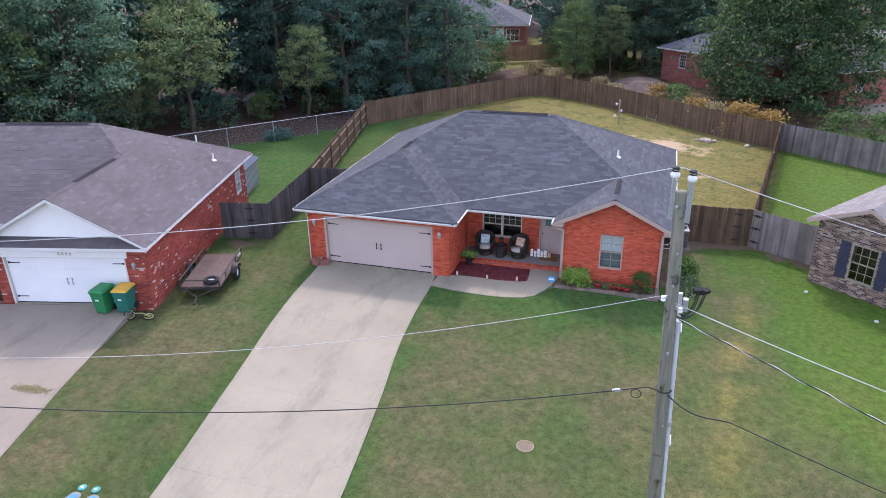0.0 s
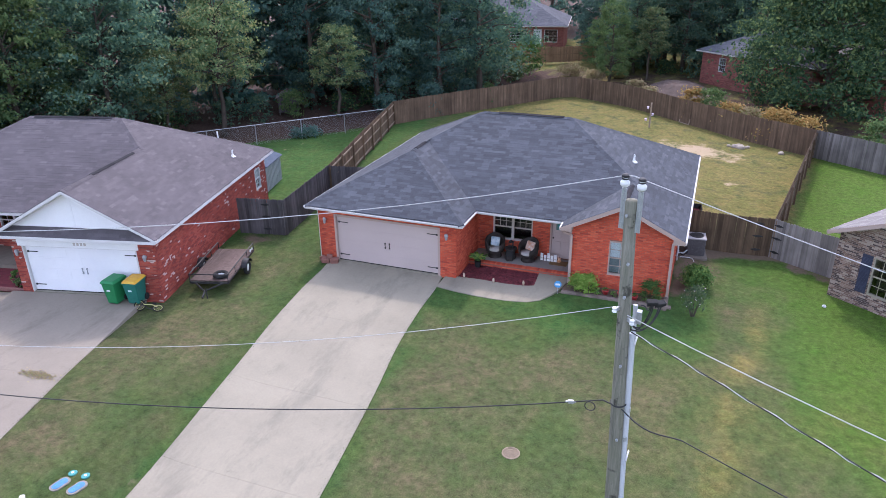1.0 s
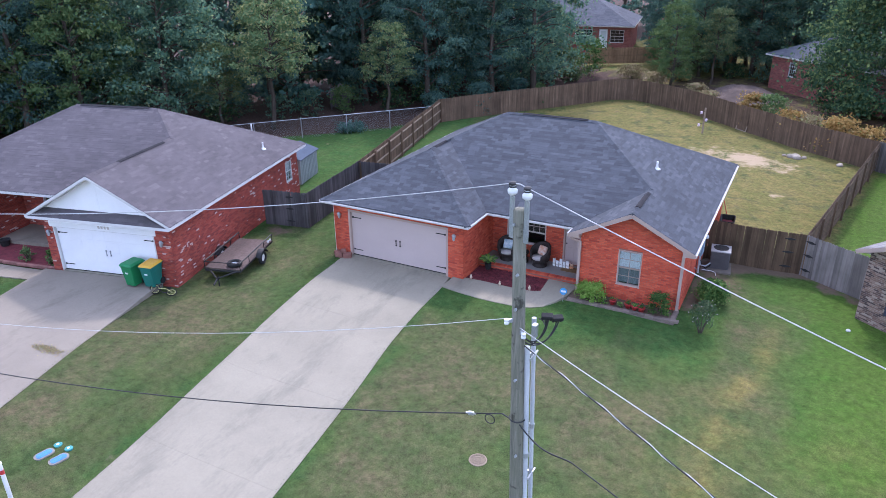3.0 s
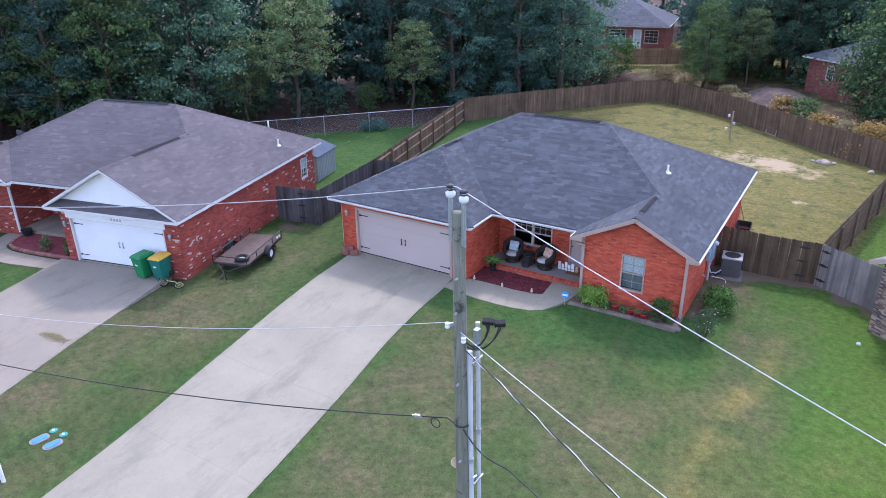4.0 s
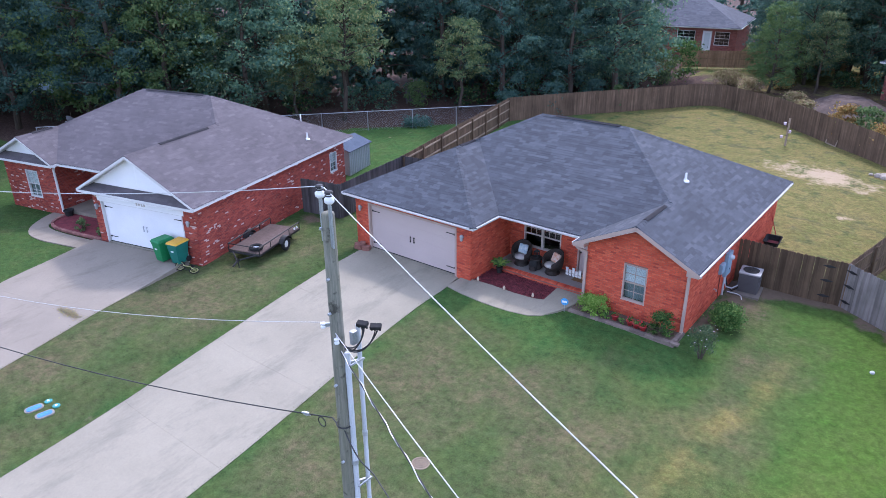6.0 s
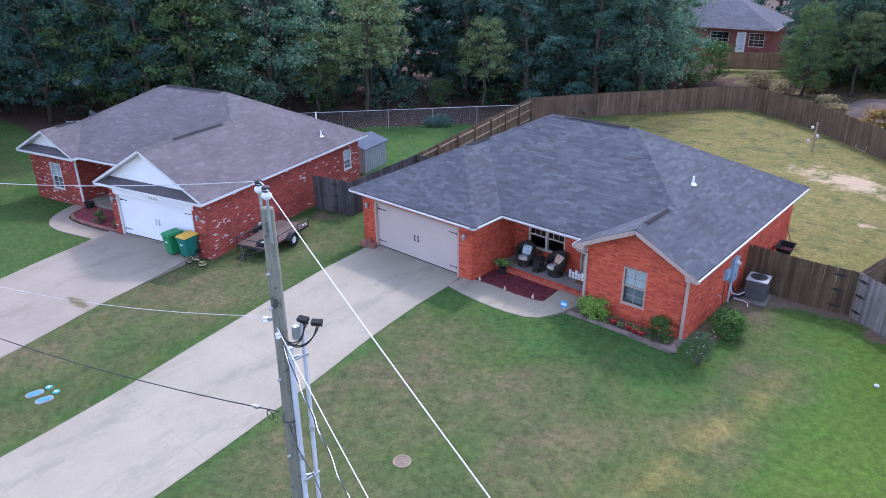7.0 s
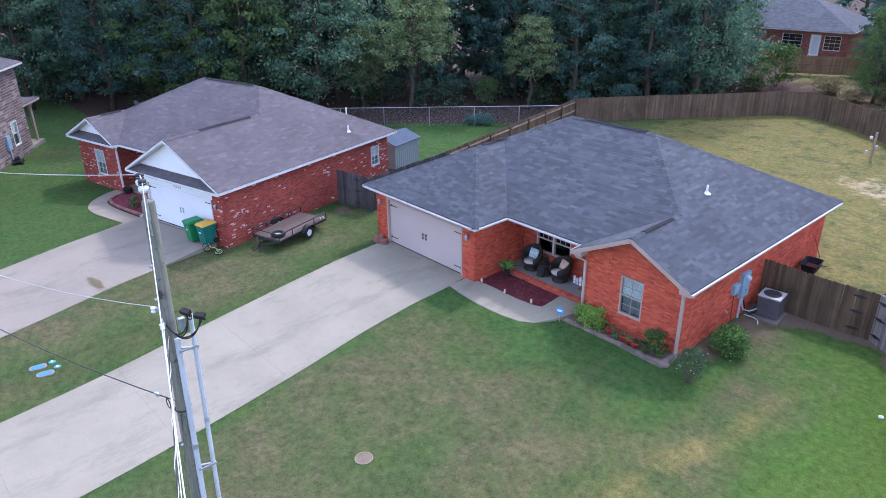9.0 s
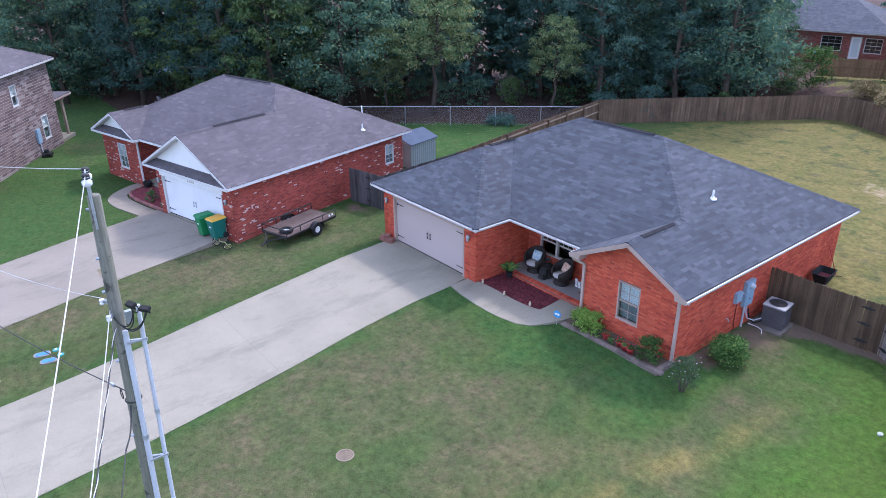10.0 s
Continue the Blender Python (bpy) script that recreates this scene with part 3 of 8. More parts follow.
def roof_slope(house, ring, e0, along, up, k, ez, mat, exposure=0.143, singles=0):
    """One roof plane over a plan ring: e0 on the eave, unit vectors along it and up the slope."""
    e0, A, B = Vector(e0), Vector(along), Vector(up)
    pts = [((Vector(p) - e0).dot(A), (Vector(p) - e0).dot(B)) for p in ring]

    def at(a, b, lift=0.0):
        q = e0 + A * a + B * b
        f = lift / math.sqrt(1 + k * k)
        return (q.x - B.x * k * f, q.y - B.y * k * f, ez + k * b + f)

    def interval(b):
        xs = []
        for (a0, b0), (a1, b1) in zip(pts, pts[1:] + pts[:1]):
            if (b0 <= b) != (b1 <= b):
                xs.append(a0 + (a1 - a0) * (b - b0) / (b1 - b0))
        return (min(xs), max(xs)) if xs else None

    bm = bmesh.new()
    top = [bm.verts.new(at(a, b)) for a, b in pts]
    low = [bm.verts.new((v.co.x, v.co.y, v.co.z - 0.06)) for v in top]
    bm.faces.new(top)
    bm.faces.new(low[::-1])
    for i in range(len(top)):
        j = (i + 1) % len(top)
        bm.faces.new((top[i], low[i], low[j], top[j]))
    slope = part("roof_slope", bm, M[mat], house)
    rnd = random.Random(int(e0.x * 31 + e0.y * 17))
    verts, faces = [], []
    bmax = max(b for a, b in pts)
    step = exposure / math.sqrt(1 + k * k)
    b, left, single_me = 0.0, singles, None
    turn = Matrix(((A.x, B.x / math.sqrt(1 + k * k), -B.x * k / math.sqrt(1 + k * k)), (A.y, B.y / math.sqrt(1 + k * k), -B.y * k / math.sqrt(1 + k * k)), (0, k / math.sqrt(1 + k * k), 1 / math.sqrt(1 + k * k)))).to_4x4()
    while b < bmax - 0.02:
        b2 = min(b + step, bmax - 0.002)
        i0, i1 = interval(b + 0.001), interval(b2 - 0.001)
        if not i0 or not i1:
            break
        s = min(i0[0], i1[0]) - rnd.uniform(0, 0.3)
        end = max(i0[1], i1[1])
        while s < end:
            w = rnd.choice((0.2, 0.33, 0.33, 0.5))
            a0, a1 = s + 0.0006, s + w
            s += w
            q = [max(min(a0, i0[1]), i0[0]), max(min(a1, i0[1]), i0[0]), max(min(a1, i1[1]), i1[0]), max(min(a0, i1[1]), i1[0])]
            if q[1] - q[0] < 0.01 and q[2] - q[3] < 0.01:
                continue
            h = rnd.choice((0.0035, 0.005, 0.0075))
            if left > 0 and w == 0.33 and a0 > i0[0] and a0 > i1[0] and a1 < i0[1] and a1 < i1[1]:
                if single_me is None:
                    single_me = mesh_of("shingle", [(0, 0, 0.008), (w - 0.001, 0, 0.008), (w - 0.001, exposure, 0.003), (0, exposure, 0.003), (0, 0, 0), (w - 0.001, 0, 0)], [(0, 1, 2, 3), (4, 5, 1, 0), (4, 0, 3), (5, 2, 1)], M[mat])
                ob = part("shingle", single_me, None, slope)
                ob.matrix_basis = Matrix.Translation(at(a0, b)) @ turn
                left -= 1
                continue
            i = len(verts)
            verts += [at(q[0], b, h), at(q[1], b, h), at(q[2], b2, 0.003), at(q[3], b2, 0.003), at(q[0], b), at(q[1], b)]
            faces += [(i, i + 1, i + 2, i + 3), (i + 4, i + 5, i + 1, i), (i + 4, i, i + 3), (i + 5, i + 2, i + 1)]
        b += step
    if A.x * B.y - A.y * B.x < 0:
        faces = [f[::-1] for f in faces]
    part("shingles", (verts, faces), M[mat], slope, kind="stuff")
    return slope


def ridge_caps(house, p0, p1, mat, k=0.5, w=0.14):
    """Folded cap shingles laid along a ridge or hip, lower end first."""
    p0, p1 = Vector(p0), Vector(p1)
    d = (p1 - p0).normalized()
    L = (p1 - p0).length
    s = d.cross(Vector((0, 0, 1))).normalized()
    drop = w * k * (0.98 if abs(d.z) < 0.05 else 0.72)
    up = Vector((0, 0, 1))
    v = []
    for q, h in ((Vector((0, 0, 0)), 0.022), (d * 0.21, 0.013)):
        v += [q - s * w + up * (h - drop), q + up * (h + 0.006), q + s * w + up * (h - drop)]
    v += [q - up * 0.03 for q in v[:3]]
    me = mesh_of("cap_shingle", v, [(0, 1, 4, 3), (1, 2, 5, 4), (6, 7, 1, 0), (7, 8, 2, 1)], M[mat])
    for i in range(int(L / 0.2)):
        part("cap_shingle", me, None, house).location = p0 + d * (0.2 * i)


def ridge_vent(house, p0, p1, k=0.5, w=0.10):
    p0, p1 = Vector(p0), Vector(p1)
    d = (p1 - p0).normalized()
    s = d.cross(Vector((0, 0, 1))).normalized()
    bm = bmesh.new()
    z = Vector((0, 0, 1))
    ring = [p0 - s * w + z * (0.03 - w * k), p0 - s * w + z * (0.048 - w * k), p0 + z * 0.056, p0 + s * w + z * (0.048 - w * k), p0 + s * w + z * (0.03 - w * k), p0 + z * 0.03]
    prism(bm, ring, p1 - p0)
    return part("ridge_vent", bm, M["vent_dark"], house, "dark ridge vent strip")


def gutter(house, p0, p1, ez, mat="trim", deep=0.07):
    """A white gutter and fascia under an eave, house on the left of p0 to p1."""
    p0, p1 = Vector(p0), Vector(p1)
    d = (p1 - p0).normalized()
    n = Vector((d.y, -d.x))
    bm = bmesh.new()
    prof = [(-0.03, -0.15), (0.04, -0.13), (deep, -0.08), (deep, -0.030), (deep - 0.012, -0.030), (deep - 0.02, -0.042), (0.0, -0.042), (0.0, -0.012), (-0.03, -0.012)]
    a, b = p0 - d * 0.0, p1 + d * 0.0
    prism(bm, [(a.x + n.x * o, a.y + n.y * o, ez + h) for o, h in prof], ((b - a).x, (b - a).y, 0))
    return part("gutter", bm, M[mat], house)


def soffit(house, ring, z, mat="soffit"):
    bm = bmesh.new()
    prism(bm, [(x, y, z) for x, y in ring], (0, 0, 0.02))
    return part("soffit", bm, M[mat], house)


def downspout(house, pts, mat="trim"):
    bm = bmesh.new()
    for a, b in zip(pts, pts[1:]):
        beam(bm, a, b, 0.10, 0.075, (0.3, 0.2, 0.93) if abs(a[0] - b[0]) + abs(a[1] - b[1]) > 0.01 else (0, 1, 0))
    return part("downspout", bm, M[mat], house)


def window(house, p0, d, s0, s1, z0, z1, fmat="trim", cols=2, rows=2, blind=True, lower_grid=True, muntin=True, depth=0.10):
    """A double-hung window in a wall that starts at p0 and runs along d (house on its left)."""
    p0, d = Vector(p0), Vector(d).normalized()
    n = Vector((d.y, -d.x))

    def blk(bm, a, b, lo, hi, o0, o1):
        q = [(a, o0), (b, o0), (b, o1), (a, o1)]
        hexa(bm, [(p0.x + d.x * s + n.x * o, p0.y + d.y * s + n.y * o, h) for h in (lo, hi) for s, o in q])

    w = 0.05
    bm = bmesh.new()
    blk(bm, s0, s0 + w, z0, z1, -depth, 0.02)
    blk(bm, s1 - w, s1, z0, z1, -depth, 0.02)
    blk(bm, s0 + w, s1 - w, z1 - w, z1, -depth, 0.02)
    blk(bm, s0 + w, s1 - w, z0, z0 + w, -depth, 0.02)
    win = part("window", bm, M[fmat], house)
    mid = (z0 + z1) / 2
    bm = bmesh.new()
    blk(bm, s0 + w, s1 - w, mid - 0.025, mid + 0.025, -0.06, -0.005)
    part("meeting_rail", bm, M[fmat], win)
    bm = bmesh.new()
    blk(bm, s0 - 0.015, s1 + 0.015, z0 - 0.022, z0, -0.02, 0.03)
    part("sill", bm, M[fmat], win)
    for lo, hi in ((z0 + w, mid - 0.025), (mid + 0.025, z1 - w)):
        bm = bmesh.new()
        blk(bm, s0 + w, s1 - w, lo, hi, -0.05, -0.044)
        part("pane", bm, M["glass"], win).visible_shadow = False
        if muntin and (lower_grid or lo > mid):
            bm = bmesh.new()
            for i in range(1, cols):
                c = s0 + w + (s1 - s0 - 2 * w) * i / cols
                blk(bm, c - 0.011, c + 0.011, lo, hi, -0.04, -0.022)
            for i in range(1, rows):
                c = lo + (hi - lo) * i / rows
                blk(bm, s0 + w, s1 - w, c - 0.011, c + 0.011, -0.038, -0.024)
            part("muntin", bm, M[fmat], win)
    bm = bmesh.new()
    if blind:
        h = mid + 0.01 if blind == "upper" else z0 + w + 0.01
        while h < z1 - w:
            blk(bm, s0 + w, s1 - w, h, h + 0.042, -0.115, -0.10)
            h += 0.046
        part("blind", bm, M["blind"], win)
        if blind == "upper":
            # Grey panel added behind the lower pane to give the glass its dim tone.
            bm = bmesh.new()
            blk(bm, s0 + w, s1 - w, z0 + w, mid, -0.16, -0.15)
            part("curtain", bm, M["curtain"], win)
    else:
        # Dark sheet well behind the panes stands in for the unlit room.
        blk(bm, s0 - 0.3, s1 + 0.3, z0 - 0.3, z1 + 0.1, -1.3, -1.25)
        part("room_backing", bm, M["unlit_dark"], win)
    return win


def garage_door(house, p0, d, s0, s1, z0, z1, mat, rows=4, cols=8):
    """A sectional door set back in its opening, with strap hinges and pulls."""
    p0, d = Vector(p0), Vector(d).normalized()
    n = Vector((d.y, -d.x))

    def blk(bm, a, b, lo, hi, o0, o1):
        q = [(a, o0), (b, o0), (b, o1), (a, o1)]
        hexa(bm, [(p0.x + d.x * s + n.x * o, p0.y + d.y * s + n.y * o, h) for h in (lo, hi) for s, o in q])

    bm = bmesh.new()
    blk(bm, s0, s1, z0, z1, -0.15, -0.12)
    door = part("garage_door", bm, M[mat], house)
    bm = bmesh.new()
    blk(bm, s0 - 0.05, s1 + 0.05, z0 - 0.2, z0 + 0.004, -0.30, 0.03)
    part("threshold", bm, M["concrete"], house, "worn concrete threshold")
    bm = bmesh.new()
    blk(bm, s0, s1, z0 + 0.005, z0 + 0.035, -0.118, -0.085)
    part("bottom_seal", bm, M["rubber"], door, "black rubber seal")
    rh = (z1 - z0) / rows
    cw = (s1 - s0) / cols
    for r in range(rows):
        lo, hi = z0 + r * rh + (0.001 if r else 0.037), z0 + (r + 1) * rh - 0.001
        bm = bmesh.new()
        blk(bm, s0 + 0.004, s1 - 0.004, lo, hi, -0.12, -0.10)
        for c in range(cols):
            a = s0 + c * cw
            for q in ((a + 0.06, a + cw - 0.06, lo + 0.07, hi - 0.07),):
                blk(bm, *q, -0.10, -0.0975)
        part("panel", bm, M[mat], door)
    for s, sg in ((s0, 1), (s1, -1)):
        for z in (z0 + 0.28, z1 - 0.28):
            bm = bmesh.new()
            a, b = sorted((s + sg * 0.05, s + sg * 0.52))
            blk(bm, a, b, z - 0.016, z + 0.016, -0.095, -0.08)
            a, b = sorted((s + sg * 0.05, s + sg * 0.13))
            blk(bm, a, b, z - 0.04, z + 0.04, -0.095, -0.078)
            part("strap_hinge", bm, M["black"], door)
    c = (s0 + s1) / 2
    for sg in (-1, 1):
        bm = bmesh.new()
        x = c + sg * 0.10
        blk(bm, x - 0.013, x + 0.013, z0 + 0.86, z0 + 1.08, -0.075, -0.055)
        blk(bm, x - 0.024, x + 0.024, z0 + 0.84, z0 + 0.89, -0.095, -0.055)
        blk(bm, x - 0.024, x + 0.024, z0 + 1.05, z0 + 1.10, -0.095, -0.055)
        part("pull_handle", bm, M["black"] if mat == "door_tan" else M["galv"], door)
    return door


def opening_trim(house, p0, d, s0, s1, z0, z1, mat, w=0.09, name="door_trim"):
    p0, d = Vector(p0), Vector(d).normalized()
    n = Vector((d.y, -d.x))
    bm = bmesh.new()
    for a, b, lo, hi in ((s0 - 0.0, s0 + w, z0, z1), (s1 - w, s1, z0, z1), (s0 + w, s1 - w, z1 - w, z1)):
        q = [(a, -0.16), (b, -0.16), (b, 0.025), (a, 0.025)]
        hexa(bm, [(p0.x + d.x * s + n.x * o, p0.y + d.y * s + n.y * o, h) for h in (lo, hi) for s, o in q])
    return part(name, bm, M[mat], house)


def wall_lamp(house, x, y, z, n=(0, -1)):
    """A small black lantern on a wall."""
    n = Vector(n)
    c = Vector((x, y)) + n * 0.10
    bm = bmesh.new()
    lathe(bm, [(0.0, 0.14), (0.05, 0.12), (0.085, 0.06), (0.075, 0.05), (0.055, -0.12), (0.04, -0.14), (0.0, -0.17)], 8, (c.x, c.y, z))
    beam(bm, (x, y, z + 0.02), (c.x, c.y, z + 0.02), 0.03, 0.03)
    lathe(bm, [(0.0, -0.02), (0.06, -0.015), (0.06, 0.015), (0.0, 0.02)], 10, (x, y - 0.01, z), "y")
    return part("wall_lantern", bm, M["galv"], house, "small weathered metal wall lantern")


def roof_pipe(house, x, y, z, h=0.32):
    bm = bmesh.new()
    tube(bm, [(x, y, z - 0.1), (x, y, z + h)], 0.04, 12)
    pipe = part("vent_pipe", bm, M["white_plastic"], house, "white plastic vent pipe")
    bm = bmesh.new()
    lathe(bm, [(0.16, -0.03), (0.14, 0.0), (0.06, 0.05), (0.05, 0.10)], 14, (x, y, z))
    part("flashing", bm, M["white_plastic"], pipe)


def rake_board(house, p0, p1, mat, w=0.03, h=0.16):
    bm = bmesh.new()
    beam(bm, p0, p1, w, h)
    return part("rake_board", bm, M[mat], house)


M["curtain"] = surface("grey_backing_panel", (0.13, 0.16, 0.17, 1), (0.20, 0.235, 0.24, 1), 3, 20, 0.9, 0.1, stretch=(6, 1, 0.3))

# ---- main house ----
K = 0.5
EZ = 2.555
XL, XR, YF, YM, YB = -14.91, 0.67, 24.685, 26.49, 37.85
XG, XW, YW = -7.73, -4.0, 25.84
OV = 0.42
HO = (-8.0, 31.0)
house = thing("house", HO[0], HO[1], 0, 0, "single-storey orange-red brick house with charcoal hipped shingle roof", "house")


def h2(x, y):
    return (x - HO[0], y - HO[1])


def h3(x, y, z):
    return (x - HO[0], y - HO[1], z)


ZB, ZT = -0.6, EZ - 0.17
wl, wr, wb = XL + OV, XR - OV + 0.04, YB - OV
gy, gxr = 25.06, -8.12
wy, wxl = 26.27, -3.60
py = 28.02
# garage front, with its door
brick_wall(house, h2(wl, gy), h2(gxr, gy), ZB, ZT, [(-13.73 - wl, -8.81 - wl, ZB, 2.17)], "brick", "mortar")
garage_door(house, h2(wl, gy), (1, 0), -13.73 - wl + 0.09, -8.81 - wl - 0.09, 0.0, 2.08, "door_tan", cols=1)
opening_trim(house, h2(wl, gy), (1, 0), -13.73 - wl, -8.81 - wl, -0.1, 2.17, "trim_tan")
brick_wall(house, h2(gxr, gy), h2(gxr, py), ZB, ZT, [], "brick", "mortar")
# recessed porch wall with its window pair and the front door
pw = [(-7.42 - gxr, -5.64 - gxr, 0.78, 1.93), (-4.86 - gxr, -3.86 - gxr, 0.18, 2.22)]
brick_wall(house, h2(gxr, py), h2(wxl, py), ZB, ZT, pw, "brick", "mortar")
s0, s1 = pw[0][:2]
window(house, h2(gxr, py), (1, 0), s0, (s0 + s1) / 2, 0.78, 1.93, "grey_frame", 3, 2, False, False)
window(house, h2(gxr, py), (1, 0), (s0 + s1) / 2, s1, 0.78, 1.93, "grey_frame", 3, 2, False, False)
brick_wall(house, h2(wxl, py), h2(wxl, wy), ZB, ZT, [], "brick", "mortar")
# bedroom wing with its gable
gx = (XW + XR) / 2
gpk = EZ + K * (XR - XW) / 2


def gable_top(s):
    return min(gpk - 0.16 - K * abs(wxl + s - gx), 99)


ww = (-2.12 - wxl, -1.22 - wxl, 0.62, 2.06)
brick_wall(house, h2(wxl, wy), h2(wr, wy), ZB, gable_top, [ww], "brick", "mortar", singles=300, peaks=(gx - wxl,))
window(house, h2(wxl, wy), (1, 0), *ww, "trim_tan", 2, 2, "upper")
brick_wall(house, h2(wr, wy), h2(wr, wb), ZB, ZT, [], "brick", "mortar")
brick_wall(house, h2(wr, wb), h2(wl, wb), ZB, ZT, [], "brick", "mortar")
brick_wall(house, h2(wl, wb), h2(wl, gy), ZB, ZT, [], "brick", "mortar")
# roof planes
RY = (YM + YB) / 2
RH = (YB - YM) / 2
rl, rr = XL + RH, XR - RH
RZ = EZ + K * RH
gh = (XG - XL) / 2
ggx = (XL + XG) / 2
wh = (XR - XW) / 2
sl = [(XL, YF), (ggx, YF + gh), (ggx, YM + gh), (rl, RY), (XL, YB)]
roof_slope(house, [h2(*p) for p in sl], h2(XL, YF), (0, 1), (1, 0), K, EZ, "shingle")
roof_slope(house, [h2(*p) for p in ((XL, YF), (XG, YF), (ggx, YF + gh))], h2(XL, YF), (1, 0), (0, 1), K, EZ, "shingle")
roof_slope(house, [h2(*p) for p in ((XG, YF), (XG, YM), (ggx, YM + gh), (ggx, YF + gh))], h2(XG, YF), (0, 1), (-1, 0), K, EZ, "shingle")
mf = [(XG, YM), (XW, YM), (gx, YM + wh), (rr, RY), (rl, RY), (ggx, YM + gh)]
roof_slope(house, [h2(*p) for p in mf], h2(XG, YM), (1, 0), (0, 1), K, EZ, "shingle")
rs = [(XR, YW), (gx, YW), (gx, YM + wh), (rr, RY), (XR, YB)]
roof_slope(house, [h2(*p) for p in rs], h2(XR, YW), (0, 1), (-1, 0), K, EZ, "shingle", singles=300)
roof_slope(house, [h2(*p) for p in ((XW, YW), (XW, YM), (gx, YM + wh), (gx, YW))], h2(XW, YW), (0, 1), (1, 0), K, EZ, "shingle")
roof_slope(house, [h2(*p) for p in ((XL, YB), (XR, YB), (rr, RY), (rl, RY))], h2(XR, YB), (-1, 0), (0, -1), K, EZ, "shingle")
GZ, WZ = EZ + K * gh, EZ + K * wh
for a, b in (((XL, YF, EZ), (ggx, YF + gh, GZ)), ((XG, YF, EZ), (ggx, YF + gh, GZ)), ((ggx, YF + gh, GZ), (ggx, YM + gh, GZ)), ((ggx, YM + gh, GZ), (rl, RY, RZ)), ((rl, RY, RZ), (rr, RY, RZ)),
             ((gx, YM + wh, WZ), (rr, RY, RZ)), ((gx, YW, WZ), (gx, YM + wh, WZ)), ((XR, YB, EZ), (rr, RY, RZ)), ((XL, YB, EZ), (rl, RY, RZ))):
    ridge_caps(house, h3(*a), h3(*b), "shingle")
ridge_vent(house, h3(rl + 0.75, RY, RZ), h3(rr - 0.35, RY, RZ))
ridge_vent(house, h3(ggx, YF + gh + 0.35, GZ), h3(ggx, YM + gh - 0.35, GZ))
ridge_vent(house, h3(gx, YW + 0.75, WZ), h3(gx, YM + wh - 0.5, WZ))
# eaves
for a, b in (((XL, YF), (XG, YF)), ((XG, YF), (XG, YM)), ((XG, YM), (XW, YM)), ((XW, YM), (XW, YW + 0.02)), ((XR, YW + 0.02), (XR, YB)), ((XR, YB), (XL, YB)), ((XL, YB), (XL, YF))):
    gutter(house, h2(*a), h2(*b), EZ)
soffit(house, [h2(*p) for p in ((XL + .03, YF + .03), (XG - .03, YF + .03), (XG - .03, YM + .03), (XW + .03, YM + .03), (XW + .03, wy + 0.01), (XR - .03, wy + 0.01), (XR - .03, YB - .03), (XL + .03, YB - .03))], EZ - 0.165)
for sg, xe in ((-1, XW), (1, XR)):
    rake_board(house, h3(xe + sg * 0.02, YW + 0.0, EZ - 0.10), h3(gx, YW + 0.0, gpk - 0.09), "trim_tan", 0.03, 0.14)
    bm = bmesh.new()
    prism(bm, [h3(xe, YW + 0.02, EZ - 0.17), h3(xe - sg * 0.42, YW + 0.02, EZ - 0.17), h3(xe - sg * 0.42, YW + 0.02, EZ + 0.11), h3(xe, YW + 0.02, EZ - 0.06)], (0, OV - 0.02, 0))
    part("eave_return", bm, M["trim_tan"], house)
    bm = bmesh.new()
    prism(bm, [h3(xe - sg * 0.42, YW + 0.02, EZ + 0.02), h3(gx, YW + 0.02, gpk - 0.19), h3(gx, YW + 0.02, gpk - 0.16), h3(xe - sg * 0.42, YW + 0.02, EZ + 0.05)], (0, OV - 0.03, 0))
    part("rake_soffit", bm, M["soffit"], house)
# downspouts
downspout(house, [h3(XW + 0.02, YM - 0.55, EZ - 0.12), h3(XW + 0.08, wy - 0.25, EZ - 0.28), h3(wxl - 0.02, wy - 0.05, EZ - 0.42), h3(wxl - 0.02, wy - 0.05, -0.05)], "trim_tan")
downspout(house, [h3(XR + 0.04, YW + 0.12, EZ - 0.13), h3(wr - 0.04, wy - 0.045, EZ - 0.30), h3(wr - 0.04, wy - 0.045, -0.25), h3(wr + 0.12, wy - 0.30, -0.30)], "trim_tan")
downspout(house, [h3(XL - 0.02, YF + 0.2, EZ - 0.13), h3(wl - 0.045, gy + 0.12, EZ - 0.34), h3(wl - 0.045, gy + 0.12, -0.05)], "trim")
wall_lamp(house, *h2(-14.16, gy), 1.86)
wall_lamp(house, *h2(-8.50, gy), 1.85)
roof_pipe(house, *h3(-1.97, 31.2, EZ + K * (XR + 1.97)))
# front door
bm = bmesh.new()
box(bm, *h2(-4.80, py + 0.06), 0.18, *h2(-3.92, py + 0.11), 2.16)
fd = part("front_door", bm, M["door_tan"], house, "taupe panelled front door")
bm = bmesh.new()
for x in (-4.68, -4.30):
    for z0, z1 in ((0.35, 0.95), (1.08, 1.35)):
        box(bm, *h2(x, py + 0.045), z0, *h2(x + 0.28, py + 0.06), z1, bevel=0.006)
part("door_panel", bm, M["door_tan"], fd)
bm = bmesh.new()
prism(bm, [h3(-4.62, py + 0.045, 1.48), h3(-4.10, py + 0.045, 1.48), h3(-4.10, py + 0.045, 1.78), h3(-4.22, py + 0.045, 1.95), h3(-4.36, py + 0.045, 2.02), h3(-4.50, py + 0.045, 1.95), h3(-4.62, py + 0.045, 1.78)], (0, 0.012, 0))
part("door_light", bm, surface("door_leaded_glass", (0.06, 0.14, 0.13, 1), (0.16, 0.28, 0.26, 1), 18, 40, 0.15, 0.1), fd)
bm = bmesh.new()
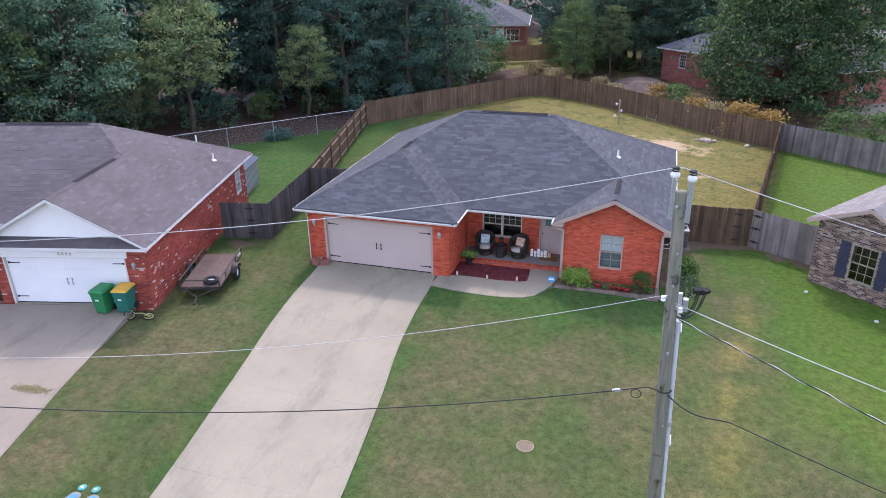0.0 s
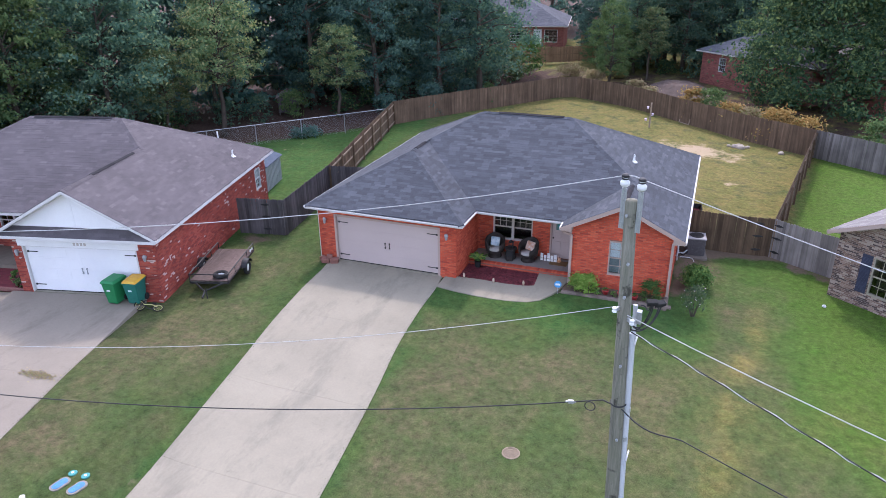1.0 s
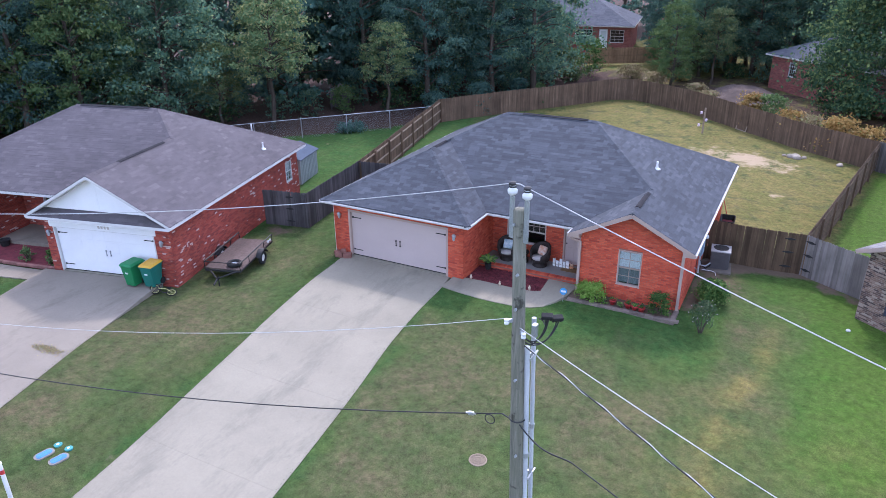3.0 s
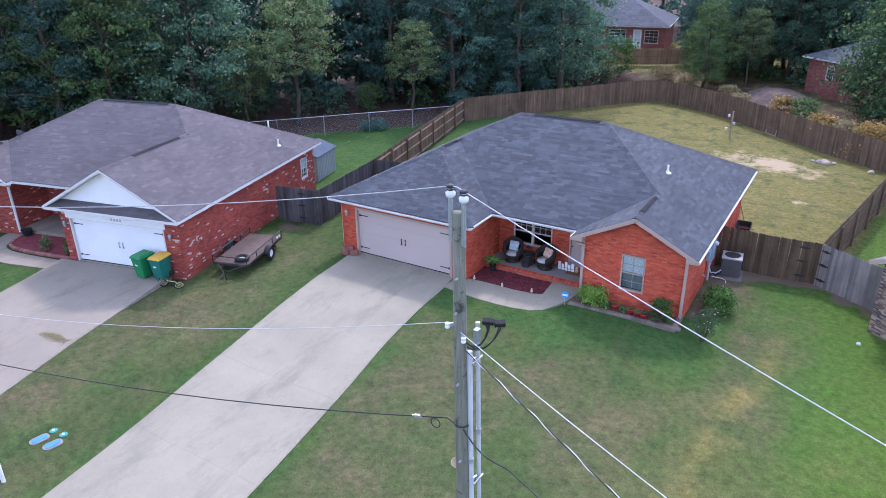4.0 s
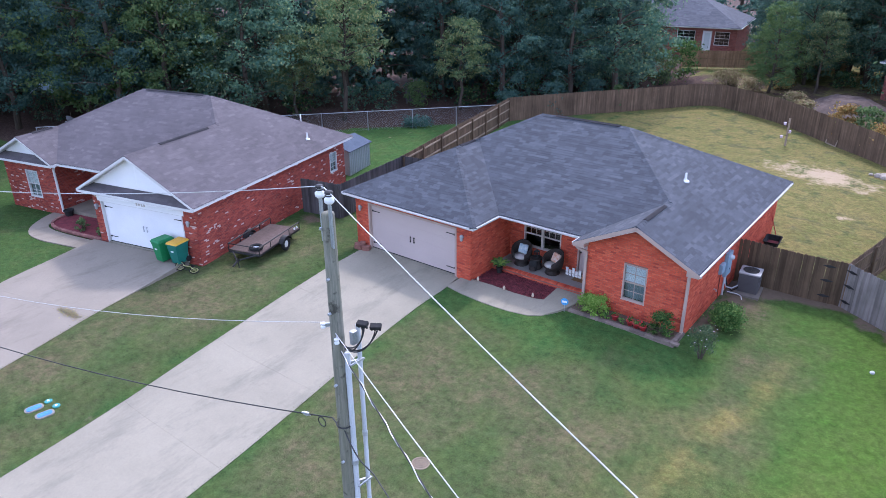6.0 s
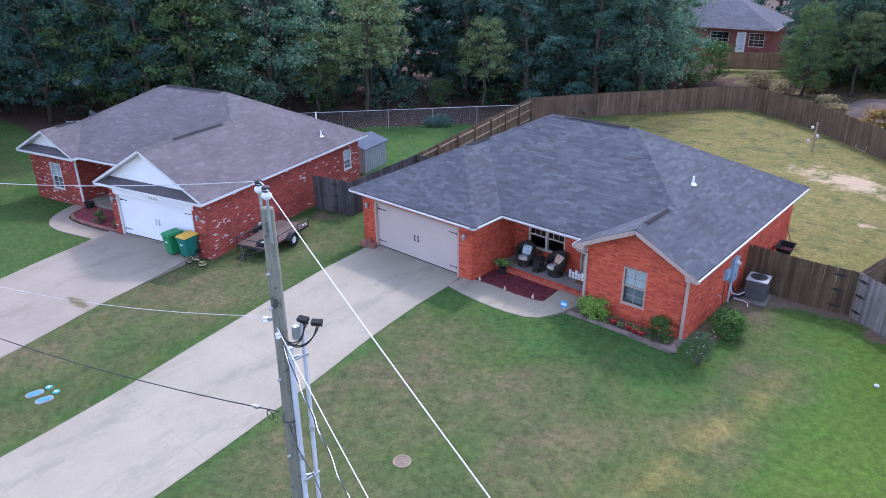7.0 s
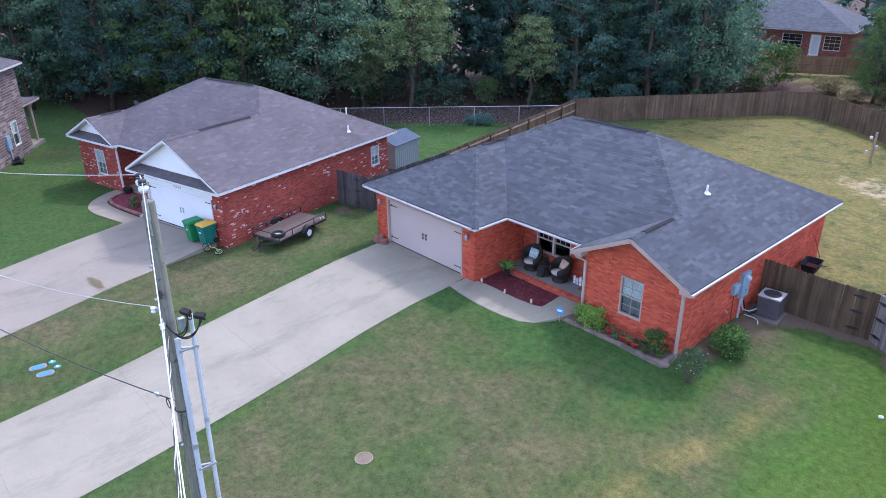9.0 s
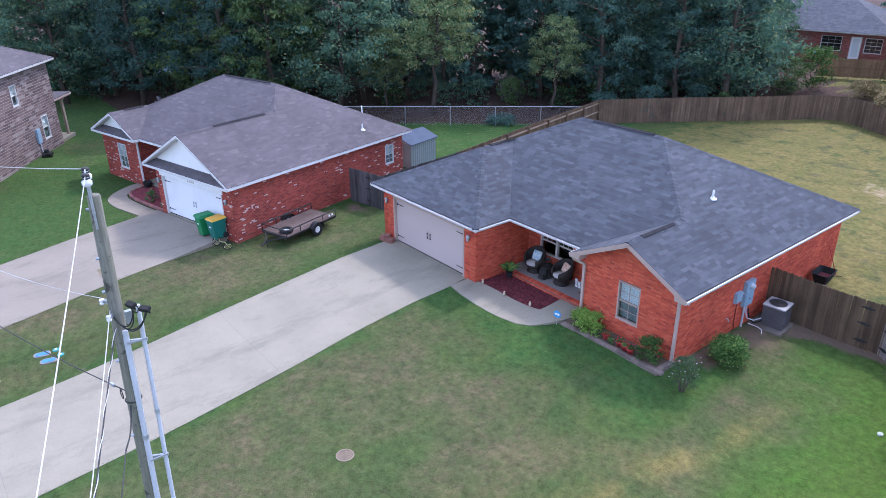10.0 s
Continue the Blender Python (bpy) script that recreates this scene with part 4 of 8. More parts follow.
lathe(bm, [(0.0, -0.07), (0.035, -0.06), (0.03, -0.03), (0.015, -0.02), (0.02, 0.0)], 10, h3(-4.72, py + 0.05, 1.12), "y")
part("door_knob", bm, M["black"], fd)
bm = bmesh.new()
prism(bm, [h3(-4.56, py + 0.03, 1.62), h3(-4.16, py + 0.03, 1.62), h3(-4.16, py + 0.03, 1.74), h3(-4.56, py + 0.03, 1.74)], (0, 0.012, 0))
part("door_sign", bm, M["teal_paint"], fd, "small teal hanging door sign")
opening_trim(house, h2(gxr, py), (1, 0), *pw[1], "trim_tan", 0.07)
# porch slab with a brick edge
bm = boxes((*h2(gxr + 0.01, 26.84), -0.5, *h2(wxl - 0.01, py), 0.16))
part("porch_floor", bm, M["concrete_dark"], house)
nb = int((wxl - gxr) / 0.075)
edge_me = None
for i in range(nb):
    x = gxr + 0.01 + i * 0.0748
    if edge_me is None:
        b2 = bmesh.new()
        box(b2, 0, 0, 0, 0.064, 0.20, 0.06)
        edge_me = bpy.data.meshes.new("edge_brick")
        b2.to_mesh(edge_me), b2.free()
        edge_me.materials.append(M["brick"])
    ob = part("edge_brick", edge_me, None, house)
    ob.location = h3(x, 26.65, 0.105)
brick_wall(house, h2(gxr + 0.01, 26.66), h2(wxl, 26.66), -0.5, 0.10, [], "brick", "mortar", thick=0.17)
# meters and conduit on the side wall
bm = boxes((*h2(wr, 30.12), 0.70, *h2(wr + 0.15, 30.68), 1.68), bevel=0.012)
mp = part("meter_panel", bm, M["meter_grey"], house, "blue-grey electric meter panel")
part("panel_door", boxes((*h2(wr + 0.15, 30.16), 0.74, *h2(wr + 0.165, 30.64), 1.30), bevel=0.006), M["meter_grey"], mp)
bm = bmesh.new()
lathe(bm, [(0.10, 0.15), (0.10, 0.19), (0.085, 0.20), (0.08, 0.27), (0.06, 0.29), (0.0, 0.295)], 18, h3(wr, 30.40, 1.49), "x")
smooth(part("meter_dial", bm, M["pvc"], mp, "round glass meter dial"))
part("panel_latch", boxes((*h2(wr + 0.165, 30.38), 0.96, *h2(wr + 0.18, 30.42), 1.02)), M["black"], mp)
jb = part("junction_box", boxes((*h2(wr, 29.55), 1.02, *h2(wr + 0.12, 29.93), 1.42), bevel=0.01), M["meter_grey"], house)
part("box_lid", boxes((*h2(wr + 0.12, 29.57), 1.05, *h2(wr + 0.14, 29.91), 1.40), bevel=0.006), M["meter_grey"], jb)
part("box_link", tube(bmesh.new(), [h3(wr + 0.06, 29.9, 1.25), h3(wr + 0.06, 30.2, 1.25)], 0.025, 8), M["pvc"], house)
part("conduit", tube(bmesh.new(), [h3(wr + 0.07, 30.32, 0.75), h3(wr + 0.07, 30.32, -0.4)], 0.04, 10), M["pvc"], house)
part("conduit", tube(bmesh.new(), [h3(wr + 0.05, 30.52, 0.72), h3(wr + 0.06, 30.52, 0.35), h3(wr + 0.12, 30.56, 0.12), h3(wr + 0.30, 30.70, 0.05), h3(wr + 0.45, 30.95, 0.12)], 0.022, 8), M["pvc"], house)
part("service_pipe", tube(bmesh.new(), [h3(wr + 0.03, 29.80, 1.04), h3(wr + 0.03, 29.82, 0.3), h3(wr + 0.04, 29.88, -0.35)], 0.016, 8), M["brick_pipe"], house)
part("hose_bib", tube(bmesh.new(), [h3(wr, 29.30, 0.50), h3(wr + 0.09, 29.30, 0.50), h3(wr + 0.11, 29.30, 0.42)], 0.024, 8), M["galv"], house)


# ---- driveway, walk ----
def strip_slab(parent, name, left, right, lift, mat, thick=0.12, label=""):
    """A slab between two matching edge lines, laid on the ground."""
    bm = bmesh.new()
    rows = []
    for (ax, ay), (bx, by) in zip(left, right):
        k = 8
        top = [bm.verts.new((x, y, lift(x, y))) for x, y in ((ax + (bx - ax) * i / k, ay + (by - ay) * i / k) for i in range(k + 1))]
        rows.append(top + [bm.verts.new((v.co.x, v.co.y, v.co.z - thick)) for v in (top[-1], top[0])])
    for p, q in zip(rows, rows[1:]):
        for i in range(len(p)):
            j = (i + 1) % len(p)
            bm.faces.new((p[i], p[j], q[j], q[i]))
    bm.faces.new(rows[0])
    bm.faces.new(rows[-1][::-1])
    return part(name, bm, M[mat], parent, label)


def lerp2(a, b, t):
    return (a[0] + (b[0] - a[0]) * t, a[1] + (b[1] - a[1]) * t)


def drive_z(x, y):
    return max(gz(x, y) + 0.014, 0.0 - 0.16 * (1 - sstep(21.5, 25.0, y)) - 0.02) if y > 21.5 else gz(x, y) + 0.014


def driveway(name, pts_l, pts_r, joints, mat, lift, label, bow=0.0):
    top = thing(name, 0, 0, 0, 0, label, "driveway", kind="structure")
    for j0, j1 in zip(joints, joints[1:]):
        k = max(2, int(abs(j1 - j0) * 40))
        gap = 0.00008
        ts = [j0 + gap + (j1 - j0 - 2 * gap) * i / k for i in range(k + 1)]
        left, right = [[(x - bow * edge_bow(y), y) for x, y in (lerp2(*e, t) for t in ts)] for e in (pts_l, pts_r)]
        strip_slab(top, "slab", left, right, lift, mat, 0.4)
    return top


def edge_bow(y):
    """Slight bend of the main driveway's edges."""
    return 0.15 * math.exp(-((y - 20.0) / 2.2) ** 2) - 0.06 * math.exp(-((y - 12.5) / 3.0) ** 2) - 0.12 * sstep(22.0, 24.2, y)


DRIVE_L, DRIVE_R = ((-14.14, 25.03), (-11.30, 3.0)), ((-8.84, 25.03), (-6.38, 3.0))
driveway("driveway", DRIVE_L, DRIVE_R, (0.0, 0.20, 0.397, 0.575, 0.764, 1.0), "concrete", drive_z, "pale stained concrete driveway with faint joints", 1.0)
NBO, NBA = (-18.09, 19.19), 13.5
nu = Vector((math.cos(radians(NBA)), math.sin(radians(NBA))))
nv = Vector((-nu.y, nu.x))


def nb2(u, v):
    q = Vector(NBO) + nu * u + nv * v
    return (q.x, q.y)


def nbdrive_z(x, y):
    v = (x - NBO[0]) * nv.x + (y - NBO[1]) * nv.y
    return max(gz(x, y) + 0.014, gz(x, y) + 0.014 + (-0.012 - gz(x, y)) * sstep(-4.5, 0.1, v))


driveway("driveway", ((-24.85, 17.9), (-20.1, 1.0)), ((-19.2, 19.25), (-14.7, 2.0)), (0.0, 0.30, 0.55, 1.0), "concrete_nb", nbdrive_z, "greyish concrete driveway with stains")
# curved front walk
wo = [(-8.66, 24.17), (-7.8, 24.03), (-6.84, 23.95), (-6.2, 23.95), (-5.55, 24.0), (-4.85, 24.14), (-4.40, 24.42), (-4.06, 24.96), (-3.84, 25.45), (-3.72, 26.0), (-3.66, 26.63)]
wi = [(-8.60, 25.06), (-8.0, 25.22), (-7.2, 25.26), (-6.6, 25.25), (-6.1, 25.24), (-5.5, 25.28), (-5.15, 25.34), (-4.88, 25.44), (-4.90, 25.9), (-4.93, 26.3), (-4.95, 26.63)]
walkway = thing("walkway", 0, 0, 0, 0, "curved pale concrete front walk beside a mulch bed", "path", kind="structure")


def walk_z(x, y):
    low = gz(x, y) + 0.018 + 0.09 * sstep(24.1, 25.6, y)
    return low + (max(low, drive_z(x, y)) - low) * (1 - sstep(-7.8, -5.5, x))


for a, b in ((0, 4), (4, 8), (8, 10)):
    strip_slab(walkway, "slab", wi[a:b + 1], wo[a:b + 1], walk_z, "concrete", 0.25)
# mulch bed
bedring = [(-8.10, 25.12)] + [(x, y + 0.02) for x, y in wi[2:9]] + [(-4.96, 26.62), (-8.10, 26.62)]
bm = bmesh.new()
prism(bm, [(x, y, -0.4) for x, y in bedring], (0, 0, 0.37))
mulch_bed = solid("mulch_bed", bm, M["mulch"], "bed of dark red wood mulch beside the porch", "garden bed", kind="structure")
rnd = random.Random(5)
cv, cf = [], []
for _ in range(5200):
    x, y = rnd.uniform(-8.05, -4.98), rnd.uniform(25.03, 26.6)
    if not inside(x, y, bedring):
        continue
    a, l, w, t = rnd.uniform(0, 6.28), rnd.uniform(0.03, 0.075), rnd.uniform(0.008, 0.02), rnd.uniform(-0.02, 0.02)
    ca, sa, z = math.cos(a), math.sin(a), -0.025 + rnd.uniform(0, 0.02)
    i = len(cv)
    cv += [(x - ca * l + sa * w, y - sa * l - ca * w, z - t), (x + ca * l + sa * w, y + sa * l - ca * w, z + t), (x + ca * l - sa * w, y + sa * l + ca * w, z + t + 0.01), (x - ca * l - sa * w, y - sa * l + ca * w, z - t + 0.01)]
    cf.append((i, i + 1, i + 2, i + 3))
part("mulch_chips", (cv, cf), M["mulch"], mulch_bed, kind="stuff")


# ---- fences ----
picket_me = {}


def picket_mesh(mat, h, w=0.1402):
    key = (mat, round(h, 2))
    if key not in picket_me:
        t = 0.018
        ring = [(-w / 2, 0, 0), (w / 2, 0, 0), (w / 2, 0, h - 0.04), (w / 2 - 0.035, 0, h), (-w / 2 + 0.035, 0, h), (-w / 2, 0, h - 0.04)]
        bm = bmesh.new()
        prism(bm, ring, (0, t, 0))
        bmesh.ops.recalc_face_normals(bm, faces=bm.faces[:])
        me = bpy.data.meshes.new("picket")
        bm.to_mesh(me), bm.free()
        me.materials.append(M[mat])
        picket_me[key] = me
    return picket_me[key]


def fence(pts, mat, label, h=1.83, rails=1, rail_mat="rail_wood", post_gap=2.4, hinges=(), name="wooden_fence", base=None, post_mat=None):
    """A picket fence along points; rails=1 puts posts and rails on the left side, -1 on the right."""
    f = thing(name, pts[0][0], pts[0][1], 0, 0, label, "fence", "garden fences")
    o = Vector((pts[0][0], pts[0][1], 0))
    rnd = random.Random(int(abs(pts[0][0]) * 91 + abs(pts[-1][1]) * 13))
    for (ax, ay), (bx, by) in zip(pts, pts[1:]):
        d = Vector((bx - ax, by - ay))
        L = d.length
        d /= L
        n = Vector((-d.y, d.x)) * rails
        yaw = math.atan2(d.y, d.x)
        count = max(1, round(L / 0.1405))
        for i in range(count):
            s = (i + 0.5) * L / count
            x, y = ax + d.x * s, ay + d.y * s
            ob = part("picket", picket_mesh(mat, h), None, f)
            z = gz(x, y) if base is None else base
            ob.matrix_basis = pose(x - o.x, y - o.y, z + rnd.uniform(-0.02, 0.015), 0, rnd.uniform(-0.5, 0.5), math.degrees(yaw) + rnd.uniform(-1.0, 1.0))
        z0 = gz((ax + bx) / 2, (ay + by) / 2) if base is None else base
        for q in (0.25, h * 0.52, h - 0.25):
            bm = bmesh.new()
            za, zb = (gz(ax, ay), gz(bx, by)) if base is None else (base, base)
            off = 0.045
            beam(bm, (ax - o.x + n.x * off, ay - o.y + n.y * off, za + q), (bx - o.x + n.x * off, by - o.y + n.y * off, zb + q), 0.04, 0.09)
            part("rail", bm, M[rail_mat], f)
        k = max(1, round(L / post_gap))
        for i in range(k + 1):
            x, y = ax + d.x * L * i / k, ay + d.y * L * i / k
            zz = gz(x, y) if base is None else base
            bm = bmesh.new()
            beam(bm, (x - o.x + n.x * 0.11, y - o.y + n.y * 0.11, zz - 0.3), (x - o.x + n.x * 0.11, y - o.y + n.y * 0.11, zz + h - 0.06), 0.09, 0.09, (d.x, d.y, 0))
            part("post", bm, M[post_mat or rail_mat], f)
    for s, side in hinges:
        (ax, ay), (bx, by) = pts[0], pts[-1]
        d = Vector((bx - ax, by - ay)).normalized()
        n = Vector((d.y, -d.x)) * rails
        for q in (0.30, h * 0.52, h - 0.28):
            z = gz(ax + d.x * s, ay + d.y * s) + q
            a = Vector((ax + d.x * s - o.x + n.x * 0.012, ay + d.y * s - o.y + n.y * 0.012, z))
            dd = Vector((d.x, d.y, 0)) * side
            bm = bmesh.new()
            prism(bm, [a + Vector((0, 0, -0.06)), a + dd * 0.22 + Vector((0, 0, -0.012)), a + dd * 0.22 + Vector((0, 0, 0.012)), a + Vector((0, 0, 0.06))], (n.x * 0.014, n.y * 0.014, 0))
            prism(bm, [a + dd * -0.22 + Vector((0, 0, -0.012)), a + Vector((0, 0, -0.06)), a + Vector((0, 0, 0.06)), a + dd * -0.22 + Vector((0, 0, 0.012))], (n.x * 0.014, n.y * 0.014, 0))
            part("strap_hinge", bm, M["black"], f, "black strap hinge")
    return f


fence([(-19.95, 26.55), (-17.62, 27.0)], "fence_dark", "dark weathered gate fence with black strap hinges", rails=1, hinges=((1.45, 1),), rail_mat="fence_dark", name="wooden_gate")
fence([(-17.62, 27.0), (-18.40, 32.7)], "fence_dark", "dark weathered privacy fence between two houses", rails=1, rail_mat="fence_dark")
fence([(-18.40, 32.7), (-14.55, 33.4)], "fence_dark", "brown gate fence beside the brick house", rails=1, rail_mat="fence_dark")
fence([(-18.40, 32.7), (-22.15, 49.4)], "fence", "brown privacy fence with its rails showing", rails=-1, rail_mat="rail_wood", post_mat="fence")
fence([(-22.15, 49.4), (-18.1, 55.3), (-12.25, 63.15)], "fence", "weathered brown privacy fence below the woods", rails=1)
fence([(-12.25, 63.15), (-10.7, 63.8), (-9.0, 63.0), (-5.5, 60.8), (0.0, 55.75), (7.4, 50.0)], "fence", "weathered brown privacy fence across the back yard", rails=1)
fence([(7.4, 50.0), (5.6, 40.0), (4.17, 32.32)], "fence", "brown privacy fence beside the back yard", rails=1, rail_mat="fence")
M["fence_gate"] = timber("dark_brown_gate_wood", (0.066, 0.043, 0.027, 1), (0.132, 0.090, 0.056, 1), 0.24)
fence([(0.28, 32.0), (4.17, 32.32)], "fence_gate", "dark brown double gate fence beside the house", rails=1, hinges=((3.32, 1),), rail_mat="fence_gate", name="wooden_gate")
fence([(4.17, 32.32), (6.6, 30.75)], "fence_grey", "grey weathered gate with black strap hinges", rails=1, hinges=((0.25, 1),), name="wooden_gate")
fence([(7.4, 50.0), (12.7, 46.3), (19.0, 41.8), (26.0, 37.5)], "fence_grey", "grey weathered privacy fence", rails=1)


def chain_fence():
    f = thing("chain_link_fence", CHAIN[0][0], CHAIN[0][1], 0, 0, "galvanised chain-link fence in front of woods", "fence", "garden fences")
    o = Vector((CHAIN[0][0], CHAIN[0][1], 0))
    for (ax, ay), (bx, by) in zip(CHAIN, CHAIN[1:]):
        d = Vector((bx - ax, by - ay))
        L = d.length
        d /= L
        k = round(L / 3.0)
        za, zb = gz(ax, ay), gz(bx, by)
        part("top_rail", tube(bmesh.new(), [(ax - o.x, ay - o.y, za + 1.42), (bx - o.x, by - o.y, zb + 1.42)], 0.024, 8), M["galv"], f)
        for i in range(k + 1):
            x, y = ax + d.x * L * i / k, ay + d.y * L * i / k
            part("post", tube(bmesh.new(), [(x - o.x, y - o.y, gz(x, y) - 0.3), (x - o.x, y - o.y, gz(x, y) + 1.46)], 0.03, 8), M["galv"], f)
        verts, faces = [], []
        step, H = 0.12, 1.38
        for sgn in (1, -1):
            s = -H
            while s < L + H:
                a, b = s, s + H
                if sgn < 0:
                    a, b = b, a
                p, q = (a, 0.03), (b, 0.03 + H)
                t0, t1 = 0.0, 1.0
                if q[0] != p[0]:
                    u0, u1 = sorted(((0 - p[0]) / (q[0] - p[0]), (L - p[0]) / (q[0] - p[0])))
                    t0, t1 = max(t0, u0), min(t1, u1)
                if t1 > t0:
                    i = len(verts)
                    for t in (t0, t1):
                        ss, z = p[0] + (q[0] - p[0]) * t, p[1] + (q[1] - p[1]) * t
                        g = za + (zb - za) * ss / L
                        for e in (-0.0025, 0.0025):
                            verts.append((ax + d.x * (ss + e) - o.x, ay + d.y * (ss + e) - o.y, g + z))
                    faces.append((i, i + 1, i + 3, i + 2))
                s += step
        part("wire_mesh", (verts, faces), M["galv"], f, kind="stuff")


chain_fence()


# ---- trees ----
def leaf_cloud(rnd, centres, per, size, flat=0.45):
    """Small bent leaf sprays scattered round cluster centres (x, y, z, radius)."""
    nr = np.random.RandomState(rnd.randint(0, 10 ** 6))
    cs = np.array(centres)
    idx = np.repeat(np.arange(len(cs)), per)
    n = len(idx)
    dirs = nr.normal(size=(n, 3))
    dirs /= np.linalg.norm(dirs, axis=1)[:, None]
    rad = np.minimum(np.abs(nr.normal(0, 0.62, n)) + 0.12, 1.5) * cs[idx, 3]
    P = cs[idx, :3] + dirs * rad[:, None] * np.array((1.15, 1.15, 0.62))
    nrm = dirs * 0.8 + nr.normal(size=(n, 3)) * 0.7 + np.array((0, 0, flat))
    nrm /= np.linalg.norm(nrm, axis=1)[:, None]
    t = np.cross(nrm, nr.normal(size=(n, 3)))
    t /= np.linalg.norm(t, axis=1)[:, None]
    b = np.cross(nrm, t)
    s = (size * nr.uniform(0.6, 1.35, n))[:, None]
    v = np.stack([P - t * s * 0.5, P + b * s * 0.32 - nrm * s * 0.08, P + t * s * 0.55 - nrm * s * 0.12, P - b * s * 0.32 - nrm * s * 0.08], axis=1).reshape(-1, 3)
    return v, n


def leaf_mesh(name, v, n, mat):
    me = bpy.data.meshes.new(name)
    me.vertices.add(len(v))
    me.vertices.foreach_set("co", v.astype(np.float32).ravel())
    me.loops.add(4 * n)
    me.loops.foreach_set("vertex_index", np.arange(4 * n, dtype=np.int32))
    me.polygons.add(n)
    me.polygons.foreach_set("loop_start", np.arange(0, 4 * n, 4, dtype=np.int32))
    me.materials.append(mat)
    me.update(calc_edges=True)
    return me


def make_tree(seed, H, R, mat, clusters=70, per=120, size=0.30, low=0.25, label="", lean=0.0, taper=0.6):
    """A broad-leaved tree: tapered trunk, limbs, and a ragged crown."""
    rnd = random.Random(seed)
    t = thing("tree", 0, 0, 0, 0, label, "tree", "woodland trees")
    bm = bmesh.new()
    pts, x, y = [], 0.0, 0.0
    for i in range(8):
        pts.append((x, y, H * 0.9 * i / 7 - 0.3))
        x += rnd.uniform(-0.25, 0.25) + lean * 0.2
        y += rnd.uniform(-0.25, 0.25)
    r0 = H * 0.017 + 0.04
    tube(bm, pts, [r0 * (1 - 0.85 * i / 7) for i in range(8)], 8)
    centres = []
    for i in range(clusters):
        f = low + (1 - low) * (i + rnd.random()) / clusters
        k = (f - low) / (1 - low)
        prof = math.sin(math.pi * min(1, 0.12 + 0.80 * k ** taper)) ** 0.7
        rr = R * prof * rnd.uniform(0.40, 1.12)
        a = i * 2.4 + rnd.uniform(-0.5, 0.5)
        j = min(7, f * 7.6)
        base = Vector(pts[int(j)]).lerp(Vector(pts[min(7, int(j) + 1)]), j - int(j))
        c = Vector((base.x + rr * math.cos(a), base.y + rr * math.sin(a), H * f + rnd.uniform(-0.4, 0.4)))
        centres.append((c.x, c.y, c.z, R * rnd.choice((0.13, 0.17, 0.21, 0.30))))
        if i % 3 == 0:
            mid = base.lerp(c, 0.5) + Vector((0, 0, 0.25))
            st = Vector((base.x, base.y, max(0.6, base.z - 0.5)))
            tube(bm, [st, mid - Vector((0, 0, 0.3)), c], [r0 * 0.34 * (1 - 0.6 * f) + 0.012, r0 * 0.2 * (1 - 0.6 * f) + 0.01, 0.008], 5, False)
    smooth(part("trunk", bm, M["bark"], t))
    v, n = leaf_cloud(rnd, centres, per, size)
    part("crown", leaf_mesh("crown", v, n, mat), None, t)
    return t


def make_shrub(seed, H, R, mat, n=900, size=0.16, name="shrub", label="", category="shrub", group="", stems=7, clusters=16, z0=0.12, mid=None):
    rnd = random.Random(seed)
    t = thing(name, 0, 0, 0, 0, label, category, group)
    bm = bmesh.new()
    cs = []
    for i in range(clusters):
        a, f = i * 2.4 + rnd.uniform(-0.4, 0.4), (i + 0.5) / clusters
        h = z0 * H + (1 - z0) * H * (1 - (1 - f) ** 1.3)
        rr = R * math.sqrt(max(0.05, 1 - ((h / H - 0.42) / 0.62) ** 2)) * rnd.uniform(0.35, 0.8)
        cs.append((rr * math.cos(a), rr * math.sin(a), min(h, H - 0.25 * R), R * rnd.uniform(0.28, 0.42)))
    for i in range(stems):
        c = cs[(i * 2 + 1) % clusters]
        tube(bm, [(c[0] * 0.08, c[1] * 0.08, -0.1), (c[0] * 0.45, c[1] * 0.45, c[2] * 0.55), (c[0], c[1], c[2])], [0.022, 0.015, 0.006], 5, False)
    part("stem", bm, M["bark"], t)
    v, k = leaf_cloud(rnd, cs, n // clusters, size)
    v[:, 2] = np.maximum(v[:, 2], 0.01)
    part("foliage", leaf_mesh("foliage", v, k, mat), None, t)
    return t


protos, deep_protos = [], []
LABELS = {"leaf": "tall broad-leaved tree in full green leaf", "leaf_cool": "tall dark green tree in the woods", "leaf_light": "light green leafy tree at the wood's edge", "leaf_pale": "sparse pale yellow-green tree at the wood's edge"}
for i, (H, R, mk, low, per) in enumerate(((14, 4.6, "leaf", 0.20, 150), (16, 4.2, "leaf_cool", 0.17, 155), (12.5, 4.4, "leaf", 0.17, 150), (15, 3.8, "leaf_cool", 0.15, 150), (13, 4.0, "leaf_light", 0.12, 150), (11, 3.6, "leaf", 0.16, 150), (12.0, 3.4, "leaf_pale", 0.40, 110))):
    protos.append(make_tree(100 + i, H, R, M[mk], 100, int(per * 1.12), 0.225, low, LABELS[mk], taper=0.6))
for i, (H, R, mk, low) in enumerate(((15, 4.8, "leaf_cool", 0.04), (14, 4.6, "leaf", 0.05), (16, 5.0, "leaf_cool", 0.06))):
    deep_protos.append(make_tree(200 + i, H, R, M[mk], 84, 50, 0.50, low, LABELS[mk], taper=0.6))
rnd = random.Random(11)
spots, first = [], set()


PH = (-32.3, 50.3)
TARP = (-49.8, 27.75)


